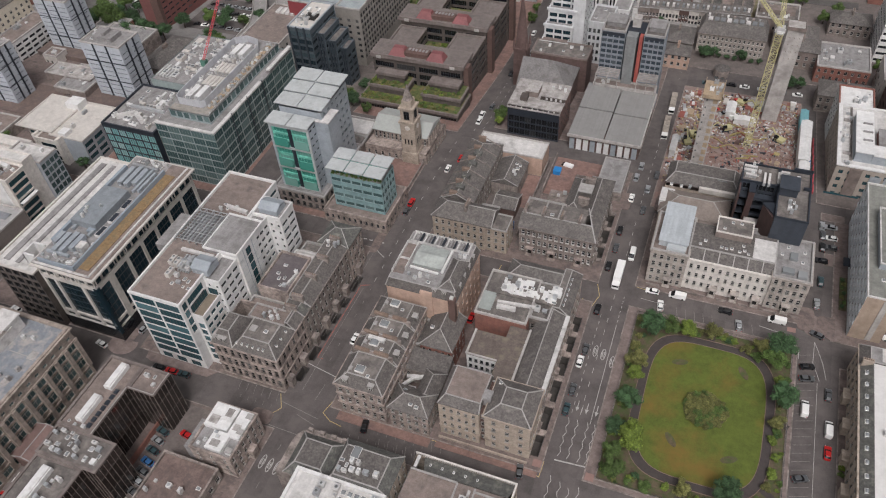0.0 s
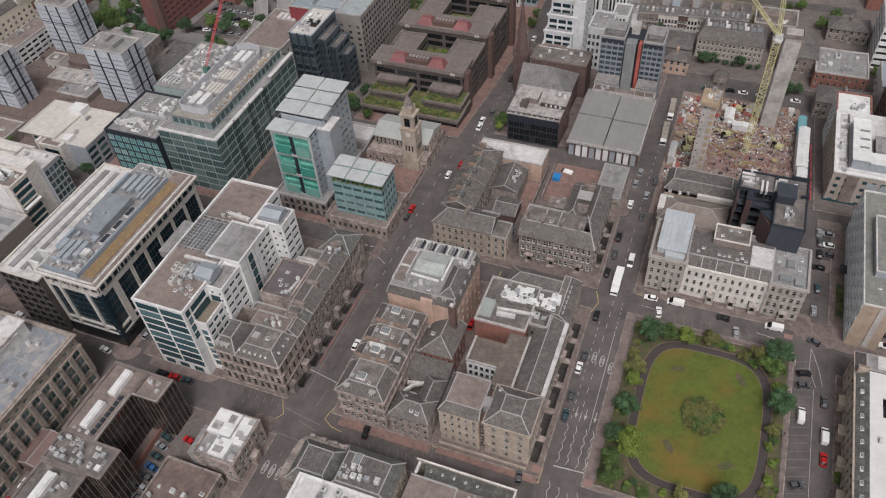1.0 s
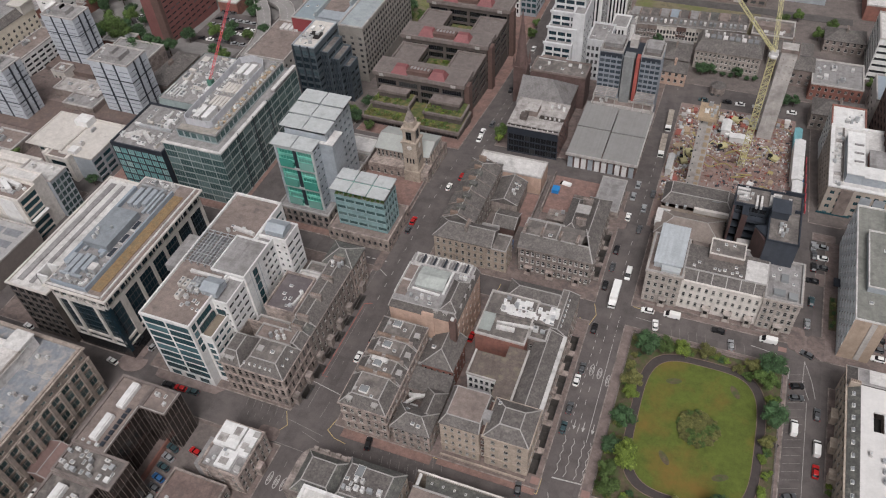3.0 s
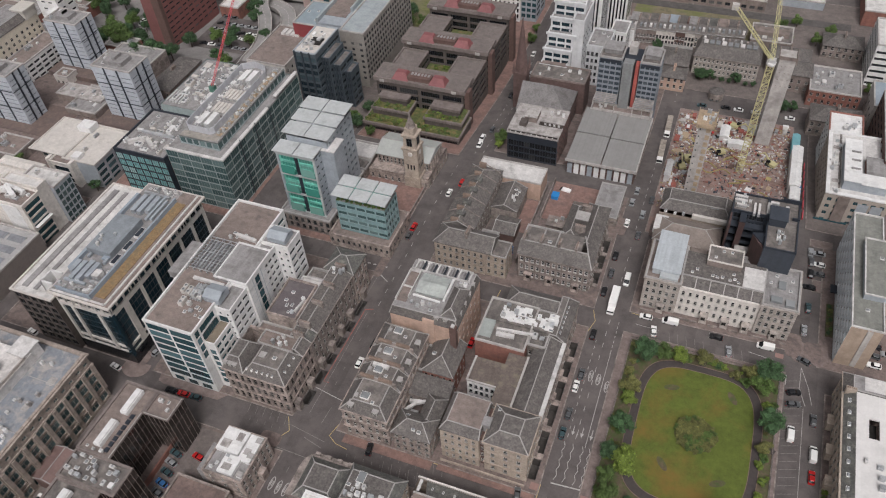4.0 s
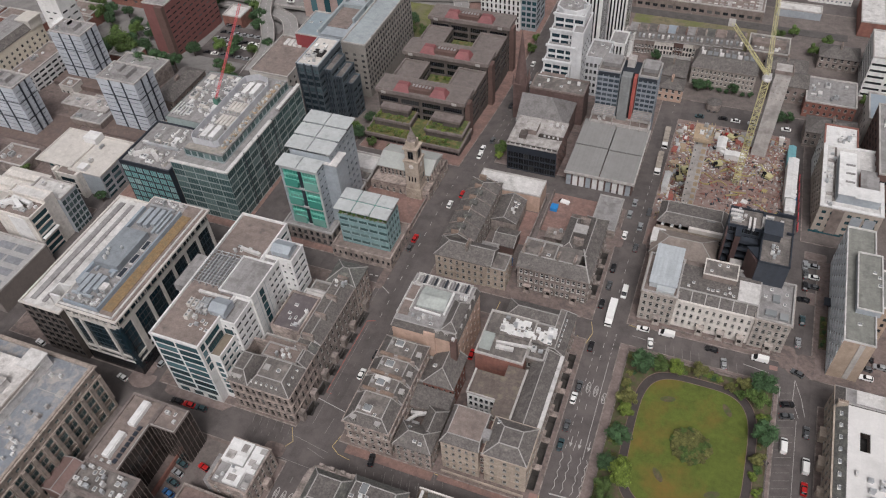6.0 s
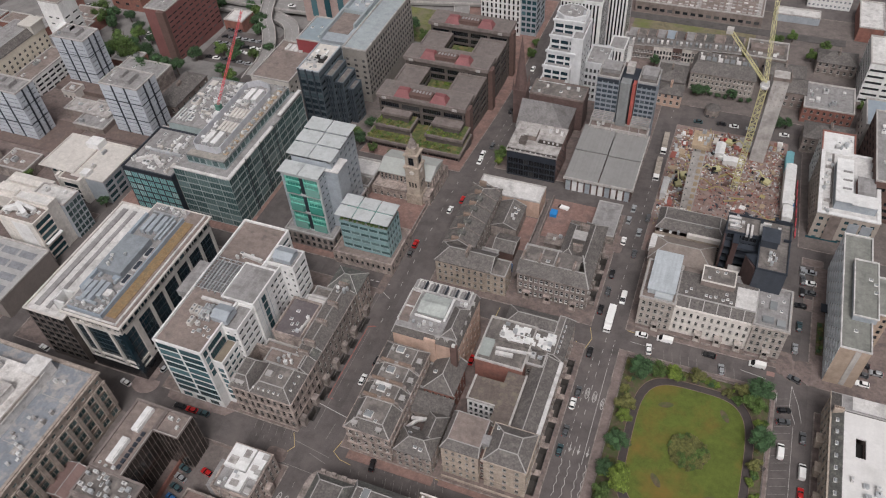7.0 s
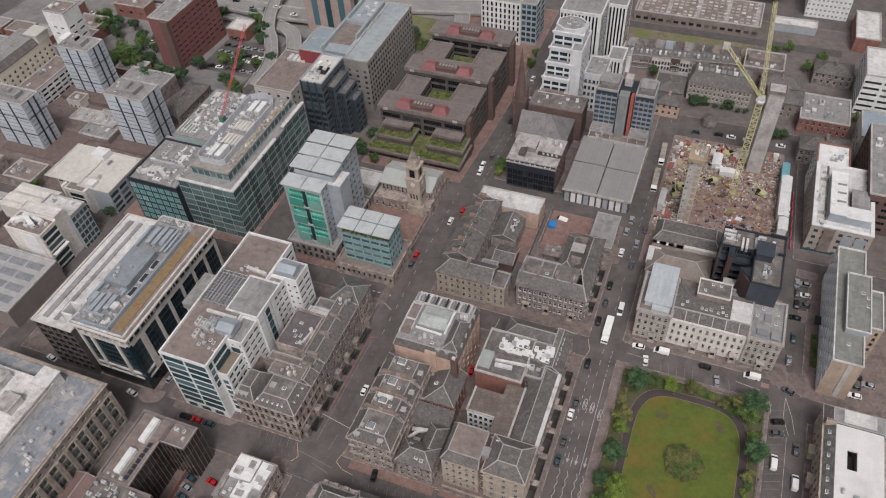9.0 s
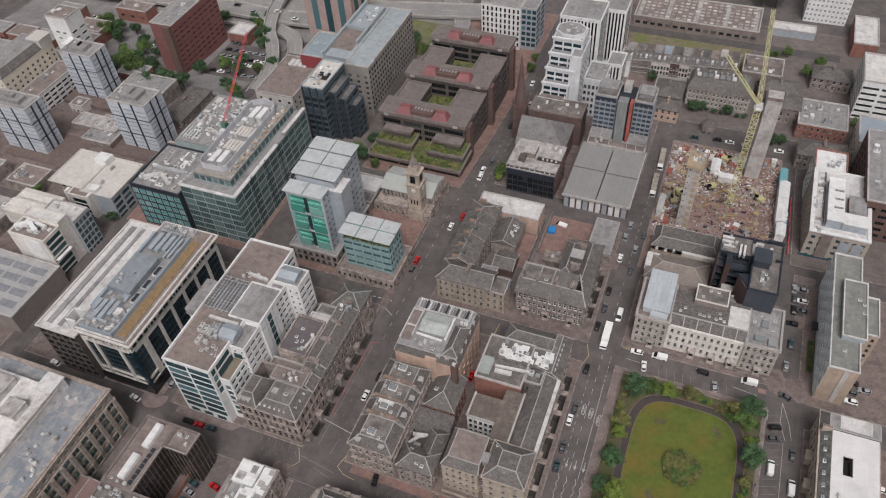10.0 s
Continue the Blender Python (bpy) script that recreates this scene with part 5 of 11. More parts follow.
part("glazed_slope", Shape().face([(-49.8, 134.6, 15.3), (-46, 134.6, 15.3), (-46, 140.6, 16.4), (-49.8, 140.6, 16.4)]).box(-49.8, -46, 134.5, 140.6, 15.0, 15.28), mat("sage_sheet", (0.27, 0.29, 0.275), 0.5, 0.2, 0.3, 2.0), b)
part("decking", Shape().box(-46, -27.5, 141.4, 148.8, 15.2, 15.8), FELT, b)
q = random.Random(4)
for k in range(36):
    x, y, lx, ly = q.uniform(-45.8, -29), q.uniform(141.6, 147), q.uniform(0.8, 3.6), q.uniform(0.6, 2.4)
    part("white_board", Shape().box(x, min(x + lx, -27.6), y, min(y + ly, 148.7), 15.8, 15.9 + 0.012 * k), WHITE, b)
for k in range(6):
    skylight(-26.4, 143.2 + 2.1 * k, 14.9, 0.8, 1.1, 0.5)
clutter(-45.4, -28, 142, 148.4, 15.8, 14, 21, 1.5, [WHITE, UNIT, METAL])
duct([(-45, 138.2, 15.6), (-33, 139.4, 15.6)], 0.4, MEMBRANE)
duct([(-44.6, 136.4, 15.6), (-39, 136.8, 15.6)], 0.6, MEMBRANE)
clutter(-34, -29.5, 136.6, 141, 15.0, 3, 23, 1.6)

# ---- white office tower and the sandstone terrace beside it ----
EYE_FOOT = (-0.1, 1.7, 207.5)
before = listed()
b = building("white_office", "white panelled office tower with teal glazing", -146.6, -118, 100.4, 157, -6.7)
r9 = rows(8, 3.9, 3.36, 2.85)
sh = Shape()
facade(sh, b, (-146.6, 100.4), (-128.6, 100.4), -6.7, 24.3, [(u, v, 8.0, h) for v, h in r9 for u in (0.7, 9.3)] + [(u, 0.2, 3.6, 2.6) for u in (1.4, 6.8, 12.2)], 0.1, 0, FRAMED, GLASS_TEAL, "strip")
facade(sh, b, (-128.6, 100.4), (-128.6, 112), -6.7, 24.3, [(1.0, v, 1.9, h) for v, h in r9[4:]] + [(3.6, v, 7.4, 2.6) for v, h in r9[-2:]], 0.12, 0, FRAMED, GLASS_TEAL, "strip")
facade(sh, b, (-128.6, 112), (-128.6, 157), -6.7, 24.3, [(38.5, v, 5.6, 1.5) for v, h in r9], 0.3, 0, FRAMED, GLASS_TEAL, "strip")
facade(sh, b, (-128.6, 157), (-146.6, 157), -6.7, 24.3)
facade(sh, b, (-146.6, 157), (-146.6, 100.4), -6.7, 24.3)
part("wall", sh, WHITE, b)
flat_roof(b, -146.6, -128.6, 100.4, 157, 24.7, FELT_BROWN, WHITE, 0.5, 0.8)
for x0, x1, y0, y1, z, n in ((-128.6, -123.2, 112.6, 122.6, 23.2, 3), (-128.6, -123.4, 133, 141.4, 23.6, 3), (-128.6, -118.4, 141.4, 149.6, 24.2, 2)):
    walls(b, x0, x1, y0, y1, -6.7, z, WHITE, e=(n, (y1 - y0) / n - 0.8, rows(9, 2.2, 3.1, 1.25), 0.2), s=(max(1, int((x1 - x0) / 2.4)), 0.85, rows(9, 2.2, 3.1, 1.15)), frame_m=FRAMED, glass_m=GLASS_NAVY, style="strip", name="bay_wall")
    flat_roof(b, x0, x1, y0, y1, z + 0.3, FELT_GREY, WHITE, 0.35, 0.5)
walls(b, -128.6, -122.4, 122.6, 133, -6.7, 24.9, WHITE, name="core_wall")
for zz in range(1, 10):
    part("panel_joint", Shape().box(-122.42, -122.36, 122.7, 132.9, -6.7 + 3.16 * zz, -6.62 + 3.16 * zz), GREYCLAD, b)
flat_roof(b, -134.5, -122.4, 122.2, 138, 25.6, FELT_GREY, WHITE, 0.4, 0.5)
part("plant_wall", Shape().box(-134.5, -128.7, 122.2, 138, 23.8, 25.2), FELT_GREY, b)
for k in range(9):
    part("window", window_mesh(2.3, 2.9, FRAMED, GLASS_TEAL, "strip"), None, b, "", Matrix.Translation((-122.28, 127.8, -6.2 + 3.4 * k)) @ Matrix.Rotation(math.pi / 2, 4, "Z"))
for yy in (125.4, 130.4):
    part("joint_rib", Shape().box(-122.4, -122.3, yy - 0.1, yy + 0.1, -6.7, 24.9), GREYCLAD, b)
walls(b, -128.5, -124.6, 103.4, 112.5, -6.7, 16.6, WHITE, e=(3, 2.2, rows(7, 2.4, 3.1, 1.5), 0.3), s=(1, 2.2, rows(7, 2.4, 3.1, 2.6)), frame_m=FRAMED, glass_m=GLASS_TEAL, style="strip", name="terrace_wall")
part("terrace_floor", Shape().box(-128.5, -124.7, 103.6, 112.5, 16.5, 16.7), mat("tan_terrace_deck", (0.20, 0.165, 0.125), 0.85, 0.3), b)
part("terrace_parapet", Shape().box(-124.9, -124.5, 103.3, 112.5, 16.6, 17.7).box(-128.5, -124.9, 103.3, 103.6, 16.6, 17.7), WHITE, b)
part("stair_head", Shape().box(-132.6, -127, 113.4, 119, 23.8, 26.2).face([(-132.8, 113.2, 26.2), (-126.8, 113.2, 26.2), (-126.8, 116.2, 27.4), (-132.8, 116.2, 27.4)]).face([(-126.8, 119.2, 26.2), (-132.8, 119.2, 26.2), (-132.8, 116.2, 27.4), (-126.8, 116.2, 27.4)]), GREYCLAD, b)
part("stair_head", Shape().box(-126.6, -120, 142.6, 148, 23.8, 26.0).face([(-126.8, 142.4, 26), (-119.8, 142.4, 26), (-119.8, 145.3, 27.2), (-126.8, 145.3, 27.2)]).face([(-119.8, 148.2, 26), (-126.8, 148.2, 26), (-126.8, 145.3, 27.2), (-119.8, 145.3, 27.2)]), GREYCLAD, b)
part("side_roof", Shape().box(-154.4, -146.7, 122.8, 137.5, 17.4, 20.4), FELT_GREY, b)
part("side_wall", Shape().box(-153.9, -146.7, 123.2, 137, -6.7, 17.3), WHITE, b)
for k in range(12):
    part("pergola_beam", Shape().bar((-146, 123.5 + 1.27 * k, 25.4), (-135.2, 123.5 + 1.27 * k, 25.4), 0.2), METAL, b)
for x in (-145.6, -143, -140.4, -137.8, -135.4):
    part("pergola_beam", Shape().bar((x, 123, 25.15), (x, 138, 25.15), 0.26), METAL, b)
    for y in (123.4, 130, 137.6):
        part("pergola_post", Shape().bar((x, y, 23.9), (x, y, 25.1), 0.2), METAL, b)
for k in range(7):
    duct([(-144.6 + 1.3 * k, 124.4, 24.3), (-144.6 + 1.3 * k, 136.8, 24.3)], 0.25 + 0.06 * (k % 3), METAL)
part("terrace_window", window_mesh(7.6, 2.6, FRAMED, GLASS_TEAL, "strip"), None, b, "", Matrix.Translation((-128.42, 107.9, 17.1)) @ Matrix.Rotation(math.pi / 2, 4, "Z"))
part("terrace_window", window_mesh(3.2, 2.6, FRAMED, GLASS_TEAL, "strip"), None, b, "", Matrix.Translation((-126.6, 112.46, 17.1)))
for x, y in ((-140.6, 115.2), (-138.6, 114.9), (-138.6, 110.6)):
    plant_unit(x, y, 23.9, 1.5, 3.2, 1.8, "fan", CREAM)
for k in range(5):
    duct([(-137.2 + 0.9 * k, 112.4, 24.3), (-137.2 + 0.9 * k, 119, 24.3)], 0.22, METAL)
duct([(-141, 120.4, 24.5), (-129.5, 120.4, 24.5)], 0.5, MEMBRANE)
clutter(-137, -129.6, 106.4, 111.6, 23.9, 7, 31, 1.4)
clutter(-141, -130, 139.5, 143, 23.9, 9, 32, 1.6)
duct([(-138, 141.6, 24.5), (-130, 140.8, 24.5)], 0.55, MEMBRANE)
clutter(-137.4, -129.6, 112.6, 119.2, 24.1, 14, 33, 1.3)
for k in range(6):
    duct([(-137.6 + 1.3 * k, 113.2, 24.9), (-137.6 + 1.3 * k, 118.6 - 0.5 * (k % 2), 24.9)], 0.22, METAL)
duct([(-138.4, 116, 25.3), (-130.2, 116.4, 25.3)], 0.3, METAL)
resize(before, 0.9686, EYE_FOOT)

before = listed()
b = building("sandstone_terrace", "sooty sandstone terrace with porches and slate mansards", -119.6, -97.4, 97.4, 152)
walls(b, -118.8, -97.4, 97.4, 114, 0, 12.6, STONE, s=(9, 1.3, rows(3, 1.2, 3.9, 2.4), 0.4), e=(6, 1.25, rows(3, 1.2, 3.9, 2.4)), frame_m=STONE_GREY)
cornice(b, -118.8, -97.4, 97.4, 114, 12.2, STONE, 0.5, 0.45)
cornice(b, -118.8, -97.4, 97.4, 114, 4.3, STONE, 0.25, 0.35, "string_course")
mansard(b, -111.6, -97.4, 97.4, 108.6, 12.7, 2.6, (2.6, 3.0, 3.4, 1.6), SLATE, FELT)
flat_roof(b, -113, -100.6, 108.7, 114, 13.4, FELT_BROWN, LEAD, 0.3, 0.4)
mansard(b, -100.4, -97.4, 108.8, 114, 12.7, 2.0, (0.2, 0.2, 2.4, 0.2), SLATE, SLATE)
cornice(b, -118.8, -97.4, 97.4, 114, 8.3, STONE, 0.25, 0.3, "string_course")
for x in (-110.6, -108.8, -107, -105.2, -103.4, -101.8):
    skylight(x, 98.6, 13.9, 0.5, 0.8)
mansard(b, -118.8, -111.8, 97.4, 108.6, 12.7, 3.0, (1.8, 3.0, 2.2, 2.4), SLATE, SLATE)
for x in (-117.9, -116.2, -114.6):
    dormer(b, x, 98.0, 12.9, 1.2, 2.4, 1.5, "s")
for y in (101, 103.6, 106.4):
    skylight(-99.0, y, 14.0, 0.9, 0.5)
skylight(-103.4, 103.6, 15.3, 1.2, 1.1)
part("roof_hatch", Shape().box(-108.4, -106.4, 102.6, 104.6, 15.2, 15.7), LEAD, b)
clutter(-112, -102, 109.4, 113.4, 13.0, 5, 43, 1.0)
walls(b, -117, -104.2, 114.2, 118, 0, 11.4, STONE_GREY)
flat_roof(b, -117, -104.2, 114.2, 118, 11.6, FELT_BROWN)
walls(b, -104.2, -97.4, 114.2, 152, 0, 12.4, STONE_GREY, e=(14, 1.1, rows(3, 1.3, 3.9, 2.2), 0.4))
cornice(b, -104.2, -97.4, 114.2, 152, 12.0, STONE_GREY, 0.5, 0.45)
mansard(b, -104.2, -97.4, 118.4, 143.6, 12.5, 2.3, (0.3, 0.5, 3.6, 0.6), SLATE, SLATE)
mansard(b, -104.2, -97.4, 114.2, 118.2, 12.5, 1.4, (0.3, 0.4, 2.6, 0.4), SLATE_GREEN, SLATE)
walls(b, -114.6, -104.3, 118.2, 133.4, 0, 15.4, STONE)
flat_roof(b, -114.6, -104.3, 118.2, 133.4, 15.8, mat("purple_grey_felt", (0.115, 0.098, 0.102), 0.9, 0.3, 0.15, 1.6, stain=(0.17, 0.15, 0.15), stain_amount=0.3), STONE, 0.4, 0.5)
clutter(-112, -105, 120, 132, 15.3, 8, 41, 1.3)
duct([(-106, 121.2, 15.8), (-105.2, 126.5, 15.8)], 0.35, MEMBRANE)
walls(b, -113.4, -104.3, 134, 143.6, 0, 11.6, STONE_GREY)
flat_roof(b, -113.4, -104.3, 134, 139, 11.9, MEMBRANE, MEMBRANE)
flat_roof(b, -112, -104.3, 139.2, 143.6, 11.9, FELT, LEAD)
walls(b, -107.6, -97.0, 143.8, 153.4, 0, 12.6, STONE, e=(4, 1.1, rows(3, 1.3, 3.9, 2.2)))
hip_roof(b, -107.6, -97.0, 143.8, 153.4, 12.7, 2.6, SLATE_GREEN)
for y in (100, 108, 116, 123, 130, 137, 147):
    part("porch", Shape().box(-97.4, -95.7, y - 1.0, y + 1.0, 0, 3.2).box(-97.4, -95.5, y - 1.2, y + 1.2, 3.2, 3.5), STONE_GREY, b)
for y in (114.1, 118.3, 127, 135, 143.6):
    chimney(b, -101, y, 14.2, 3.6, 0.9, 1.6, 5)
clutter(-104, -98.6, 139.6, 143, 14.9, 4, 42, 1.0)
resize(before, (1, 1, 1.2), (-97.4, 97.4, 0), (-0.4, 0.8, 0))

# ---- the next block: courtyard terraces ----
b = building("corner_terrace", "plain buff sandstone corner terrace with a slate roof", -78.8, -52.6, 170.4, 215)
walls(b, -78.8, -60, 170.8, 180, 0, 11.6, STONE_CLEAN, s=(8, 1.0, rows(3, 1.4, 3.5, 1.8), 0.3), w=(4, 1.0, rows(3, 1.4, 3.5, 1.8)))
hip_roof(b, -78.8, -58, 170.8, 180, 11.7, 3.6, SLATE, (1, 0))
walls(b, -60, -52.6, 171.2, 179, 0, 10.4, STONE_CLEAN, s=(3, 1.0, rows(3, 1.4, 3.3, 1.8)), e=(3, 1.0, rows(3, 1.4, 3.3, 1.8)))
flat_roof(b, -60, -52.6, 171.2, 179, 10.8, FELT, LEAD, 0.3, 0.3)
walls(b, -79.2, -67.4, 180.2, 214, 0, 11.2, STONE_GREY, e=(12, 1.0, rows(3, 1.4, 3.4, 1.8)))
hip_roof(b, -79.2, -67.4, 180.2, 214, 11.4, 3.2, SLATE, (0, 1), axis="y")
for y in (180.6, 187, 193.5, 200, 206.5, 212):
    chimney(b, -74.6, y, 13.6, 2.6, 0.8, 1.2, 4, POTS)
    part("ridge_rib", Shape().bar((-79.2, y, 11.7), (-73.3, y, 14.8), 0.25, 0.3).bar((-73.3, y, 14.8), (-67.4, y, 11.7), 0.25, 0.3), STONE_GREY, b)
for y in (184, 190, 197, 203):
    part("rooflight", Shape().box(-74.6, -71.8, y - 1.0, y + 1.0, 13.6, 15.1), SLATE_GREEN, b)
chimney(b, -67.6, 175.4, 14, 1.0, 4.2, 2.0, 6)
b = building("warehouse", "low building with a pale flat roof and tan side wall", -78.4, -52.2, 213.6, 224)
walls(b, -78.4, -52.2, 214.2, 224, -1, 7.8, TAN, n=(8, 1.4, rows(2, 2, 3.4, 1.8)), w=(3, 1.4, rows(2, 2, 3.4, 1.8)))
flat_roof(b, -78.4, -52.2, 214.2, 224, 8.1, MEMBRANE, CONCRETE, 0.4, 0.4)
b = building("rear_sheds", "jumble of slate lean-to sheds in a back court", -67, -53, 180, 213)
walls(b, -67, -57, 199, 212.6, 0, 6.2, STONE_GREY)
hip_roof(b, -67, -57, 199, 212.6, 6.3, 2.4, SLATE, (0, 0), 0.2, axis="y")
walls(b, -63, -55, 188.5, 197.5, 0, 4.2, BRICK_DARK)
hip_roof(b, -63, -55, 188.5, 197.5, 4.3, 1.8, SLATE, (0, 0), 0.2, axis="x")
walls(b, -66.4, -60, 181, 187.5, 0, 5.4, BRICK_DARK, s=(2, 1, rows(1, 2, 3, 1.6)))
flat_roof(b, -66.4, -60, 181, 187.5, 5.6, FELT_GREY)
solo("court_floor", Shape().box(-67, -52.6, 179.2, 213.4, 0.0, 0.2), YARD, "stained concrete floor of a back court", "yard")
solo("court_floor", Shape().box(-57, -51.6, 195, 213, 0.2, 0.35), REDPAVE, "tan paved strip of a back court", "yard")
for c, x, y, a in (("blue", -57.2, 184.2, 15), ("blue", -54.8, 184.6, 15)):
    park("car", c, x, y, a, 0.2)
s = Shape().box(-51.6, -51.2, 180, 222, 0, 2.6)
solo("yard_wall", s, STONE_GREY, "stone boundary wall between two yards", "wall", "yard walls")
solo("yard_wall", Shape().box(-49.4, -49.0, 204, 226, 0, 2.6), STONE_GREY, "stone boundary wall between two yards", "wall", "yard walls")
solo("lane", Shape().box(-51.2, -49.4, 176, 226, -1.5, 0.18), YARD, "narrow muddy lane between yard walls", "lane")
clutter(-62.4, -58, 199.6, 211, 8.2, 5, 51, 1.2)

b = building("georgian_terrace", "dark sooty sandstone terrace with white sash windows", -49, -23.8, 174, 205)
walls(b, -49, -23.8, 174, 186, 0, 12.0, STONE_GREY, s=(13, 1.1, rows(3, 1.3, 3.7, 2.0), 0.4), e=(4, 1.1, rows(3, 1.3, 3.7, 2.0)), frame_m=FRAME_BRIGHT)
cornice(b, -49, -23.8, 174, 186, 11.7, STONE_GREY, 0.45, 0.4)
part("roof", Shape().face([(-49.4, 173.6, 12.1), (-23.4, 173.6, 12.1), (-25.8, 178, 15), (-49.4, 178, 15)]).face([(-23.4, 173.6, 12.1), (-23.4, 186, 12.1), (-28.6, 186, 15), (-25.8, 178, 15)]), SLATE, b)
ridge_bars(b, [((-49.2, 178, 15), (-25.8, 178, 15)), ((-23.4, 173.6, 12.1), (-25.8, 178, 15)), ((-25.8, 178, 15), (-28.6, 186, 15))], 0.4)
part("roof_flat", Shape().box(-49, -28.6, 178, 186, 11.8, 14.2), FELT, b)
s = Shape()
for x in (-48.8, -42.2, -37.2):
    s.box(x - 0.2, x + 0.2, 178, 186, 14.2, 15.0)
s.box(-49, -36, 185.6, 186, 14.2, 14.9)
part("party_wall", s, LEAD, b)
skylight(-39.6, 180.2, 14.2, 1.3, 1.1)
for x in (-48.2, -42.2, -36.0, -30):
    chimney(b, x, 179.5, 14.8, 0.9, 3.4, 1.2, 5)
for x, c in ((-45.2, 0), (-37.6, 1), (-28.4, 2)):
    part("porch", Shape().box(x - 1.3, x - 0.95, 172.8, 173.15, 0, 3.2).box(x + 0.95, x + 1.3, 172.8, 173.15, 0, 3.2).box(x - 1.4, x + 1.4, 172.7, 174, 3.2, 3.6).box(x - 1.3, x + 1.3, 172.6, 174, -0.1, 0.4), STONE, b)
    part("door", Shape().box(x - 0.6, x + 0.6, 173.85, 174, 0.4, 3.0), DARK, b)
walls(b, -37.5, -24, 186.1, 206, 0, 11.2, STONE_GREY, e=(7, 1.1, rows(3, 1.3, 3.6, 1.9)), n=(4, 1, rows(3, 1.3, 3.6, 1.9)), w=(5, 1, rows(2, 2, 4, 1.9)))
hip_roof(b, -31.5, -24, 184, 206, 11.4, 3.2, SLATE, (0, 1), axis="y")
hip_roof(b, -37.5, -31.4, 186.1, 204, 11.4, 2.4, SLATE, (1, 1), 0.1, axis="y")
part("dormer_house", Shape().box(-34, -29.6, 193, 197, 12, 15.2).box(-34.2, -29.4, 192.8, 197.2, 15.2, 15.5, 1), [SLATE, LEAD], b)
for y in (190, 200.5):
    chimney(b, -31.4, y, 13.4, 3.4, 0.9, 1.8, 5)
for y in (178, 185.2, 193.4, 201.5):
    part("porch", Shape().box(-23.8, -21.4, y - 0.8, y + 0.8, -0.2, 0.5).box(-23.8, -23.0, y - 0.9, y + 0.9, 0.5, 3.0), STONE_GREY, b)
b = building("garage_annex", "low garage with a grey sheet roof", -31, -21.6, 208.6, 228)
walls(b, -31, -21.6, 208.6, 227, -1, 4.0, STONE_GREY, e=(5, 1.2, rows(1, 1.6, 3, 1.4)))
flat_roof(b, -31, -21.6, 208.6, 227, 4.3, FELT_GREY, LEAD, 0.3, 0.3)
solo("yard_floor", Shape().box(-49, -31.2, 205, 226.6, -1, 0.22), REDPAVE, "reddish paved service yard", "yard")
solo("yard_shed", Shape().box(-45.6, -36.6, 199.4, 204.2, 0, 2.8).box(-46, -36.2, 199, 204.6, 2.8, 3.05), STONE_GREY, "low stone shed at the end of a yard", "shed")
s = Shape().box(-48.3, -45.7, 216, 219, 0.22, 1.7).box(-48.4, -45.6, 215.9, 219.1, 1.7, 1.8)
solo("skip", s, mat("blue_skip_paint", (0.02, 0.20, 0.50), 0.5, 0.2), "bright blue steel skip standing in a yard", "skip")
clutter(-44, -37, 199.6, 204, 3.05, 4, 52, 1.3)
for k in range(5):
    solo("wheelie_bin", Shape().box(-44.8 + 1.3 * k, -44.0 + 1.3 * k, 205.4, 206.2, 0.22, 1.3).box(-44.85 + 1.3 * k, -43.95 + 1.3 * k, 205.35, 206.25, 1.3, 1.4), DARKCLAD, "dark wheeled bin in a service yard", "bin", "yard bins")

# ---- terrace on the square and the dark office behind ----
STONE_LIGHT = mat("pale_grey_sandstone", (0.36, 0.32, 0.29), 0.9, 0.4, 0.2, 2.2, stain=(0.19, 0.165, 0.15), stain_amount=0.35, stain_scale=0.4, bump=0.25, cell=(1.1, 1.1, 0.45), cell_amount=0.2, streak=0.25)
b = building("square_terrace", "classical terrace with pale painted middle on the square", -6, 40.8, 174.4, 190)
walls(b, -6.2, 5.2, 174.2, 192, 0, 14.6, STONE_LIGHT, s=(5, 1.1, rows(4, 0.9, 3.4, 1.9), 0.4), w=(6, 1.1, rows(4, 0.9, 3.4, 1.8)), e=None)
walls(b, 5.2, 30.0, 174.8, 190, 0, 13.2, STONE_PALE, s=(11, 0.95, rows(3, 2.2, 3.7, 1.8), 0.3))
walls(b, 30.0, 40.8, 174.2, 192, 0, 14.2, STONE_LIGHT, s=(5, 1.1, rows(4, 0.9, 3.4, 1.9), 0.4), e=(5, 1.1, rows(4, 0.9, 3.4, 1.9)))
cornice(b, -6.2, 5.2, 174.2, 192, 14.3, STONE_LIGHT, 0.4, 0.4)
cornice(b, 30.0, 40.8, 174.2, 192, 13.9, STONE_LIGHT, 0.4, 0.4)
part("cornice", Shape().box(5.2, 30, 174.4, 175.2, 12.9, 13.5), STONE_PALE, b)
flat_roof(b, -6.2, 5.2, 174.2, 192, 15.0, FELT_BROWN, LEAD)
part("sheet_roof", Shape().box(-4.4, 4.2, 177, 195, 14.2, 16.6).box(-4.7, 4.5, 176.7, 195.3, 16.6, 16.8), mat("pale_blue_roof_sheet", (0.40, 0.425, 0.445), 0.45, 0.2, 0.2, 2, cell=(0.6, 9, 9), cell_amount=0.15), b)
part("glazed_roof", Shape().box(-1.8, 4.0, 174.9, 177, 14.2, 15.8), mat("pale_blue_roof_edge", (0.42, 0.44, 0.45), 0.45, 0.15, 0.2, 2), b)
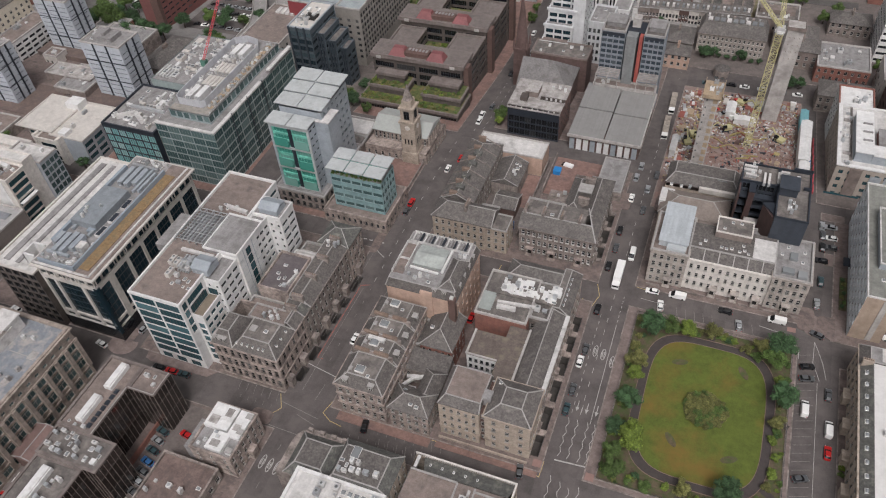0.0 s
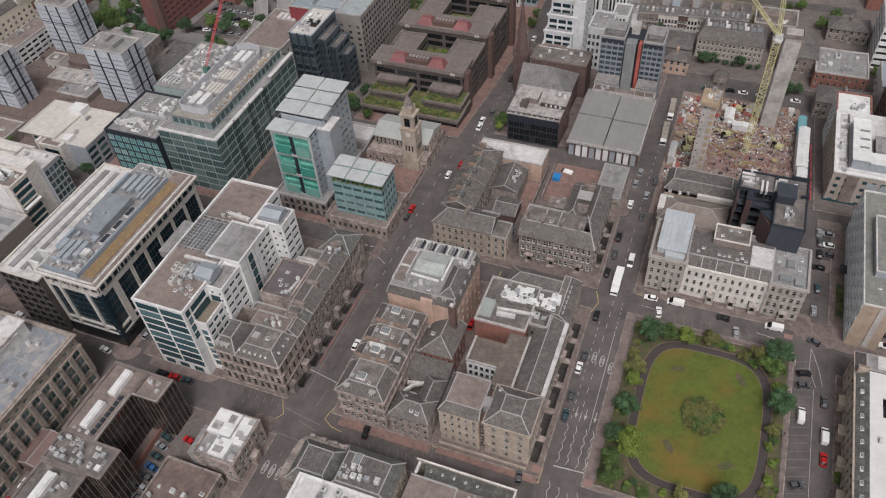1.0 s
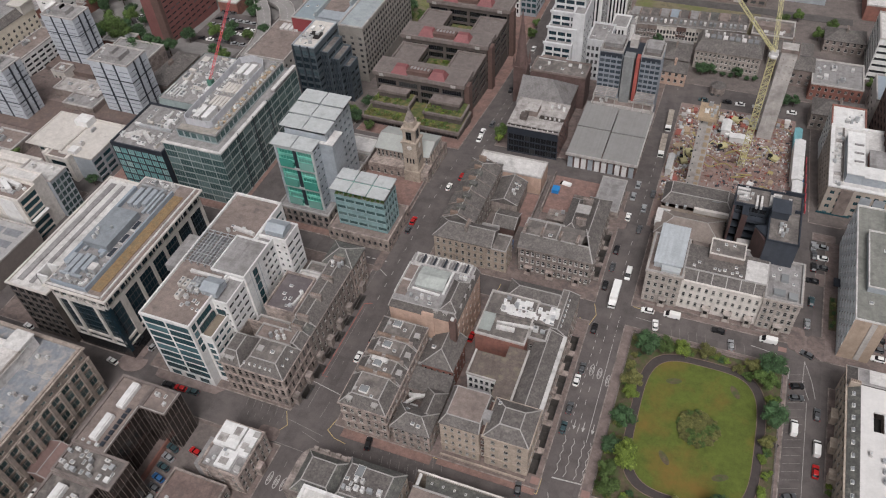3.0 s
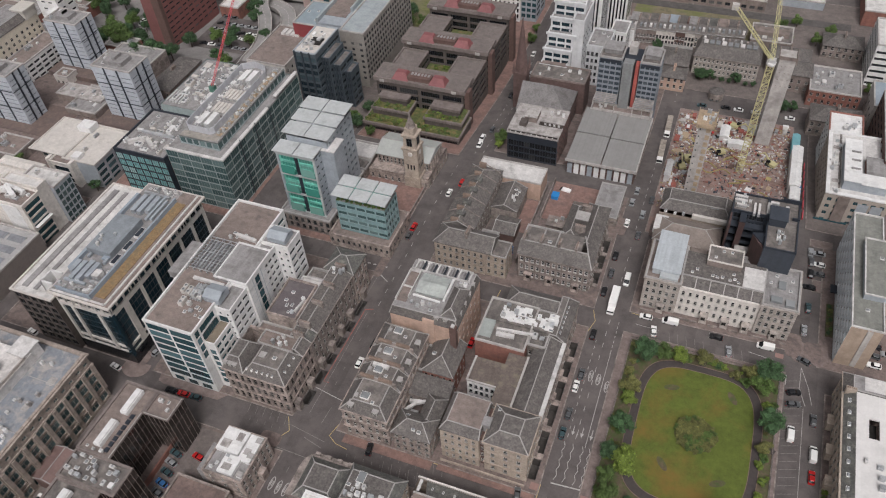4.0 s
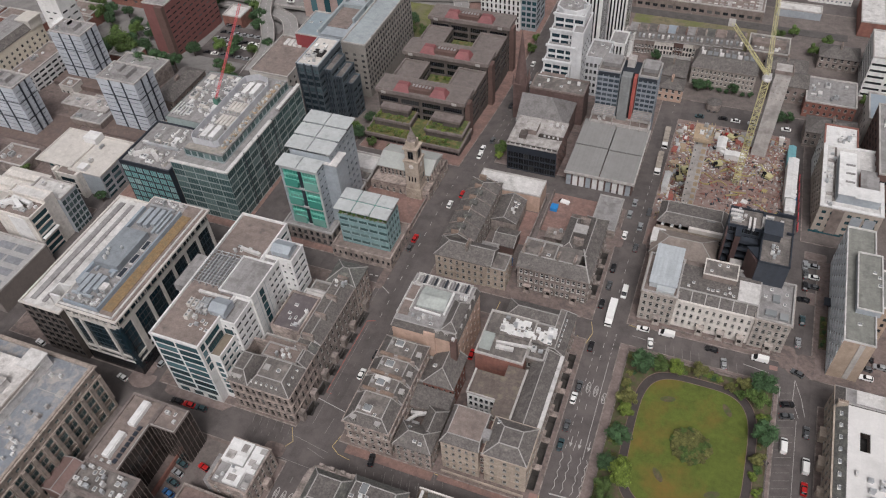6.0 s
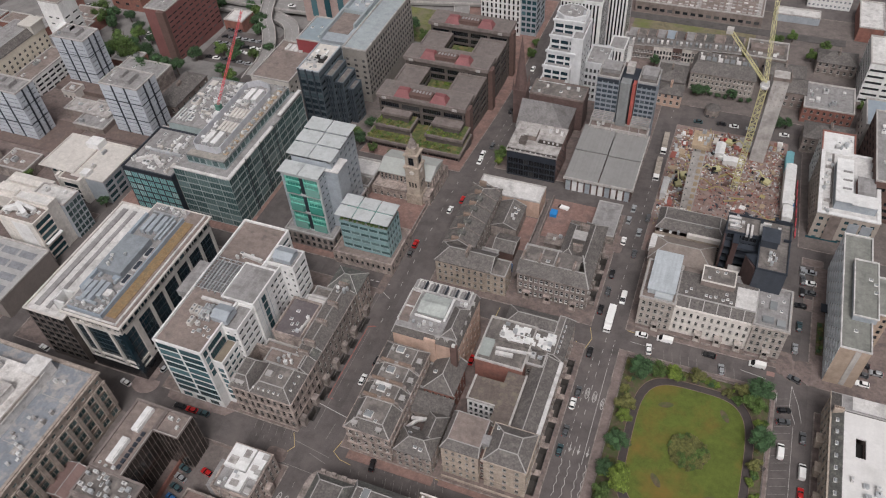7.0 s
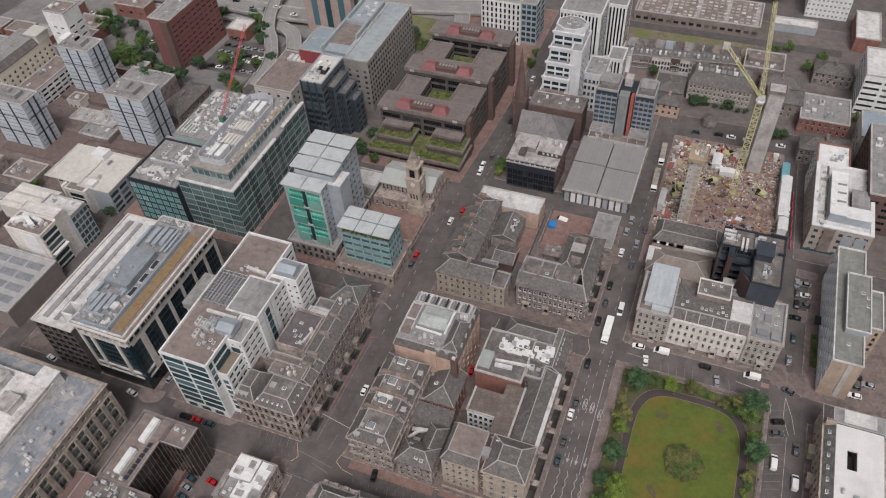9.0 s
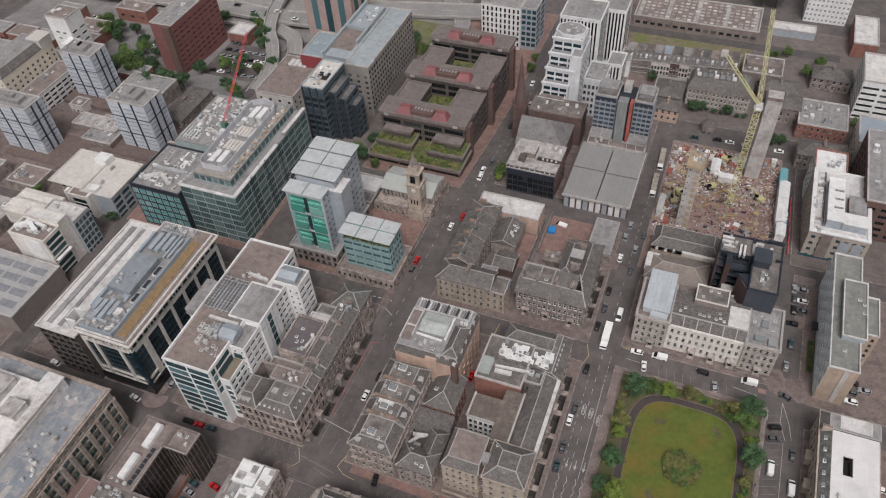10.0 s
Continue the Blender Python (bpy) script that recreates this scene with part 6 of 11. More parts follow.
part("roof", Shape().face([(5.2, 174.9, 13.4), (30, 174.9, 13.4), (30, 178.6, 15.2), (5.2, 178.6, 15.2)]).box(5.2, 30, 178.6, 190, 12.6, 15.0), SLATE, b)
part("ridge", Shape().box(5.2, 30, 178.4, 178.8, 15.1, 15.5), LEAD, b)
for x in (9.6, 14, 18.4, 22.6, 26.8):
    part("party_wall", Shape().face([(x - 0.15, 174.9, 13.7), (x + 0.15, 174.9, 13.7), (x + 0.15, 178.6, 15.5), (x - 0.15, 178.6, 15.5)]), LEAD, b)
flat_roof(b, 30.0, 40.8, 174.2, 192, 14.7, FELT_GREY, LEAD)
part("roof", Shape().box(23.5, 30, 178.9, 188, 15.0, 15.25), MEMBRANE, b)
walls(b, 11.6, 22.4, 185.2, 192.4, 12, 17.2, BROWN_CONC, name="plant_wall")
flat_roof(b, 11.6, 22.4, 185.2, 192.4, 17.5, FELT, STONE_PALE, 0.3, 0.3)
for x, y, z in ((7.8, 180.6, 15), (9.2, 182.4, 15), (14.2, 181, 15), (15.6, 180.8, 15), (17.2, 181.2, 15), (19.6, 180.6, 15), (21.0, 181.4, 15), (22.2, 180.4, 15), (32, 184.6, 14), (33.6, 188, 14), (38.4, 187, 14), (38, 182.6, 14), (20.5, 183.4, 15), (14, 187.4, 17.2), (16.2, 190.6, 17.2), (18.8, 190.8, 17.2)):
    skylight(x, y, z, 0.9, 0.9)
part("rooflight", Shape().box(32.4, 35.8, 176.4, 178.6, 14, 15.0), GLASS_SKY, b)
part("rooflight", Shape().box(36.8, 39.4, 175.6, 178.2, 14, 15.0), GLASS_SKY, b)
part("rooflight", Shape().box(34.2, 36.4, 182.6, 185.6, 14, 14.9), GLASS_SKY, b)
for x in (0.4, 14.6, 21.2, 27.6, 36.4):
    part("portico", Shape().box(x - 1.2, x + 1.2, 172.8, 174.2, 0, 0.5).box(x - 1.1, x - 0.8, 172.9, 173.2, 0.5, 3.3).box(x + 0.8, x + 1.1, 172.9, 173.2, 0.5, 3.3).box(x - 1.3, x + 1.3, 172.7, 174.8, 3.3, 3.7), STONE_LIGHT, b)
    part("door", Shape().box(x - 0.6, x + 0.6, 173.9, 174.2, 0.5, 3.2), DARK, b)
for x0, x1 in ((-5.6, -1.4), (2.2, 12.8), (16.4, 19.4), (23, 25.8), (29.4, 34.6), (38.2, 40.6)):
    part("area_wall", Shape().box(x0, x1, 172.2, 172.5, 0, 1.1), STONE_GREY, b)
part("rear_wing", Shape().box(6, 11.4, 190, 197, 0, 9.8).box(6.4, 11, 190.4, 196.6, 9.8, 9.9), [BROWN_CONC], b)
walls(b, 22.5, 29, 189, 195, 0, 12.6, STONE_LIGHT, name="rear_wall")
flat_roof(b, 22.5, 29, 189, 195, 12.9, FELT_GREY)

b = building("dark_office", "dark metal clad office with recessed balconies and plant", 15.8, 36.6, 189.6, 213.4)
NAVYCLAD = mat("blue_black_cladding", (0.040, 0.047, 0.060), 0.5, 0.25, 0.3, 2.0, cell=(1.4, 1.4, 3.4), cell_amount=0.2, streak=0.1)
WINE = mat("dark_wine_panel", (0.075, 0.045, 0.042), 0.55, 0.25, 0.3, 2.0, cell=(1.2, 1.2, 3.4), cell_amount=0.25)
walls(b, 27.0, 36.6, 189.6, 213.4, 0, 23.6, NAVYCLAD, e=(8, 1.6, rows(6, 2, 3.5, 1.9)), frame_m=FRAMED, glass_m=GLASS_BLACK, name="front_wall")
flat_roof(b, 27.0, 36.6, 189.6, 213.4, 24.1, FELT, DARKCLAD, 0.4, 0.45)
walls(b, 15.8, 26.9, 204.2, 213.4, 0, 23.6, NAVYCLAD, s=(4, 2.2, rows(7, 1.6, 3.2, 2.2), 0.6), w=(3, 2.0, rows(6, 2, 3.4, 1.9)), frame_m=FRAMED, glass_m=GLASS_BLACK, style="strip", name="rear_wall")
flat_roof(b, 15.8, 26.9, 204.2, 213.4, 24.1, FELT, DARKCLAD, 0.4, 0.45)
walls(b, 18.7, 20.5, 199.6, 204.1, 0, 23.4, WINE, w=(1, 2.2, rows(6, 2, 3.4, 1.9)), frame_m=FRAMED, glass_m=GLASS_BLACK, name="pier_wall")
part("pier_top", Shape().box(18.6, 20.6, 199.5, 204.1, 23.4, 23.75), DARKCLAD, b)
part("side_screen", Shape().box(15.6, 16.1, 198.6, 204.1, 0, 22.8), WINE, b)
part("stair_wedge", Shape().prism([(26.9, 190.0), (26.9, 197.2), (23.4, 196.2)], 0, 22.4), WINE, b)
part("wedge_top", Shape().prism([(27.0, 191.6), (27.0, 197.5), (23.1, 196.4)], 22.4, 22.9), DARKCLAD, b)
for k in range(6):
    z = 2.4 + 3.4 * k
    part("balcony", Shape().box(20.6, 26.8, 200.8, 204.1, z, z + 0.25).box(20.6, 26.8, 200.8, 200.9, z + 0.25, z + 1.15).box(16.2, 18.6, 201.2, 204.1, z, z + 0.25), NAVYCLAD, b)
part("pale_canopy", Shape().box(19.4, 24.6, 196.6, 199.4, 12.6, 13.0, 0, True), CONCRETE, b)
part("stair_head", Shape().box(27.3, 32.6, 200.4, 206.6, 23.7, 26.6).box(27.0, 32.9, 200.1, 206.9, 26.6, 26.9), NAVYCLAD, b)
part("raised_coping", Shape().box(34.4, 36.7, 204.6, 205.1, 23.8, 24.9).box(31.0, 36.7, 212.9, 213.5, 23.8, 25.2), DARKCLAD, b)
for x, y, lx, ly in ((18.0, 210.8, 4.0, 1.1), (18.0, 208.8, 4.0, 1.1), (18.4, 206.6, 3.2, 1.0), (22.6, 206.0, 0.7, 5.4), (24.0, 206.0, 0.7, 5.4), (27.0, 207.6, 1.2, 5.0), (28.6, 208.4, 3.4, 1.0), (28.6, 210.6, 2.6, 0.8), (32.6, 207.6, 1.0, 4.6)):
    plant_unit(x, y, 23.66, lx, ly, 1.3, "louvre", MEMBRANE)
clutter(30.0, 33.0, 192, 199, 23.66, 6, 63, 1.2)
clutter(17, 22, 205, 212, 23.66, 5, 61, 1.2)

b = building("mission_hall", "old stone hall with a broad brown slate hip roof", -7.2, 15, 197, 210)
walls(b, -7.2, 14.8, 197.4, 209.6, 0, 9.4, STONE_CLEAN, s=(5, 1.2, rows(2, 1.6, 4, 2.2)), w=(4, 1.2, rows(2, 1.6, 4, 2.2)))
hip_roof(b, -7.2, 14.8, 197.4, 209.6, 9.6, 3.4, mat("brown_slate", (0.20, 0.165, 0.145), 0.8, 0.35, 0.2, 2.5, stain=(0.28, 0.24, 0.21), stain_amount=0.3), (1, 1))
part("side_roof", Shape().box(-8, -3.6, 202, 209, 8, 10.6), MEMBRANE, b)
b = building("old_hall", "long buff stone hall with a dark roof", -7.4, 17, 212, 226)
walls(b, -7.4, 17, 212.6, 225.4, -1, 8.6, STONE_CLEAN, s=(9, 1.2, rows(2, 1.8, 3.8, 2.0)), w=(4, 1.2, rows(2, 1.8, 3.8, 2.0)))
mansard(b, -7.4, 17, 214.6, 225.4, 8.7, 3.2, (2.6, 2.6, 2.6, 2.6), SLATE, SLATE)
part("parapet", Shape().box(4, 17, 212.2, 213.4, 8.4, 10.2), CREAM, b)
part("rooflight", Shape().box(9.5, 12.5, 216.6, 218.4, 9.6, 11.6), GLASS_SKY, b)
clutter(-6.4, 2, 212.8, 214.4, 8.7, 4, 64, 1.2)

# paved build-outs where the square meets the side street
for cx, cy, rx, ry in ((45.0, 171.2, 2.6, 4.2), (50.8, 171.2, 2.7, 4.2)):
    tagged(new("forecourt", Shape().prism(rounded(cx, cy, rx, ry, 0.8, 20), -0.2, 0.15).mesh("forecourt", PINKPAVE)), "rounded pinkish paved build-out at a street corner", "pavement", kind="structure")
# rounded build-outs at the side street beside the white office
s = Shape()
s.prism([(-161, 98.2), (-161, 94.6)] + [(-156.4 + 5.0 * math.sin(a), 97.0 - 4.2 * math.cos(a)) for a in (k * math.pi / 12 - 0.6 for k in range(11))], -0.2, 0.12)
tagged(new("forecourt", s.mesh("forecourt", PINKPAVE)), "rounded pinkish paved build-out at a street corner", "pavement", kind="structure")
tagged(new("forecourt", Shape().prism([(-146.6, 97.2), (-146.0, 94.8), (-143.6, 94.2), (-123.6, 94.6), (-121.2, 97.2)], -0.2, 0.12).mesh("forecourt", PINKPAVE)), "pinkish paved apron before the white office", "pavement", kind="structure")
# forecourts paved in reddish blocks before the row
for a in ((-79.6, -51.2, 94.4, 97.2), (-49.6, -20.6, 95.4, 97.2)):
    tagged(new("forecourt", Shape().box(*a, -0.2, 0.10).mesh("forecourt", REDPAVE)), "worn reddish block paving before the terrace", "pavement", kind="structure")

# ---- the large offices beyond ----
BROWN_DARK = mat("dark_brown_cladding", (0.095, 0.078, 0.070), 0.9, 0.4, 0.15, 2.0, stain=(0.055, 0.046, 0.042), stain_amount=0.35, streak=0.25)
PLANT_ROOF = mat("blue_grey_plant_roof", (0.215, 0.235, 0.255), 0.7, 0.3, 0.15, 2.0, stain=(0.15, 0.16, 0.17), stain_amount=0.3, cell=(1.4, 8, 9), cell_amount=0.12)
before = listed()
b = building("framed_office", "office with cream stone frame, dark teal glass and sedum roof", -187, -162, 101.7, 157, -9.6)
for p, q, n, first in (((-185.6, 102.8), (-163.6, 102.8), 3, "s"), ((-163.6, 102.8), (-163.6, 156.2), 7, "e")):
    sh = Shape()
    length = abs(q[0] - p[0]) + abs(q[1] - p[1])
    spans = [(1.0, 3.6), (5.7, 9.6), (16.5, 4.9)] if first == "s" else [(0.6 + 7.55 * k, 6.35 if k else 5.2) for k in range(n)]
    ops = [(u, v, wd, h) for u, wd in spans for v, h in ((5.8, 2.2), (8.9, 15.6))]
    ops += [(u, 26.3, length / (n * 2) - 0.35, 3.6) for u in bays(length, n * 2, length / (n * 2) - 0.35)]
    facade(sh, b, p, q, -9.6, 20.8, ops, 0.55, 0, FRAMED, GLASS_NAVY, "curtain")
    part("stone_frame", sh, CREAM, b)
sh = Shape()
facade(sh, b, (-163.6, 156.2), (-185.6, 156.2), -9.6, 20.8)
facade(sh, b, (-185.6, 156.2), (-185.6, 102.8), -9.6, 20.8)
part("wall", sh, CREAM, b)
# dark band on the face stands in for a recessed ground floor's shade
part("base_band", Shape().box(-185.7, -163.4, 102.6, 102.8, -9.6, -4.2).box(-163.6, -163.4, 102.8, 156.2, -9.6, -4.2), GLASS_BLACK, b)
part("corner_glass", Shape().box(-164.7, -163.3, 102.5, 103.9, -6.0, 16.2), GLASS_NAVY, b)
for k in range(18):
    part("eave_strut", Shape().box(-163.5, -163.2, 103.5 + 3.0 * k, 103.8 + 3.0 * k, 16.9, 20.8), CREAM, b)
for k in range(7):
    part("eave_strut", Shape().box(-184.8 + 3.1 * k, -184.5 + 3.1 * k, 102.4, 102.7, 16.9, 20.8), CREAM, b)
part("eave", Shape().box(-186.6, -162, 101.6, 157.2, 20.8, 21.4, 0, True), CREAM, b)
part("roof", Shape().box(-186, -170.6, 102.4, 156.4, 21.4, 21.6), FELT_GREY, b)
part("roof", Shape().box(-170.6, -162.8, 102.4, 156.4, 21.4, 21.6), FELT_BROWN, b)
part("roof_edge", Shape().box(-164.4, -163.8, 102.6, 156.2, 21.6, 22.0).box(-186, -164, 102.6, 103.2, 21.6, 22.0), MEMBRANE, b)
solo("sedum_bed", Shape().box(-169.6, -165.8, 105, 151, 21.6, 21.85), SEDUM, "ochre and green sedum planting strip on a roof", "green roof")
part("plant_screen", Shape().box(-170.6, -170.0, 103.8, 151.5, 21.6, 23.3).box(-184, -170, 103.6, 104.0, 21.6, 23.3), SCREEN, b)
part("plant_room", Shape().box(-184.5, -174.6, 120.5, 138, 21.6, 24.2), PLANT_ROOF, b)
part("plant_deck", Shape().box(-185.8, -184.7, 112, 150, 21.6, 23.0), SCREEN, b)
part("light_well", Shape().box(-177.6, -175, 119, 122.5, 21.6, 22.6), SCREEN, b)
for k in range(3):
    part("rooflight", Shape().box(-173.6, -171.6, 118 + 6.6 * k, 122.6 + 6.6 * k, 21.6, 22.6).box(-173.4, -171.8, 118.3 + 6.6 * k, 122.3 + 6.6 * k, 22.6, 22.65, 1), [MEMBRANE, DARKCLAD], b)
for x, y, l in ((-181.2, 112.0, 8.0), (-178.8, 112.6, 8.6), (-176.4, 113.4, 6.4), (-181.4, 145.6, 8.4), (-178.8, 146.0, 9.4), (-176.2, 146.4, 7.8), (-183.4, 113.4, 5.0)):
    plant_unit(x, y, 21.6, 1.7, l, 1.9, "louvre", GREYCLAD)
for x, y0, y1 in ((-174.6, 139.5, 152), (-172.9, 140, 150), (-182.6, 118.4, 120.2), (-175.4, 117.4, 119.6)):
    duct([(x, y0, 22.3), (x, y1, 22.3)], 0.45, GREYCLAD)
duct([(-184, 108, 22.2), (-175.6, 108, 22.2)], 0.45, GREYCLAD)
duct([(-183.8, 151.8, 22.2), (-173, 151.8, 22.2)], 0.5, METAL)
plant_unit(-173.8, 112.5, 21.6, 2.6, 3.0, 2.0, "louvre", MEMBRANE)
clutter(-185.4, -172.6, 104.4, 107.2, 21.6, 9, 71, 1.6)
clutter(-174.8, -171.2, 105, 116, 21.6, 9, 73, 1.5)
clutter(-184, -171.2, 152.6, 155.8, 21.6, 9, 72, 1.8)
clutter(-184, -175.2, 122, 137, 24.2, 4, 74, 0.9)
part("parapet_frame", Shape().box(-191.5, -186.8, 104.5, 105.2, 17, 22).box(-191.5, -191, 104.5, 110, 17, 22).box(-191.5, -186.8, 109.4, 110, 17, 22), WHITE, b)
walls(b, -204, -187, 101.5, 157, -9.6, 16.6, BROWN_DARK, s=(5, 2.6, rows(7, 1.6, 3.5, 2.6)), frame_m=FRAMED, glass_m=GLASS_BLACK, style="strip", name="west_wall")
flat_roof(b, -204.4, -187, 101.2, 157, 17.0, MEMBRANE, CREAM, 0.6, 0.5)
part("roof_strip", Shape().box(-201.6, -199.4, 104, 154, 16.5, 16.9).box(-196.8, -195.2, 104, 154, 16.5, 16.8), FELT_GREY, b)
for k in range(7):
    part("louvre_bay", Shape().box(-190.4, -188, 121 + 4.6 * k, 124.6 + 4.6 * k, 16.5, 17.4), BRICK_RED if k % 2 else DARKCLAD, b)
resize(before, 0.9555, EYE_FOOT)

BRIGHT = [WHITE, WHITE, MEMBRANE, UNIT, CREAM]
b = building("glass_office", "large grey-green glass office still under construction", -188, -162, 172, 230)
fl = rows(8, 0.35, 3.2, 2.8)
MULLION = mat("grey_green_mullion", (0.16, 0.185, 0.18), 0.4, 0.15, bump=0)
sh = Shape()
facade(sh, b, (-188, 172), (-162.3, 172), 0, 26, [(u, v, 5.0, h) for v, h in fl for u in bays(25.7, 5, 5.0)], 0.12, 0, MULLION, GLASS_GREY, "strip")
facade(sh, b, (-162.3, 172), (-162.3, 230), -2, 26, [(u, v + 2, 5.05, h) for v, h in fl for u in bays(58, 11, 5.05)], 0.12, 0, MULLION, GLASS_GREY, "strip")
facade(sh, b, (-162.3, 230), (-207, 230), -2, 26)
facade(sh, b, (-207, 230), (-207, 196), -2, 26)
facade(sh, b, (-207, 196), (-188, 196), -2, 26)
part("wall", sh, mat("grey_green_spandrel", (0.25, 0.295, 0.29), 0.4, 0.25, streak=0.2), b)
part("roof", Shape().box(-187.6, -162.6, 172.4, 229.6, 25.4, 25.9).box(-206.6, -187.6, 196.4, 229.6, 25.4, 25.9), FELT_GREY, b)
part("coping", Shape().box(-163.6, -162.1, 172, 206, 25.9, 26.5).box(-188, -163.6, 171.8, 173, 25.9, 26.4).box(-163.4, -161.9, 212, 230, 27.4, 28), MEMBRANE, b)
for yy in (184, 195, 206):
    part("expressed_joint", Shape().box(-162.3, -162.0, yy - 0.12, yy + 0.12, -1, 27), DARKCLAD, b)
sh = Shape()
facade(sh, b, (-184, 177), (-166.6, 177), 25.9, 29.6, [(u, 0.5, 2.4, 2.6) for u in bays(17.4, 6, 2.4)], 0.1, 0, GREYCLAD, GLASS_GREY, "bare")
facade(sh, b, (-166.6, 177), (-166.6, 228), 25.9, 29.6, [(u, 0.5, 2.6, 2.6) for u in bays(51, 17, 2.6)], 0.1, 0, GREYCLAD, GLASS_GREY, "bare")
facade(sh, b, (-166.6, 228), (-184, 228), 25.9, 29.6)
facade(sh, b, (-184, 228), (-184, 177), 25.9, 29.6)
part("attic_wall", sh, mat("attic_spandrel", (0.25, 0.29, 0.29), 0.4, 0.15), b)
part("attic_roof", Shape().box(-184, -166.6, 177, 228, 29.2, 29.5), FELT_GREY, b)
SCREEN_LILAC = mat("pale_lilac_screen", (0.45, 0.45, 0.475), 0.6, 0.2, 0.2, 2.0, cell=(1.5, 1.5, 9), cell_amount=0.12)
ring = [(-182.6 + 1.0, 181), (-172.4, 181), (-171.0, 182.4), (-171.0, 220.5), (-173.5, 224.6), (-179.0, 225.8), (-183.4, 223), (-183.4, 184.5), (-182.9, 182.2)]
for (ax, ay), (bx, by) in zip(ring, ring[1:] + ring[:1]):
    part("plant_screen", Shape().bar((ax, ay, 30.9), (bx, by, 30.9), 0.3, 2.8), SCREEN_LILAC, b)
solo("roof_boarding", Shape().box(-170.6, -167.0, 178, 227, 29.5, 29.7).box(-183.6, -170.6, 177.3, 180.4, 29.5, 29.7), mat("dusty_roof_boarding", (0.30, 0.275, 0.245), 0.9, 0.45, 0.2, 2.0, stain=(0.19, 0.18, 0.17), stain_amount=0.5, stain_scale=0.5), "pale timber boarding along the edge of an unfinished roof", "boarding")
for x, y in ((-178.6, 186.8), (-175.2, 187.2), (-178.0, 216.4), (-174.6, 216.8)):
    plant_unit(x, y, 29.5, 2.3, 7.4, 2.6, "louvre", WHITE)
for x, y in ((-175.4, 195.5), (-175.6, 204.5)):
    for k in range(5):
        plant_unit(x - 3.2 + 1.6 * k, y, 29.5, 1.3, 6.2, 1.7, "louvre", CREAM)
clutter(-183, -180.4, 183, 222, 29.5, 16, 81, 2.2, BRIGHT)
clutter(-179.6, -172, 209, 212.4, 29.5, 6, 86, 2.0, BRIGHT)
clutter(-180, -173, 220.6, 224, 29.5, 6, 82, 1.8, BRIGHT)
clutter(-205, -188, 198, 228, 25.9, 44, 83, 3.4, BRIGHT)
for k in range(5):
    duct([(-205.4 + 1.5 * k, 198, 26.4), (-205.4 + 1.5 * k, 206, 26.4)], 0.35, UNIT)
clutter(-170.2, -167.4, 180, 226, 29.7, 26, 84, 1.0, [WHITE, UNIT, TIMBER, METAL, METAL])
for k in range(20):
    part("edge_rail", Shape().bar((-166.5, 178 + 2.5 * k, 29.6), (-166.5, 178 + 2.5 * k, 30.8), 0.08), METAL, b)
part("edge_rail", Shape().bar((-166.5, 177.4, 30.7), (-166.5, 227.6, 30.7), 0.08).bar((-166.5, 177.4, 30.2), (-166.5, 227.6, 30.2), 0.06), METAL, b)
for k in range(12):
    solo("timber_stack", Shape().box(-169.4, -167.6, 181 + 3.8 * k, 182.4 + 3.8 * k, 29.7, 30.1 + 0.1 * (k % 3)), TIMBER, "stack of pale timber boards on an unfinished roof", "timber stack", "timber stacks")
b = building("bay_office", "pale green glass office wing with black frames", -212, -188, 169.5, 196)
sh = Shape()
facade(sh, b, (-212, 169.6), (-188.2, 169.6), 0, 22, [(u, v, 3.1, h) for v, h in rows(6, 0.6, 3.4, 3.0) for u in bays(23.8, 7, 3.1)], 0.12, 0, FRAMED, GLASS_PALE, "strip")
facade(sh, b, (-188.2, 169.6), (-188.2, 172), 0, 22)
facade(sh, b, (-188.2, 196), (-212, 196), 0, 22)
facade(sh, b, (-212, 196), (-212, 169.6), 0, 22)
part("wall", sh, DARKCLAD, b)
flat_roof(b, -212, -188.2, 169.6, 196, 22.6, FELT_GREY, DARKCLAD, 0.5, 0.6)
clutter(-210.6, -189.4, 171, 195, 21.9, 26, 85, 3.4, BRIGHT)
duct([(-208, 174, 23), (-202, 178, 23), (-196, 174, 23)], 0.8, MEMBRANE)
duct([(-207, 182, 22.6), (-192, 182, 22.6)], 0.5, METAL)

solo("service_lane", Shape().box(-160.6, -143.2, 169, 206, -0.4, 0.17), ASPHALT, "dark asphalt service lane between two offices", "lane")
# green-glazed tower with plate roofs
PLATE = mat("pale_grey_roof_plate", (0.43, 0.445, 0.445), 0.6, 0.2, 0.2, 2.0, stain=(0.30, 0.31, 0.305), stain_amount=0.3, stain_scale=0.3)
b = building("green_tower", "slim tower of green glass and grey cladding with plate roofs", -140, -120.6, 172, 201)
walls(b, -142, -121, 171.4, 202, 0, 7.2, STONE_GREY, s=(8, 1.4, rows(2, 1.2, 3.2, 1.8)), e=(8, 1.4, rows(2, 1.2, 3.2, 1.8)), frame_m=FRAMED, name="podium_wall")
flat_roof(b, -142, -121, 171.4, 202, 7.6, FELT_GREY)
MINT = mat("mint_spandrel", (0.14, 0.42, 0.34), 0.5, 0.3, 0.3, 2.0, cell=(1.2, 1.2, 1.05), cell_amount=0.5)
sh = Shape()
ops = [(u, 0.6 + 9.1 * tier + 2.75 * k, 5.7, 1.9) for tier in range(3) for k in range(3) for u in (1.0, 8.3)]
facade(sh, b, (-138.8, 174.4), (-123.8, 174.4), 7, 34.4, ops, 0.35, 0, MINT, GLASS_GREEN, "strip")
part("front_wall", sh, MINT, b)
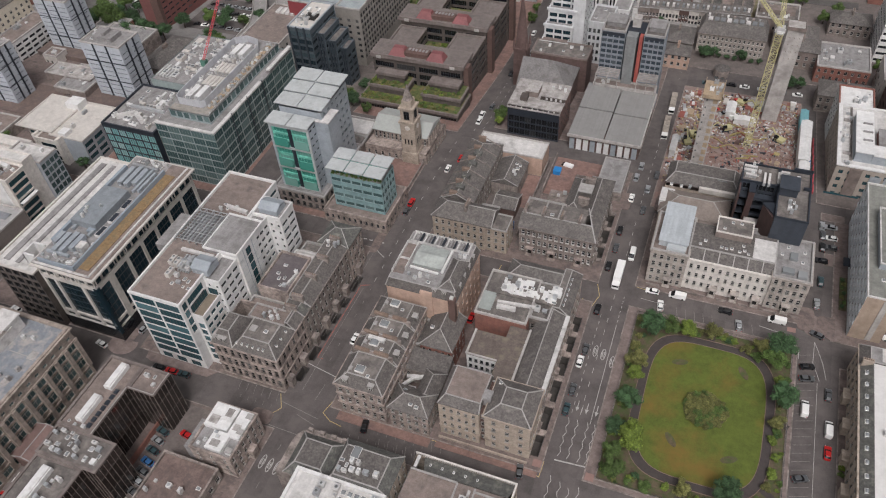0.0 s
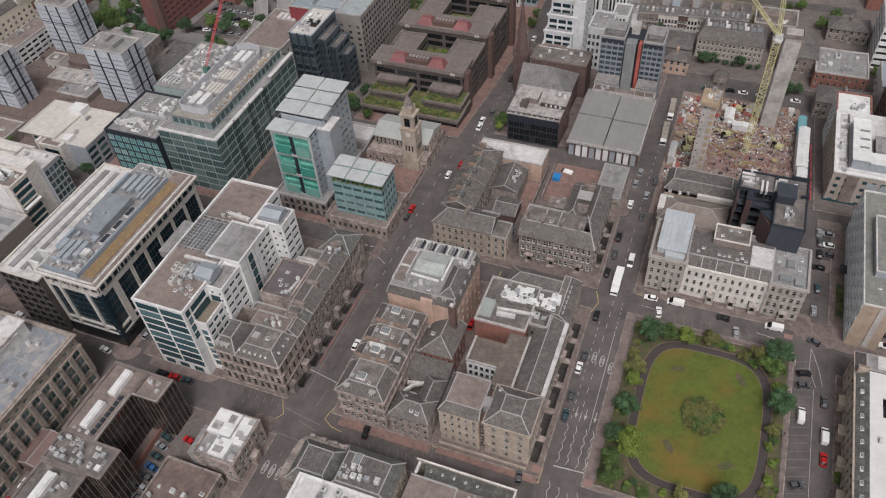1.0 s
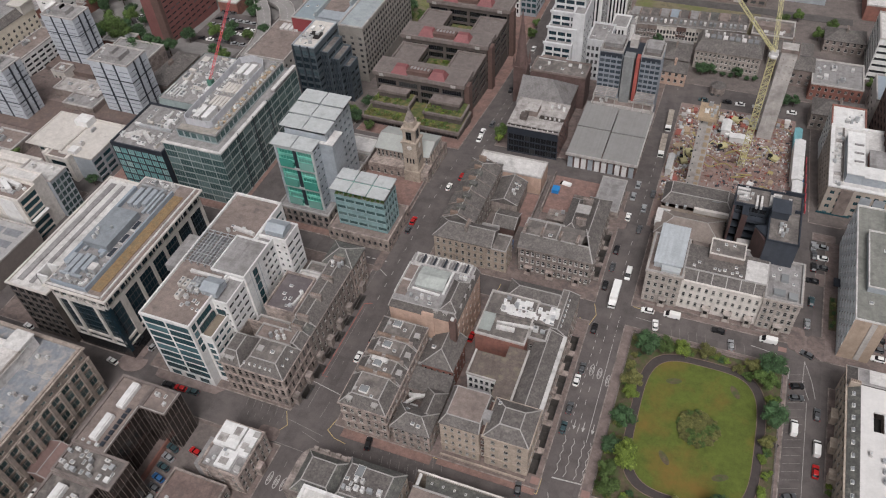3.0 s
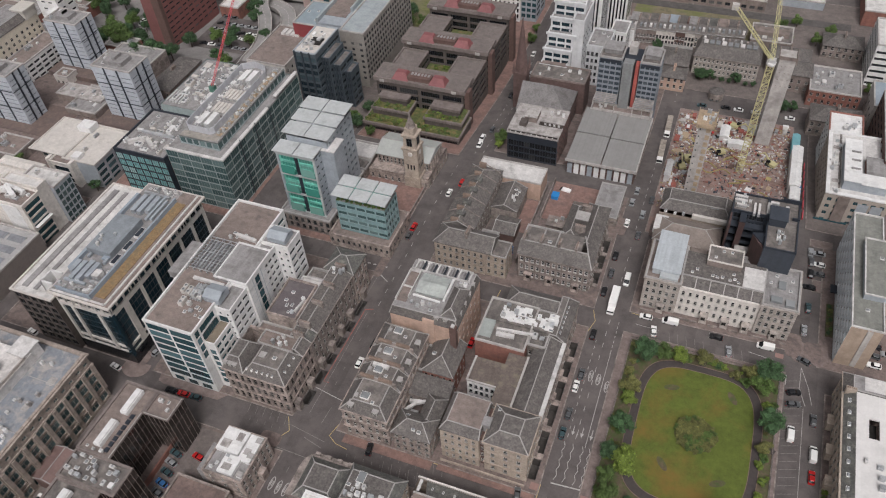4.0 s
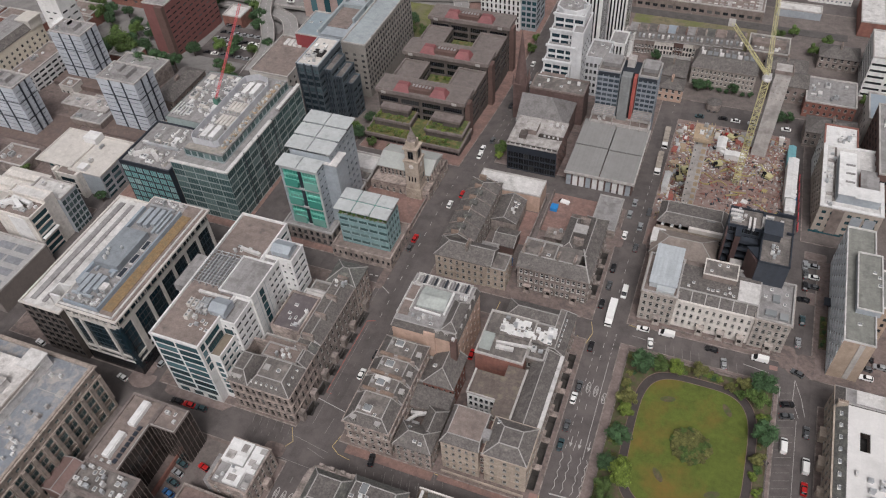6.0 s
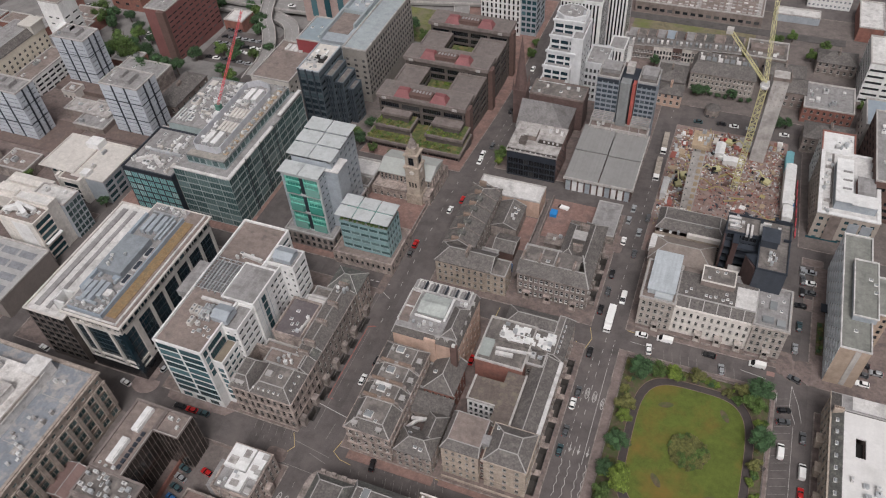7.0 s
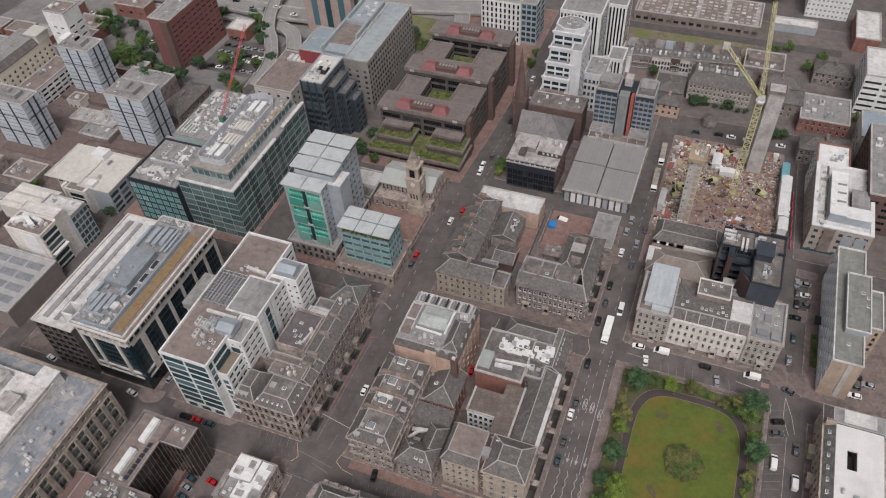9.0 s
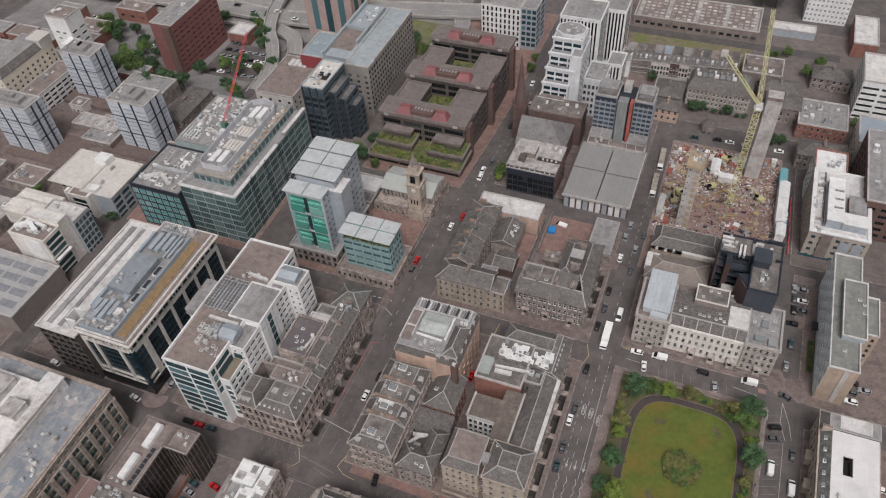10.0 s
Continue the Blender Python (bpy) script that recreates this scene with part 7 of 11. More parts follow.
for tier in range(4):
    part("tier_band", Shape().box(-139.1, -123.6, 173.9, 174.4, 6.6 + 9.1 * tier, 7.5 + 9.1 * tier, 0, True), PLATE, b)
# dark divider strip laid on the face between the two window columns
part("centre_recess", Shape().box(-132.0, -130.6, 174.2, 174.38, 7, 33.8), DARKCLAD, b)
part("edge_pier", Shape().box(-139.1, -138.2, 173.95, 174.4, 7.5, 33.9), GREYCLAD, b)
part("edge_pier", Shape().box(-124.4, -123.6, 173.95, 174.4, 7.5, 33.9), PLATE, b)
for tier in range(3):
    for x in (-137.6, -129.6):
        part("glass_balcony", Shape().box(x, x + 5.4, 173.2, 173.3, 8.0 + 9.1 * tier, 11.6 + 9.1 * tier, 0, True).box(x, x + 5.4, 173.3, 174.3, 8.0 + 9.1 * tier, 8.2 + 9.1 * tier, 0, True), GLASS_GREEN, b)
sh = Shape()
facade(sh, b, (-123.8, 174.4), (-123.8, 180.4), 7, 34.4, [(0.8, v, 1.4, 0.7) for v, h in rows(9, 1, 3.1, 2)] + [(3.4, v, 1.4, 0.7) for v, h in rows(9, 1, 3.1, 2)], 0.12, 0, FRAMED, GLASS, "bare")
facade(sh, b, (-138.8, 180.4), (-138.8, 174.4), 7, 34.4)
part("wall", sh, GREYCLAD, b)
walls(b, -137.6, -121.4, 180.4, 200, 7, 38, GREYCLAD, e=(6, 1.3, rows(10, 1, 3.1, 0.8), 0.8), frame_m=GREYCLAD, glass_m=GLASS_GREY, name="tower_wall")
part("stair_shaft", Shape().box(-124.6, -118.6, 179.4, 187, 0, 34.8), GREYCLAD, b)
part("shaft_cap", Shape().box(-124.8, -118.3, 179.1, 187.3, 34.8, 35.2, 0, True), MEMBRANE, b)
part("attic_wall", Shape().box(-138.4, -124.2, 174.8, 180.3, 34.4, 35.4).box(-137, -122, 181, 199.6, 38, 39.2), GREYCLAD, b)
for x0, x1, y0, y1, z in ((-140, -131.9, 173.2, 180, 35.5), (-131.5, -123.4, 173.2, 180, 35.5), (-138.8, -130, 179.6, 186.6, 39.3), (-129.6, -120.4, 179.6, 186.6, 39.3), (-138.8, -130, 187, 193.6, 39.7), (-129.6, -120.4, 187, 193.6, 39.7), (-138.8, -130, 194, 201, 40.1), (-129.6, -120.4, 194, 201, 40.1)):
    part("roof_plate", Shape().box(x0, x1, y0, y1, z, z + 0.35, 0, True), PLATE, b)
b = building("glass_pavilion_office", "low glass office with white plate roof over stone podium", -118, -96, 168, 184)
walls(b, -119.6, -95.4, 167.6, 187, 0, 5.6, STONE, s=(11, 0.9, rows(1, 2.6, 3, 1.4)), e=(6, 0.9, rows(1, 2.6, 3, 1.4)), frame_m=FRAMED, name="podium_wall")
flat_roof(b, -119.6, -95.4, 167.6, 187, 6.0, FELT_BROWN, STONE)
sh = Shape()
facade(sh, b, (-116.4, 171.4), (-97.2, 171.4), 5.6, 20, [(u, v, 3.4, 1.5) for v, h in rows(4, 1.0, 3.5, 2.1) for u in bays(19.2, 5, 3.4)], 0.1, 0, GREYCLAD, GLASS_GREY, "bare")
facade(sh, b, (-97.2, 171.4), (-97.2, 182), 5.6, 20, [(u, v, 1.6, h) for v, h in rows(4, 0.6, 3.5, 2.1) for u in bays(10.6, 5, 1.6)], 0.1, 0, GREYCLAD, GLASS_GREY, "bare")
facade(sh, b, (-97.2, 182), (-116.4, 182), 5.6, 20)
facade(sh, b, (-116.4, 182), (-116.4, 171.4), 5.6, 20)
part("wall", sh, mat("teal_grey_panel", (0.20, 0.305, 0.31), 0.4, 0.25, 0.3, 2.0, cell=(1.2, 1.2, 1.75), cell_amount=0.25), b)
part("attic_wall", Shape().box(-115.4, -98.2, 172.6, 181, 19.8, 22.6), GLASS_GREEN, b)
part("roof", Shape().box(-116.2, -97.4, 171.6, 181.8, 19.6, 19.9), FELT_GREY, b)
for k in range(11):
    shrub(-115.6 + 1.75 * k, 172.0, 0.95, 1, 19.9)
for i in range(3):
    for j in range(2):
        part("roof_plate", Shape().box(-117.6 + 7.2 * i, -110.8 + 7.2 * i, 170.6 + 6 * j, 176.2 + 6 * j, 22.7 + 0.2 * j, 23.0 + 0.2 * j, 0, True), PLATE, b)
solo("garden_wall", Shape().box(-97.5, -97.1, 187.5, 224, -0.5, 1.6), STONE_GREY, "low stone wall along the street", "wall")

# temple-fronted church with its tower
b = building("temple_church", "sandstone temple church with grey roof and tall clock tower", -121, -98, 208, 229)
walls(b, -122, -96, 207.6, 228.6, -1.5, 4.2, STONE, s=(9, 1.0, rows(1, 1.6, 3, 2)), e=(7, 1.0, rows(1, 1.6, 3, 2)), name="podium_wall")
part("podium_top", Shape().box(-121.6, -96.4, 208, 228.2, 4.0, 4.25), STONE, b)
walls(b, -120, -97.6, 212.6, 226, 4, 8.6, STONE, s=(13, 0.9, rows(1, 0.8, 3, 2.8)), e=(5, 1.2, rows(1, 0.6, 3, 3.2)))
hip_roof(b, -120, -97.6, 212.6, 226, 8.7, 2.4, mat("pale_grey_sheet_roof", (0.36, 0.37, 0.35), 0.6, 0.2), (0, 0), 0.5, axis="x")
for k in range(6):
    part("column", Shape().tube((-97.0, 213.4 + 2.3 * k, 4.2), (-97.0, 213.4 + 2.3 * k, 8.4), 0.45, 10, 0, 0.36), STONE, b)
tx, ty = -102.4, 209.6
part("tower", Shape().box(tx - 3.3, tx + 3.3, ty - 3.3, ty + 3.3, -1, 5).box(tx - 2.9, tx + 2.9, ty - 2.9, ty + 2.9, 5, 18.5).box(tx - 3.3, tx + 3.3, ty - 3.3, ty + 3.3, 18.5, 19.3, 0, True).box(tx - 2.5, tx + 2.5, ty - 2.5, ty + 2.5, 19.3, 24.6).box(tx - 3.0, tx + 3.0, ty - 3.0, ty + 3.0, 24.6, 25.3, 0, True).box(tx - 1.9, tx + 1.9, ty - 1.9, ty + 1.9, 25.3, 28), STONE_CLEAN, b)
part("tower_dome", Shape().tube((tx, ty, 28), (tx, ty, 29.5), 1.9, 12, 0, 1.6).tube((tx, ty, 29.5), (tx, ty, 32), 1.5, 12, 0, 0.6).tube((tx, ty, 32), (tx, ty, 34), 0.5, 8, 0, 0.2), STONE_GREY, b)
for sx, sy, rz in ((0, -1, 0), (1, 0, math.pi / 2)):
    part("belfry_opening", window_mesh(2.2, 3.6, FRAMED, GLASS_BLACK, "cross"), None, b, "", Matrix.Translation((tx + sx * 2.62, ty + sy * 2.62, 20.2)) @ Matrix.Rotation(rz, 4, "Z"))
    part("clock_face", Shape().tube((tx + sx * 2.95, ty + sy * 2.95, 16.6), (tx + sx * 3.05, ty + sy * 3.05, 16.6), 1.0, 16), STONE_PALE, b)
    for k in (-1, 0, 1):
        part("slit_window", window_mesh(0.5, 2.4, FRAMED, GLASS_BLACK, "bare"), None, b, "", Matrix.Translation((tx + sx * 3.02 - k * 1.3 * (1 - abs(sx)), ty + sy * 3.02 - k * 1.3 * (1 - abs(sy)), 9)) @ Matrix.Rotation(rz, 4, "Z"))
b = building("church_hall", "white roofed low hall beside the church", -134, -122, 204, 222)
walls(b, -135, -122.6, 206, 222, -1, 4.2, BROWN_CONC, s=(5, 1.2, rows(1, 1.6, 3, 1.6)))
flat_roof(b, -135, -122.6, 212, 222, 5.0, MEMBRANE, CONCRETE)
flat_roof(b, -135, -122.6, 206, 211.8, 4.6, FELT)

# stepped brown offices with planted terraces
PLANTED = mat("mixed_low_planting", (0.085, 0.105, 0.035), 0.95, 0.6, 0.4, 2.5, stain=(0.19, 0.13, 0.06), stain_amount=0.5, stain_scale=0.4, bump=0.6)
FASCIA = mat("pinkish_brown_fascia", (0.180, 0.150, 0.139), 0.9, 0.35, 0.2, 2.0, stain=(0.12, 0.095, 0.088), stain_amount=0.4, streak=0.25)
BROWN_GRAVEL = mat("brown_gravel_roof", (0.165, 0.140, 0.130), 0.95, 0.4, 0.15, 2.5, stain=(0.11, 0.095, 0.09), stain_amount=0.4, stain_scale=0.3)
b = building("planted_terraces", "brown concrete terraces with overgrown planters stepping up", -141, -94, 238, 257, -6)
for x0, x1, y0, y1, z, plant in ((-140, -95.4, 240, 256, 0.4, 1), (-138, -121, 246.4, 256, 4.0, 1), (-113, -96, 245.6, 256, 4.0, 1), (-136, -123, 250.6, 254.6, 7.6, 0), (-111, -98.4, 249.6, 254.6, 7.6, 0)):
    walls(b, x0, x1, y0, y1, -12, z - 1.0, BROWN_DARK, s=(3, (x1 - x0) / 3 - 0.8, [(v, 2.4) for v in (4.6, 8.0) if v < z + 9], 0.3), e=(1, 4.0, [(6.5, 1.8)]), frame_m=FRAMED, glass_m=GLASS_BLACK, style="strip", name="terrace_wall")
    part("planter", Shape().box(x0 - 0.5, x1 + 0.5, y0 - 0.6, y0 + 0.2, z - 0.9, z + 0.4, 0, True).box(x0 - 0.5, x1 + 0.5, y0 + 0.2, y1, z - 0.9, z), FASCIA, b)
    if plant:
        part("terrace_soil", Shape().box(x0 + 0.3, x1 - 0.3, y0 + 0.2, y1, z, z + 0.15), PLANTED, b)
        q = random.Random(int(x0 * 7))
        for _ in range(int((x1 - x0) * 1.5)):
            shrub(q.uniform(x0 + 0.5, x1 - 0.5), y0 + q.uniform(0.2, 4.6), q.uniform(0.6, 1.3), q.choice([1, 2, 3, 3, 1]), z + 0.1)
before = listed()
b = building("terraced_offices", "brown concrete offices round planted courts with red rooflights", -140, -95, 255.5, 331, -6)
for y0, n in ((255.5, 0), (287, 1), (320, 2)):
    walls(b, -140, -95, y0, y0 + 11, -14, 12.0, BROWN_DARK, s=(4, 9.6, rows(4, 10.6, 3.6, 2.5), 0.2), e=(2, 4.4, rows(5, 8, 3.4, 1.8)), frame_m=FRAMED, glass_m=GLASS_BLACK, style="strip")
    part("roof_fascia", Shape().box(-141, -94, y0 - 0.8, y0 + 11.4, 12.0, 13.8, 0, True), FASCIA, b)
    part("roof", Shape().box(-140.2, -94.8, y0 + 0, y0 + 10.6, 13.8, 13.95), BROWN_GRAVEL, b)
    for x0, x1 in ((-131.5, -123), (-112.5, -104)):
        s = Shape()
        lo = [(x0, y0 - 0.4), (x1, y0 - 0.4), (x1, y0 + 5.4), (x0, y0 + 5.4)]
        hi = [(x0 + 1.6, y0 + 2.2), (x1 - 1.6, y0 + 2.2), (x1 - 1.6, y0 + 4.6), (x0 + 1.6, y0 + 4.6)]
        for k in range(4):
            s.face([(*lo[k], 13.9), (*lo[(k + 1) % 4], 13.9), (*hi[(k + 1) % 4], 16.4), (*hi[k], 16.4)])
        s.face([(*p, 16.4) for p in hi])
        part("red_rooflight", s, mat("red_roof_sheet", (0.19, 0.066, 0.068), 0.6, 0.4) if n == 0 and x0 < -130 else bpy.data.materials["red_roof_sheet"], b)
    part("brown_link", Shape().box(-123.6, -111.9, y0 + 0.4, y0 + 4.8, 13.9, 15.9), BRICK_DARK, b)
    for k in range(6):
        part("link_bay", Shape().box(-122.4 + 1.7 * k, -121.4 + 1.7 * k, y0 + 2.4, y0 + 4.2, 15.9, 16.1), FELT_GREY, b)
    if n < 2:
        for x0, x1 in ((-140, -126), (-110, -95)):
            walls(b, x0, x1, y0 + 11.2, y0 + 31.3, -14, 8.6, BROWN_DARK, e=(2, 8.4, rows(4, 9, 3.4, 1.8)), w=(2, 8.4, rows(2, 15.8, 3.4, 1.8)), frame_m=FRAMED, glass_m=GLASS_BLACK, style="strip", name="wing_wall")
            flat_roof(b, x0, x1, y0 + 11.4, y0 + 31.2, 9.6, BROWN_GRAVEL, FASCIA, 0.7, 0.5)
        part("court_deck", Shape().box(-126, -110, y0 + 11, y0 + 31.4, -12, 3.0), PLANTED, b)
        q = random.Random(int(y0))
        for _ in range(26):
            shrub(q.uniform(-125, -111), y0 + q.uniform(12, 30), q.uniform(0.6, 1.4), q.choice([1, 2, 3]), 3.0)
    part("stair_tower", Shape().box(-94.8, -92.4, y0 + 1, y0 + 5, -14, 12.5), BRICK_DARK, b)
    for xx in (-136.5, -99.5):
        part("vent_panel", Shape().box(xx - 1.2, xx + 1.2, y0 - 0.95, y0 - 0.82, 11.8, 13.2), CONCRETE, b)
resize(before, (0.91, 1, 1), (-117.5, 0, 0), (-1.4, 0, 0))
for x, y, r, k in ((-142.6, 238, 3.2, 0), (-146, 242, 3.0, 1), (-79.2, 247.4, 2.6, 1), (-78.6, 243.6, 2.0, 2), (-79.2, 251.5, 2.4, 1), (-124, 232, 2.2, 1), (-134, 234, 2.4, 1), (-143, 252, 3, 0)):
    tree(x, y, r, k, group="street trees")

# ---- beyond the third cross street ----
STAINED = mat("stained_pale_felt", (0.37, 0.345, 0.33), 0.85, 0.4, 0.15, 1.8, stain=(0.19, 0.17, 0.16), stain_amount=0.5, stain_scale=0.35, cell=(1.2, 6, 9), cell_amount=0.15)
b = building("black_glass_office", "squat office with dark glass front and pale U-shaped roof", -73.4, -52.2, 239.2, 258, -3)
RED_BROWN = mat("red_brown_brick", (0.150, 0.092, 0.082), 0.9, 0.35, 0.2, 2.5, stain=(0.09, 0.065, 0.06), stain_amount=0.35, streak=0.2)
sh = Shape()
facade(sh, b, (-73.4, 239.2), (-52.4, 239.2), -6, 10.2, [(u, v, 2.15, h) for v, h in ((3.4, 2.7), (6.5, 2.7), (9.6, 2.7)) for u in bays(21, 9, 2.15, 0.3)], 0.3, 0, FRAMED, GLASS_BLACK, "strip")
part("front_wall", sh, DARKCLAD, b)
sh = Shape()
facade(sh, b, (-52.4, 239.2), (-52.4, 258), -6, 8.4, [(u, v, 1.1, 1.5) for v, h in rows(4, 2.6, 3.1, 1.5) for u in bays(18.8, 6, 1.1)], 0.25, 0, FRAMED, GLASS, "sash")
facade(sh, b, (-52.4, 258), (-73.4, 258), -6, 10.2)
facade(sh, b, (-73.4, 258), (-73.4, 239.2), -6, 10.2)
sh.box(-52.7, -52.4, 239.2, 246.2, 8.4, 10.2).box(-52.7, -52.4, 249, 258, 8.4, 10.2)
part("side_wall", sh, RED_BROWN, b)
part("lower_roof", Shape().box(-73.2, -52.6, 239.6, 257.8, 8.0, 8.4), FELT, b)
part("front_roof", Shape().box(-73.6, -52.3, 240.4, 246.2, 10.4, 10.8).box(-73.6, -62.4, 246.2, 249, 10.4, 10.8), STAINED, b)
part("rear_roof", Shape().box(-73.6, -52.2, 249, 258.2, 10.4, 10.8), STAINED, b)
part("slot_wall", Shape().box(-62.4, -52.8, 249.1, 249.4, 8.4, 10.4).box(-62.6, -62.3, 246, 249.2, 8.4, 10.4), BROWN_DARK, b)
part("parapet", Shape().box(-73.7, -52.2, 238.9, 239.3, 9.9, 10.5).box(-52.5, -52.1, 239.3, 246.2, 10.8, 11.1).box(-73.7, -73.3, 239.3, 258.2, 10.8, 11.1).box(-73.3, -52.1, 257.9, 258.3, 10.8, 11.1), STAINED, b)
for k in range(10):
    x = -72.6 + 2.2 * k
    part("gallery_post", Shape().box(x, x + 0.5, 239.5, 240.2, 9.0, 10.4), WHITE if k % 3 else STAINED, b)
for k in range(4):
    part("slot_window", Shape().box(-60.6 + 1.9 * k, -59.8 + 1.9 * k, 249.0, 249.1, 9.0, 10.1), WHITE, b)
part("plant_room", Shape().box(-68.4, -63.4, 247, 253.6, 10.7, 13.2), BROWN_CONC, b)
part("plant_roof", Shape().box(-68.6, -63.2, 246.8, 253.8, 13.2, 13.5), STAINED, b)
part("plant_room", Shape().box(-69.6, -66.8, 243.4, 246.8, 10.7, 12.6), BROWN_DARK, b)
clutter(-60.5, -53.4, 250, 257.4, 10.75, 4, 92, 1.3)

HALL_ROOF = mat("grey_standing_seam", (0.235, 0.228, 0.222), 0.6, 0.15, 0.2, 2.0, cell=(0.6, 40, 9), cell_amount=0.08)
b = building("sports_hall", "broad hall with grey sheet roof and white panel front", -47.6, -20.4, 236.4, 272.4, -3)
walls(b, -47.6, -20.4, 240.2, 272.4, -7, 3.8, BRICK_DARK, name="wall")
for a in ((-48, -34.2, 236.6, 254.6, 3.9, 4.3), (-33.8, -20, 236.4, 254.6, 3.5, 3.9), (-48, -34.2, 255, 272.6, 4.1, 4.5), (-33.8, -20, 255, 272.6, 3.7, 4.1)):
    part("roof", Shape().box(*a), HALL_ROOF, b)
part("roof_edge", Shape().box(-48.2, -19.8, 236.0, 236.5, 3.4, 4.6).box(-20.2, -19.7, 236.5, 272.6, 3.3, 4.2), CONCRETE, b)
for k in range(10):
    x = -47.2 + 2.7 * k
    part("front_panel", Shape().box(x, x + 1.9, 236.6, 237.2, -4, 2.2), WHITE if k % 3 else GREYCLAD, b)
part("front_wall", Shape().box(-47.6, -20.4, 237.2, 240.2, -6, 3.5), BRICK_DARK, b)
b = building("spired_church", "dark red sandstone church with tall broach spire", -84, -54, 262, 288, -8)
part("tower", Shape().box(-83.8, -78.0, 281.2, 287.0, -14, 9).box(-84.1, -77.7, 280.9, 287.3, 9, 9.7, 0, True), STONE_RED, b)
part("spire", Shape().tube((-80.9, 284.1, 9.7), (-80.9, 284.1, 36.0), 3.0, 8, 0, 0.12), STONE_RED, b)
for sx in (-1, 1):
    for sy in (-1, 1):
        part("pinnacle", Shape().tube((-80.9 + 2.8 * sx, 284.1 + 2.8 * sy, 9.7), (-80.9 + 2.8 * sx, 284.1 + 2.8 * sy, 15), 0.8, 6, 0, 0.08), STONE_RED, b)
walls(b, -77, -55, 264, 284, -14, 3.0, STONE_RED, s=(6, 1.2, rows(1, 6.5, 3, 4.5)), e=(4, 1.2, rows(1, 6.5, 3, 4.5)), frame_m=FRAMED)
hip_roof(b, -77, -55, 264, 284, 3.1, 8.2, mat("pale_church_slate", (0.165, 0.155, 0.152), 0.75, 0.4, 0.25, 3.0, stain=(0.10, 0.09, 0.085), stain_amount=0.35, stain_scale=0.3, cell=(0.5, 0.5, 0.25), cell_amount=0.3), (0, 1), 0.3, axis="x", trim=False)
walls(b, -77, -52, 284.6, 296, -14, 6.6, STONE_RED, s=None, name="hall_wall")
flat_roof(b, -77, -52, 284.6, 296, 7.2, FELT, BROWN_CONC)
clutter(-75, -54, 286, 294, 6.5, 6, 96, 1.4)
for x in (-74, -68, -62, -57):
    part("buttress", Shape().box(x - 0.6, x + 0.6, 262.6, 264, -14, -1), STONE_RED, b)

b = building("blue_office", "slab office with blue ribbon glazing and concrete core", -46.6, -20.4, 276, 288, -9)
GLASS_BLUE = glass_mat("blue_glass", (0.045, 0.062, 0.080), 0.1, 0.6, (0.12, 0.14, 0.155))
BLUEGREY = mat("blue_grey_panel", (0.215, 0.235, 0.265), 0.6, 0.2, 0.2, 2.0, streak=0.15)
for x0, x1 in ((-45.6, -36.2), (-28.8, -20.8)):
    walls(b, x0, x1, 276.4, 288, -14, 27.2, BLUEGREY, s=(4, (x1 - x0) / 4 - 0.35, rows(7, 24.0, 2.42, 1.55)), e=(4, 2.4, rows(7, 24.0, 2.42, 1.5)), frame_m=FRAMED, glass_m=GLASS_BLUE, style="cross")
    flat_roof(b, x0, x1, 276.4, 288, 27.8, FELT, LEAD)
    part("louvre_band", Shape().box(x0 + 0.3, x1 - 0.3, 276.3, 276.4, 25.6, 26.8), DARKCLAD, b)
    part("roof_box", Shape().box(x0 + 1.2, x1 - 1.0, 280, 286.6, 27.3, 29.0).box(x0 + 0.9, x1 - 0.7, 279.7, 286.9, 29.0, 29.3), FELT_GREY, b)
    s = Shape()
    for k in range(6):
        y = 270.4 + 1.15 * k
        s.box(x0, x1, y, y + 0.3, 10.0, 10.4)
    for x in (x0, (x0 + x1) / 2, x1 - 0.4):
        s.box(x, x + 0.3, 270.2, 276.3, 9.6, 10.0)
        s.box(x, x + 0.3, 270.4, 270.7, -12, 9.6)
    part("roof_frame", s, STAINED, b, "pale open beam frame")
part("link_wall", Shape().box(-36.2, -28.8, 279.4, 288, -14, 26.4), DARKCLAD, b)
part("core", Shape().box(-35.6, -31.4, 275.2, 279.4, -14, 26.6), mat("dark_grey_core", (0.20, 0.205, 0.205), 0.8, 0.3, streak=0.25), b)
part("core_box", Shape().box(-34.8, -31.6, 283, 287, 26.4, 30.2), CONCRETE, b)
part("red_strip", Shape().box(-30.6, -29.2, 276.0, 279.4, -14, 26.2), mat("orange_red_panel", (0.33, 0.085, 0.07), 0.6, 0.35), b)
walls(b, -46.2, -20.6, 271.2, 276.2, -14, 5.0, CONCRETE, name="podium_wall")
flat_roof(b, -46.2, -20.6, 271.2, 276.2, 5.4, FELT_BROWN, CONCRETE)
clutter(-44.5, -38, 272, 275, 4.9, 3, 93, 1.2)

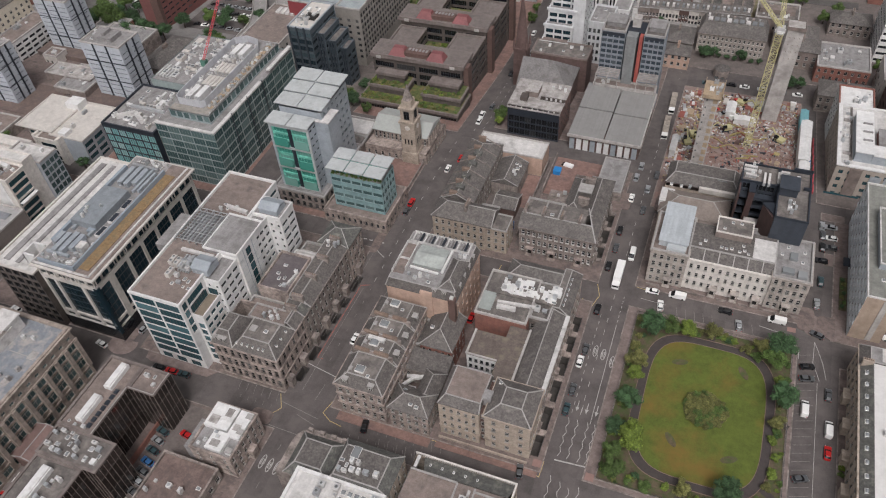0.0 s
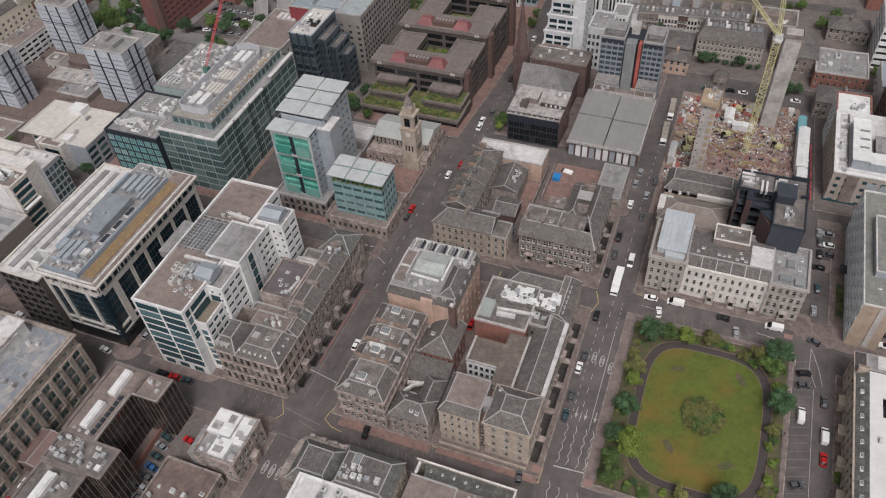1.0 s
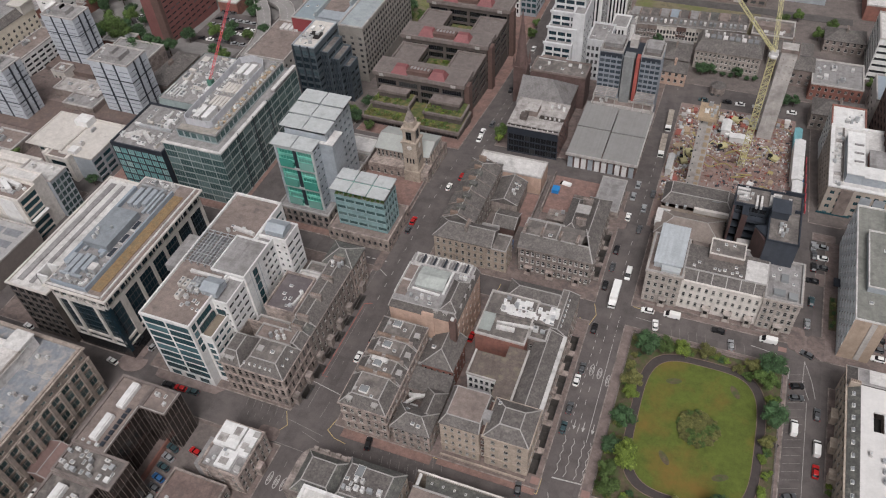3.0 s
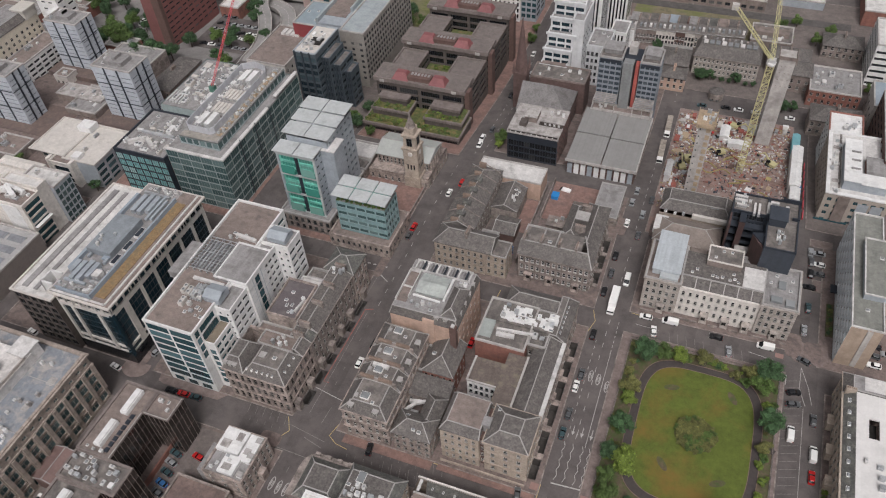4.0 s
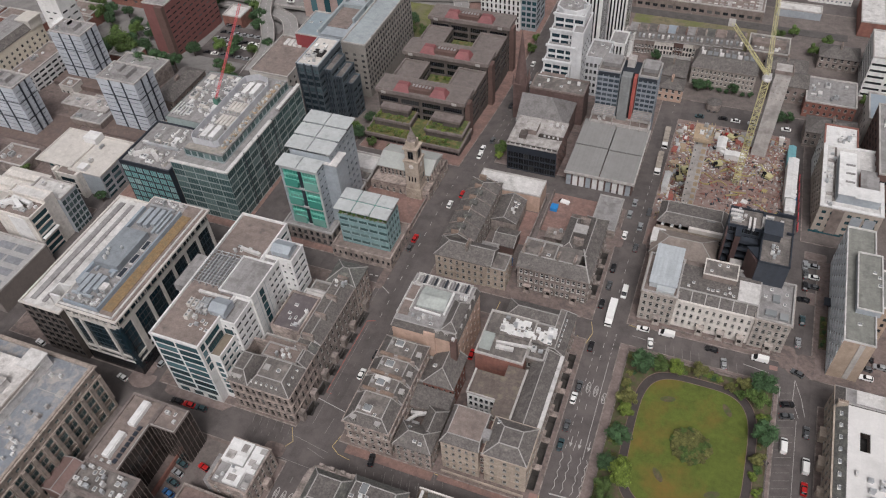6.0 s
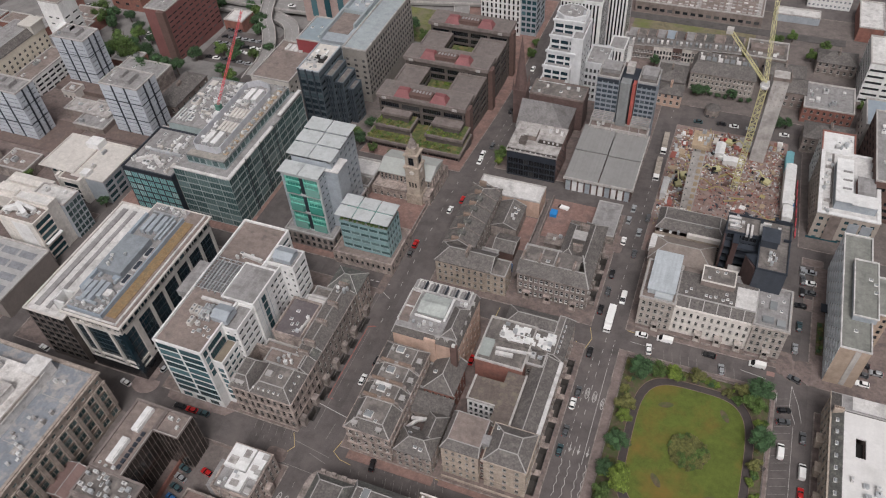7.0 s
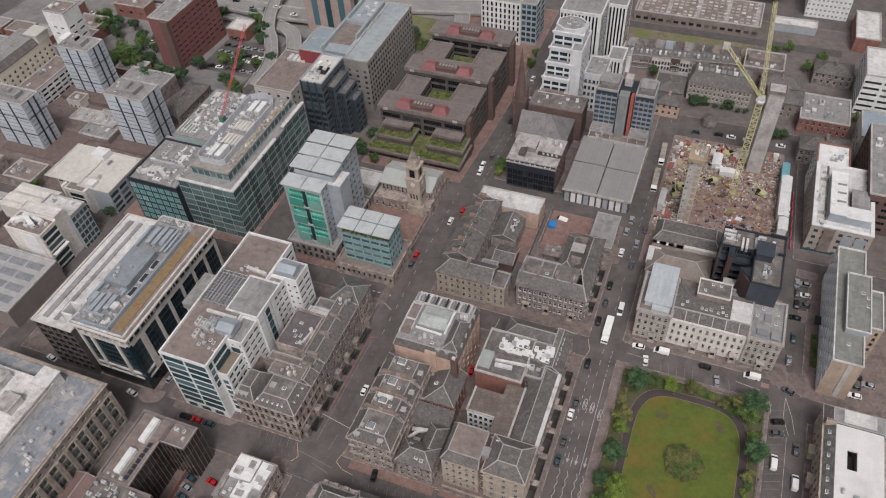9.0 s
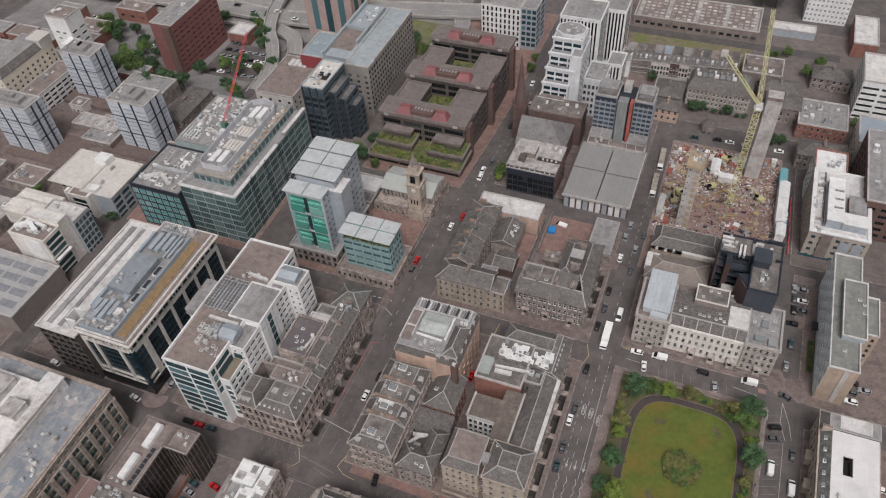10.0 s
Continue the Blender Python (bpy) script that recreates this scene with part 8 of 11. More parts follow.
SOFT_WHITE = mat("soft_white_cladding", (0.56, 0.56, 0.565), 0.7, 0.2, 0.1, 1.5, streak=0.18, cell=(1.5, 1.5, 1.65), cell_amount=0.08)
before = listed()
b = building("stepped_white_office", "white office stepping back in terraces with rounded top", -72, -54, 296, 322, -12)
for k, (y0, z) in enumerate(((296, 6), (299.4, 12), (302.8, 18), (306.2, 24), (310, 30))):
    x0, x1 = -71 + 0.5 * k, -59 + 1.0 * k
    walls(b, x0, x1, y0, 322, -14, z, SOFT_WHITE, s=(3, (x1 - x0) / 3 - 0.9, [(z + 14 - 3.3 - 3.0 * j, 1.9) for j in range(4 if k == 0 else 2)], 0.4), frame_m=FRAMED, glass_m=GLASS_NAVY, style="strip", name="step_wall")
    part("coping", Shape().box(x0 - 0.5, x1 + 0.5, y0 - 0.5, y0 + 0.5, z, z + 0.9, 0, True), SOFT_WHITE, b)
    flat_roof(b, x0, x1, y0 + 0.6, 322, z + 0.5, FELT_GREY if k else FELT_BROWN, SOFT_WHITE, 0.4, 0.4)
walls(b, -59, -53.6, 303, 322, -14, 26, SOFT_WHITE, e=(5, 1.4, rows(9, 5, 3.4, 1.6)), frame_m=FRAMED, name="side_wall")
flat_roof(b, -59, -53.6, 303, 322, 26.5, FELT_GREY, SOFT_WHITE)
part("crown_ring", Shape().prism([(-62 + 7.4 * math.cos(a), 316 + 6.4 * math.sin(a)) for a in (math.pi / 8 + k * math.pi / 4 for k in range(8))], 30, 32.6), SOFT_WHITE, b)
part("roof", Shape().prism([(-62 + 6.6 * math.cos(a), 316 + 5.6 * math.sin(a)) for a in (math.pi / 8 + k * math.pi / 4 for k in range(8))], 32, 32.65), FELT_GREY, b)
clutter(-66.5, -58, 312.6, 319.6, 32.65, 7, 94, 2.2)
b = building("white_side_office", "lower white office with grid of windows", -52, -42, 312, 328, -12)
walls(b, -53.4, -43.4, 312, 328, -14, 9, SOFT_WHITE, s=(5, 1.2, rows(5, 4, 3.6, 1.8)), e=(6, 1.2, rows(5, 4, 3.6, 1.8)), frame_m=FRAMED)
flat_roof(b, -53.4, -43.4, 312, 328, 9.6, FELT_GREY, SOFT_WHITE)
clutter(-52.4, -44.4, 313, 326, 8.9, 5, 95, 1.8)
resize(before, 1, (0, 0, 0), (-4.6, 0, 0))

# ---- the building site ----
b = thing("lift_core", "raw concrete lift core of an unfinished building", "concrete core", 1.4, 244.6, -4)
for lvl in range(10):
    z = -4 + 3.25 * lvl
    part("shaft_lift", Shape().box(-1.0, 3.8, 240.2, 249.2, z, z + 3.2).box(-1.06, 3.86, 240.14, 249.26, z + 3.1, z + 3.25), CONCRETE, b)
for lvl in range(10):
    z = -3.2 + 3.25 * lvl
    part("door_opening", Shape().box(1.9, 3.4, 240.0, 240.14, z, z + 2.0), TIMBER, b)
    part("anchor_plate", Shape().box(-0.4, 0.0, 240.0, 240.14, z + 0.8, z + 1.4), DARKCLAD, b)
part("work_platform", Shape().box(-2, 4.8, 239.2, 250.2, 28.3, 28.6).box(-2, 4.8, 239.2, 239.4, 28.6, 29.8).box(4.6, 4.8, 239.2, 250.2, 28.6, 29.8).box(-2, -1.8, 239.2, 250.2, 28.6, 29.8), TIMBER, b)
clutter(-1.6, 4.4, 240, 249.4, 28.6, 6, 101, 1.6)
b = thing("stair_core", "tall raw concrete slab core of an unfinished building", "concrete core", 26, 289.6, -10)
for lvl in range(13):
    z = -11 + 3.36 * lvl
    part("shaft_lift", Shape().box(22.6, 28.6, 286.4, 293, z, z + 3.3).box(22.56, 28.64, 286.36, 293.04, z + 3.22, z + 3.36), CONCRETE, b)
part("formwork_frame", Shape().box(22.2, 29, 286.0, 286.2, 32.2, 33.6).box(22.2, 22.4, 286.2, 293.4, 32.2, 33.6).box(28.8, 29, 286.2, 293.4, 32.2, 33.6), BROWN_CONC, b)
for lvl in range(4):
    for k in range(3):
        part("anchor_plate", Shape().box(23.8 + 1.8 * k, 24.05 + 1.8 * k, 286.2, 286.33, 20 + 3 * lvl, 20.3 + 3 * lvl), BROWN_CONC, b)


def lattice(s, p, q, w, step, t=0.16):
    """A square lattice boom from p to q."""
    p, q = Vector(p), Vector(q)
    a = (q - p).normalized()
    u = a.orthogonal().normalized() if abs(a.z) < 0.95 else Vector((1, 0, 0))
    v = a.cross(u).normalized()
    c = [(u * sx + v * sy) * w / 2 for sx, sy in ((-1, -1), (1, -1), (1, 1), (-1, 1))]
    for k in c:
        s.bar(p + k, q + k, t * 1.3)
    n = max(1, int((q - p).length / step))
    for i in range(n):
        a0, a1 = p + (q - p) * i / n, p + (q - p) * (i + 1) / n
        for k in range(4):
            m = (k + i) % 2
            s.bar(a0 + c[k if m else (k + 1) % 4], a1 + c[(k + 1) % 4 if m else k], t)
            s.bar(a0 + c[k], a0 + c[(k + 1) % 4], t)


def tower_crane(x, y, z0, z1, tip, tail, m, label):
    t = thing("tower_crane", label, "crane", x, y, z0)
    s = Shape()
    lattice(s, (x, y, z0), (x, y, z1), 2.3, 2.0, 0.14)
    part("mast", s, m, t)
    s = Shape()
    lattice(s, (x, y, z1 + 1.5), tip, 1.1, 1.8, 0.085)
    part("jib", s, m, t)
    s = Shape()
    lattice(s, (x, y, z1 + 1.5), tail, 1.1, 2.0, 0.085)
    s.bar((x, y, z1 + 1.5), (x + 0.6 * (tail[0] - x), y + 0.6 * (tail[1] - y), z1 + 9), 0.3)
    part("counter_jib", s, m, t)
    part("cab", Shape().box(x - 1.2, x + 1.4, y - 1.2, y + 1.2, z1 - 0.6, z1 + 2.0, 0, True), UNIT, t)
    part("counterweight", Shape().box(tail[0] - 1.2, tail[0] + 1.2, tail[1] - 0.9, tail[1] + 0.9, tail[2] - 1.4, tail[2] + 0.8, 0, True), CONCRETE, t)
    part("slewing_ring", Shape().tube((x, y, z1), (x, y, z1 + 0.9), 1.7, 12), UNIT, t)
    return t


q = random.Random(77)
SITE = [mat("site_red", (0.28, 0.09, 0.07), 0.7, 0.3), mat("site_yellow", (0.36, 0.30, 0.13), 0.7, 0.3), UNIT, TIMBER, CONCRETE, METAL, RUST, BRICK_RED, DARKCLAD, RUST, CONCRETE, BRICK_DARK, RUST]
names = {"site_earth": "brown earth", "dark_brickwork": "dark brick", "site_red": "rusty red steel", "site_yellow": "yellow painted steel", "painted_plant_unit": "pale grey painted", "timber_boards": "pale timber", "raw_concrete": "raw concrete", "galvanised_metal": "galvanised metal", "red_brickwork": "red brick", "dark_metal_cladding": "dark metal"}
for k in range(100):
    x, y = q.uniform(-6, 36), q.uniform(228, 302)
    if (-3 < x < 6 and 237 < y < 252) or (20 < x < 31 and 284 < y < 295) or (15 < x < 21 and 258 < y < 265):
        continue
    m = q.choice(SITE)
    lx, ly, h = q.uniform(0.4, 2.2), q.uniform(0.4, 2.6), q.uniform(0.2, 1.0)
    z = gz(x, y) + 0.12
    s = Shape().box(-lx / 2, lx / 2, -ly / 2, ly / 2, 0, h * 0.6).box(-lx / 2 + 0.15, lx / 2 - 0.2, -ly / 2 + 0.1, ly / 2 - 0.15, h * 0.6, h)
    ob = solo("pallet_load", s, m, names[m.name] + " load stacked on bare site earth", "pallet load", "site loads")
    ob.matrix_basis = Matrix.Translation((x, y, z)) @ Matrix.Rotation(q.uniform(0, 3), 4, "Z")
for k in range(26):
    x, y = q.uniform(-5, 35), q.uniform(228, 300)
    a = q.uniform(0, 3.14)
    z = gz(x, y) + 0.3
    solo("trench_barrier", Shape().bar((x, y, z + 0.3), (x + 6 * math.cos(a), y + 6 * math.sin(a), z + 0.3), 0.16, 0.6), SITE[k % 2 and 1], "yellow and red edge barrier on the building site", "barrier", "site barriers")
for x0, x1, y0, y1, h, m, lab in ((36.8, 40.6, 252, 277, 4.6, WHITE, "white sheeted site tent by the street"), (37.4, 40.8, 244, 251, 3.4, WHITE, "white site cabin by the street"), (37.2, 40.0, 278.5, 292, 3.2, mat("turquoise_hoarding", (0.16, 0.36, 0.40), 0.6, 0.2), "turquoise site cabin by the street"), (8.2, 11.8, 283, 291, 3.0, WHITE, "white site cabin with red edge"), (12, 20, 279, 282, 2.4, WHITE, "white steel site container among materials"), (-9.6, -7.4, 244, 254, 3.0, UNIT, "grey stacked site cabin")):
    z = gz(x0, y0) - 1
    s = Shape().box(x0, x1, y0, y1, z, z + 1 + h)
    s.face([(x0 - 0.2, y0 - 0.2, z + 1 + h), (x1 + 0.2, y0 - 0.2, z + 1 + h), ((x0 + x1) / 2, y0 - 0.2, z + 1.6 + h)]).face([(x0 - 0.2, y0 - 0.2, z + 1 + h), ((x0 + x1) / 2, y0 - 0.2, z + 1.6 + h), ((x0 + x1) / 2, y1 + 0.2, z + 1.6 + h), (x0 - 0.2, y1 + 0.2, z + 1 + h)]).face([((x0 + x1) / 2, y0 - 0.2, z + 1.6 + h), (x1 + 0.2, y0 - 0.2, z + 1 + h), (x1 + 0.2, y1 + 0.2, z + 1 + h), ((x0 + x1) / 2, y1 + 0.2, z + 1.6 + h)])
    solo("site_cabin", s, m, lab, "site cabin", "site cabins")
for k in range(8):
    park("van" if k % 4 == 0 else "car", ["white", "red", "silver", "grey"][k % 4], q.uniform(-4, 14), q.uniform(266, 300), q.uniform(0, 360))
tower_crane(18.2, 261.0, -6.5, 45.0, (15.3, 293, 68), (1.8, 271, 60), YELLOW, "yellow lattice luffing tower crane on a building site")
t = thing("roof_crane", "red lattice crane boom standing on an unfinished roof", "crane", -189.5, 208.8, 26)
s = Shape()
lattice(s, (-189.5, 208.8, 29.5), (-184, 232.8, 60), 0.7, 1.6, 0.055)
part("boom", s, REDSTEEL, t)
part("base_frame", Shape().box(-190.6, -188.4, 207.8, 209.8, 25.9, 29.5), mat("crane_green", (0.07, 0.17, 0.13), 0.6, 0.2), t)


# loose rubble and small stuff lying all over the site
q = random.Random(123)
RUBBLE = [RUST, CONCRETE, BRICK_RED, UNIT, TIMBER, SITE[0], SITE[1], DARKCLAD, METAL, WHITE]
s = Shape()
for k in range(3400):
    x, y = q.uniform(-10, 36.6), q.uniform(226, 303)
    if (-1.4 < x < 4.2 and 239.8 < y < 249.6) or (22 < x < 29.6 and 286 < y < 293.2):
        continue
    z = gz(x, y) + 0.1
    a, l, w, h = q.uniform(-0.3, 0.3) + (1.57 if q.random() < 0.5 else 0), q.uniform(0.3, 1.5), q.uniform(0.15, 0.7), q.uniform(0.1, 0.55)
    c, d = math.cos(a), math.sin(a)
    m = q.choice([0, 0, 1, 1, 2, 3, 4, 4, 5, 6, 7, 8, 9] if y > 262 or x < 4 else [0, 0, 0, 0, 0, 0, 0, 7, 0, 2, 5, 7, 1])
    p = [(x + c * i * l - d * j * w, y + d * i * l + c * j * w) for i, j in ((-0.5, -0.5), (0.5, -0.5), (0.5, 0.5), (-0.5, 0.5))]
    s.prism(p, z, z + h, m)
solo("site_rubble", s, RUBBLE, "rubble, offcuts and small materials strewn over site earth", "rubble", kind="stuff")
for x, y in ((2.5, 258), (12, 270), (26, 246), (9, 236), (-3, 262)):
    s = Shape()
    n = 14
    for i in range(n):
        a, c = x + 0.9 * i, x + 0.9 * (i + 1)
        ya, yc = y + 2.2 * math.sin(i * 0.5 + x), y + 2.2 * math.sin(i * 0.5 + 0.5 + x)
        if c < 37:
            s.bar((a, ya, gz(a, ya) + 0.4), (c, yc, gz(c, yc) + 0.4), 0.22, 0.7)
    solo("trench_edge", s, SITE[1], "yellow edge protection curving round an excavation", "barrier", "site barriers")


def digger(x, y, turn):
    """A tracked excavator with its arm folded forward."""
    z = gz(x, y) + 0.13
    t = thing("excavator", "yellow tracked excavator standing on site earth", "excavator", x, y, z, "site excavators")
    k = Matrix.Translation((x, y, z)) @ Matrix.Rotation(radians(turn), 4, "Z")
    for sx in (-1.1, 1.1):
        part("track", Shape().box(sx - 0.3, sx + 0.3, -1.9, 1.9, 0.0, 0.8, 0, True), DARKCLAD, t, "", k)
    part("body", Shape().box(-1.3, 1.3, -2.2, 1.2, 0.9, 2.0, 0, True), YELLOW, t, "", k)
    part("cab", Shape().box(-1.3, -0.2, 0.2, 1.7, 1.0, 2.9, 0, True), GLASS_BLACK, t, "", k)
    part("boom", Shape().bar((0.4, 1.0, 1.8), (0.4, 4.0, 4.6), 0.45).bar((0.4, 4.0, 4.6), (0.4, 6.4, 2.4), 0.35), YELLOW, t, "", k)
    part("bucket", Shape().box(0.0, 0.9, 6.0, 6.9, 1.4, 2.4, 0, True), DARKCLAD, t, "", k)


for x, y, a in ((-4, 256, 20), (-2.4, 262, 200), (9.5, 272, 120), (30, 270, 60), (14, 296, 250)):
    digger(x, y, a)
# stacked formwork and reinforcement along the edges of the site
q = random.Random(88)
for k in range(46):
    x, y = (q.uniform(-9.6, -4), q.uniform(240, 300)) if k % 2 else (q.uniform(5, 35), q.uniform(292, 303))
    n, lx, ly = q.randrange(3, 7), q.uniform(1.2, 2.6), q.uniform(2.0, 4.4)
    m = q.choice([CONCRETE, TIMBER, CREAM, UNIT, BRICK_RED, SITE[0], METAL])
    st = Shape()
    for j in range(n):
        st.box(-lx / 2 + 0.03 * (j % 2), lx / 2, -ly / 2, ly / 2 - 0.06 * (j % 3), 0.22 * j, 0.22 * j + 0.17)
    ob = solo("formwork_stack", st, m, "stack of formwork panels laid on site earth", "formwork stack", "formwork stacks")
    ob.matrix_basis = Matrix.Translation((x, y, gz(x, y) + 0.13)) @ Matrix.Rotation(q.uniform(-0.2, 0.2), 4, "Z")
LOAD = mat("loaded_trailer_sheet", (0.34, 0.295, 0.25), 0.85, 0.5, 0.5, 2.5, stain=(0.18, 0.15, 0.13), stain_amount=0.45, stain_scale=0.6)


def lorry(x, y, turn, m, label):
    """An articulated lorry with a flat trailer, standing on the street."""
    z = gz(x, y)
    t = thing("lorry", label, "lorry", x, y, z, "site lorries")
    k = Matrix.Translation((x, y, z)) @ Matrix.Rotation(radians(turn), 4, "Z")
    part("trailer", Shape().box(-1.25, 1.25, -6, 6, 1.1, 1.5, 0, True).box(-1.2, 1.2, -5.8, 5.7, 1.5, 2.6, 1), [DARKCLAD, m], t, "", k)
    part("cab", Shape().box(-1.2, 1.2, -8.6, -6.5, 0.6, 3.2).box(-1.1, 1.1, -8.72, -8.6, 1.9, 2.9, 1), [CARPAINT["white"], GLASS_BLACK], t, "", k)
    for yy in (-7.8, -3, 3.6, 4.8):
        for sx in (-1.1, 1.1):
            part("wheel", Shape().tube((sx - 0.15, yy, 0.5), (sx + 0.15, yy, 0.5), 0.5, 10), TYRE, t, "", k)


lorry(-13.6, 287, 2, LOAD, "cream loaded articulated lorry standing beside the site")
lorry(-13.4, 265, 2, LOAD, "cream loaded articulated lorry standing beside the site")
for c, x, y in (("white", 36.0, 311.0), ("grey", 29.4, 311.4), ("silver", 21.4, 311.2), ("white", 14.0, 311.0), ("black", 8.4, 311.2), ("teal", -2, 309.8), ("grey", 2.6, 316)):
    park("car", c, x, y, 92)

# ---- the east side of the square ----
GREEN_FELT = mat("greenish_grey_felt", (0.205, 0.205, 0.185), 0.9, 0.35, 0.2, 2.0, stain=(0.13, 0.13, 0.12), stain_amount=0.4, stain_scale=0.3, cell=(1.0, 7, 9), cell_amount=0.12)
END_BRICK = mat("buff_end_brick", (0.38, 0.295, 0.23), 0.9, 0.25, 0.3, 4.0, stain=(0.27, 0.205, 0.16), stain_amount=0.3, streak=0.15)
GLASS_FLATS = glass_mat("slab_window_glass", (0.10, 0.125, 0.13), 0.12, 1.2, (0.38, 0.39, 0.39))
PANEL = mat("pale_blue_panel", (0.76, 0.79, 0.81), 0.6, 0.15)
b = building("slab_flats", "tall slab block with panelled front and buff brick end", 54.6, 63.6, 170.2, 221)
sh = Shape()
facade(sh, b, (54.6, 221), (54.6, 170.2), 0, 18.3, [(u, v, 1.7, 1.5) for v, h in rows(6, 1.7, 2.75, 1.3) for u in bays(50.8, 20, 1.7)], 0.15, 0, FRAME_BRIGHT, GLASS_FLATS, "cross")
part("west_wall", sh, mat("pale_grey_blue_panel", (0.62, 0.655, 0.67), 0.6, 0.2, 0.3, 2.0, cell=(9, 2.54, 2.75), cell_amount=0.15, streak=0.15), b)
sh = Shape()
facade(sh, b, (54.6, 170.2), (63.6, 170.2), 0, 18.3, [(5.2, v, 0.9, 1.2) for v, h in rows(6, 1.6, 2.75, 1.2)], 0.15, 0, FRAMED, GLASS, "bare")
facade(sh, b, (63.6, 170.2), (63.6, 221), 0, 18.3)
facade(sh, b, (63.6, 221), (54.6, 221), 0, 18.3)
part("end_wall", sh, END_BRICK, b)
part("stair_strip", Shape().box(59.3, 60.9, 170.0, 170.2, 0.6, 18.0), CONCRETE, b)
for k in range(20):
    u = bays(50.8, 20, 1.7)[k]
    for v in range(6):
        if (k + v) % 2 == 0:
            part("front_panel", Shape().box(54.45, 54.6, 221 - u - 2.1, 221 - u + 0.35, 3.12 + 2.75 * v, 4.33 + 2.75 * v, 0, True), PANEL, b)
flat_roof(b, 54.6, 63.6, 170.2, 221, 18.8, GREEN_FELT, MEMBRANE, 0.35, 0.45)
part("penthouse", Shape().box(57.6, 64.6, 182.4, 207, 18.3, 20.6), GREYCLAD, b)
flat_roof(b, 57.4, 64.8, 182.2, 207.2, 21.0, GREEN_FELT, MEMBRANE, 0.3, 0.35)
walls(b, 63.7, 69.2, 187, 203.6, 0, 18.0, END_BRICK, s=(2, 1.0, rows(6, 1.6, 2.75, 1.2)), frame_m=FRAMED, name="wing_wall")
flat_roof(b, 63.7, 69.2, 187, 203.6, 18.5, GREEN_FELT, MEMBRANE, 0.35, 0.4)
for x, y, z in ((62.4, 199, 20.7), (64.0, 193.6, 20.7), (64.0, 197.2, 20.7), (59, 178, 18.4)):
    skylight(x, y, z, 1.2, 1.0)
part("entrance_canopy", Shape().box(52.4, 54.5, 197, 200.6, 2.8, 3.2, 0, True), DARKCLAD, b)
for x, y, c in ((49.0, 217.2, "silver"), (49.1, 211.4, "white"), (49.2, 206.6, "grey")):
    park("car", c, x, y, 90)
for k, (x, y) in enumerate(((66.5, 172.4), (66.3, 176), (66.6, 180), (70.5, 178))):
    park("car", ["white", "grey", "black", "silver"][k], x, y, 90, 0.14)

solo("hedge_bed", Shape().box(52.2, 54.3, 180, 194, 0.1, 0.5), SOIL, "dark planted bed along the foot of the slab block", "planting bed")
for k in range(7):
    shrub(53.0 + 0.4 * (k % 2), 181.2 + 1.9 * k, 0.9, [0, 1, 3][k % 3], 0.4)
b = building("square_hotel", "pale sandstone terrace on the square with white flat roof", 55, 71, 60, 158)
walls(b, 55, 71.5, 60, 158, 0, 11.4, STONE_CLEAN, w=(32, 1.2, rows(3, 1.2, 3.5, 2.1), 0.4), n=(6, 1.1, rows(3, 1.2, 3.5, 2.0)))
cornice(b, 55, 71.5, 60, 158, 11.0, STONE_CLEAN, 0.45, 0.4)
part("slate_slope", Shape().face([(55.1, 60, 11.5), (55.1, 151, 11.5), (57.8, 151, 13.2), (57.8, 60, 13.2)][::-1]).box(57.8, 58, 60, 151, 11, 13.2), SLATE_GREEN, b)
for k in range(22):
    skylight(56.5, 64 + 4.0 * k, 12.3, 1.0, 1.3, 0.5)
part("roof", Shape().box(58, 71, 60, 136.6, 12.6, 13.2).box(58, 61.2, 136.6, 143, 12.6, 13.2).box(63.9, 71, 136.6, 143, 12.6, 13.2).box(58, 71, 143, 151, 12.6, 13.2), mat("clean_pale_membrane", (0.62, 0.60, 0.585), 0.7, 0.12, 0.08, 1.5, stain=(0.50, 0.485, 0.47), stain_amount=0.3, stain_scale=0.1, cell=(2.2, 9.0, 9.0), cell_amount=0.05), b)
# well floor coloured near-black for the shade at its bottom
part("light_well", Shape().box(61.2, 63.9, 136.6, 143, 10.0, 10.4), DARK, b)
mansard(b, 55, 71.5, 151.2, 158, 11.5, 2.0, (2.4, 0.3, 0.4, 1.6), SLATE, FELT_GREY)
part("white_deck", Shape().box(60, 69, 152, 156.6, 13.5, 13.7), MEMBRANE, b)
chimney(b, 56.4, 151, 13, 2.6, 1.0, 1.0, 5, STONE_CLEAN)
clutter(58.4, 70, 121, 130, 13.2, 6, 111, 1.6)
clutter(60, 70, 100, 119, 13.2, 5, 112, 1.6)
for y in (146, 136, 126, 116):
    part("porch", Shape().box(53.4, 55, y - 1.4, y + 1.4, 0, 3.6).box(53.1, 55, y - 1.7, y + 1.7, 3.6, 4.0), STONE_CLEAN, b)
for k, y in enumerate((130.5, 134, 137, 143)):
    park("car", ["white", "red", "silver", "white"][k], 75.0, y, 90, 0.14)
shrub(54, 124, 1.2, 2, 0.13)
shrub(54, 122, 1.0, 1, 0.13)

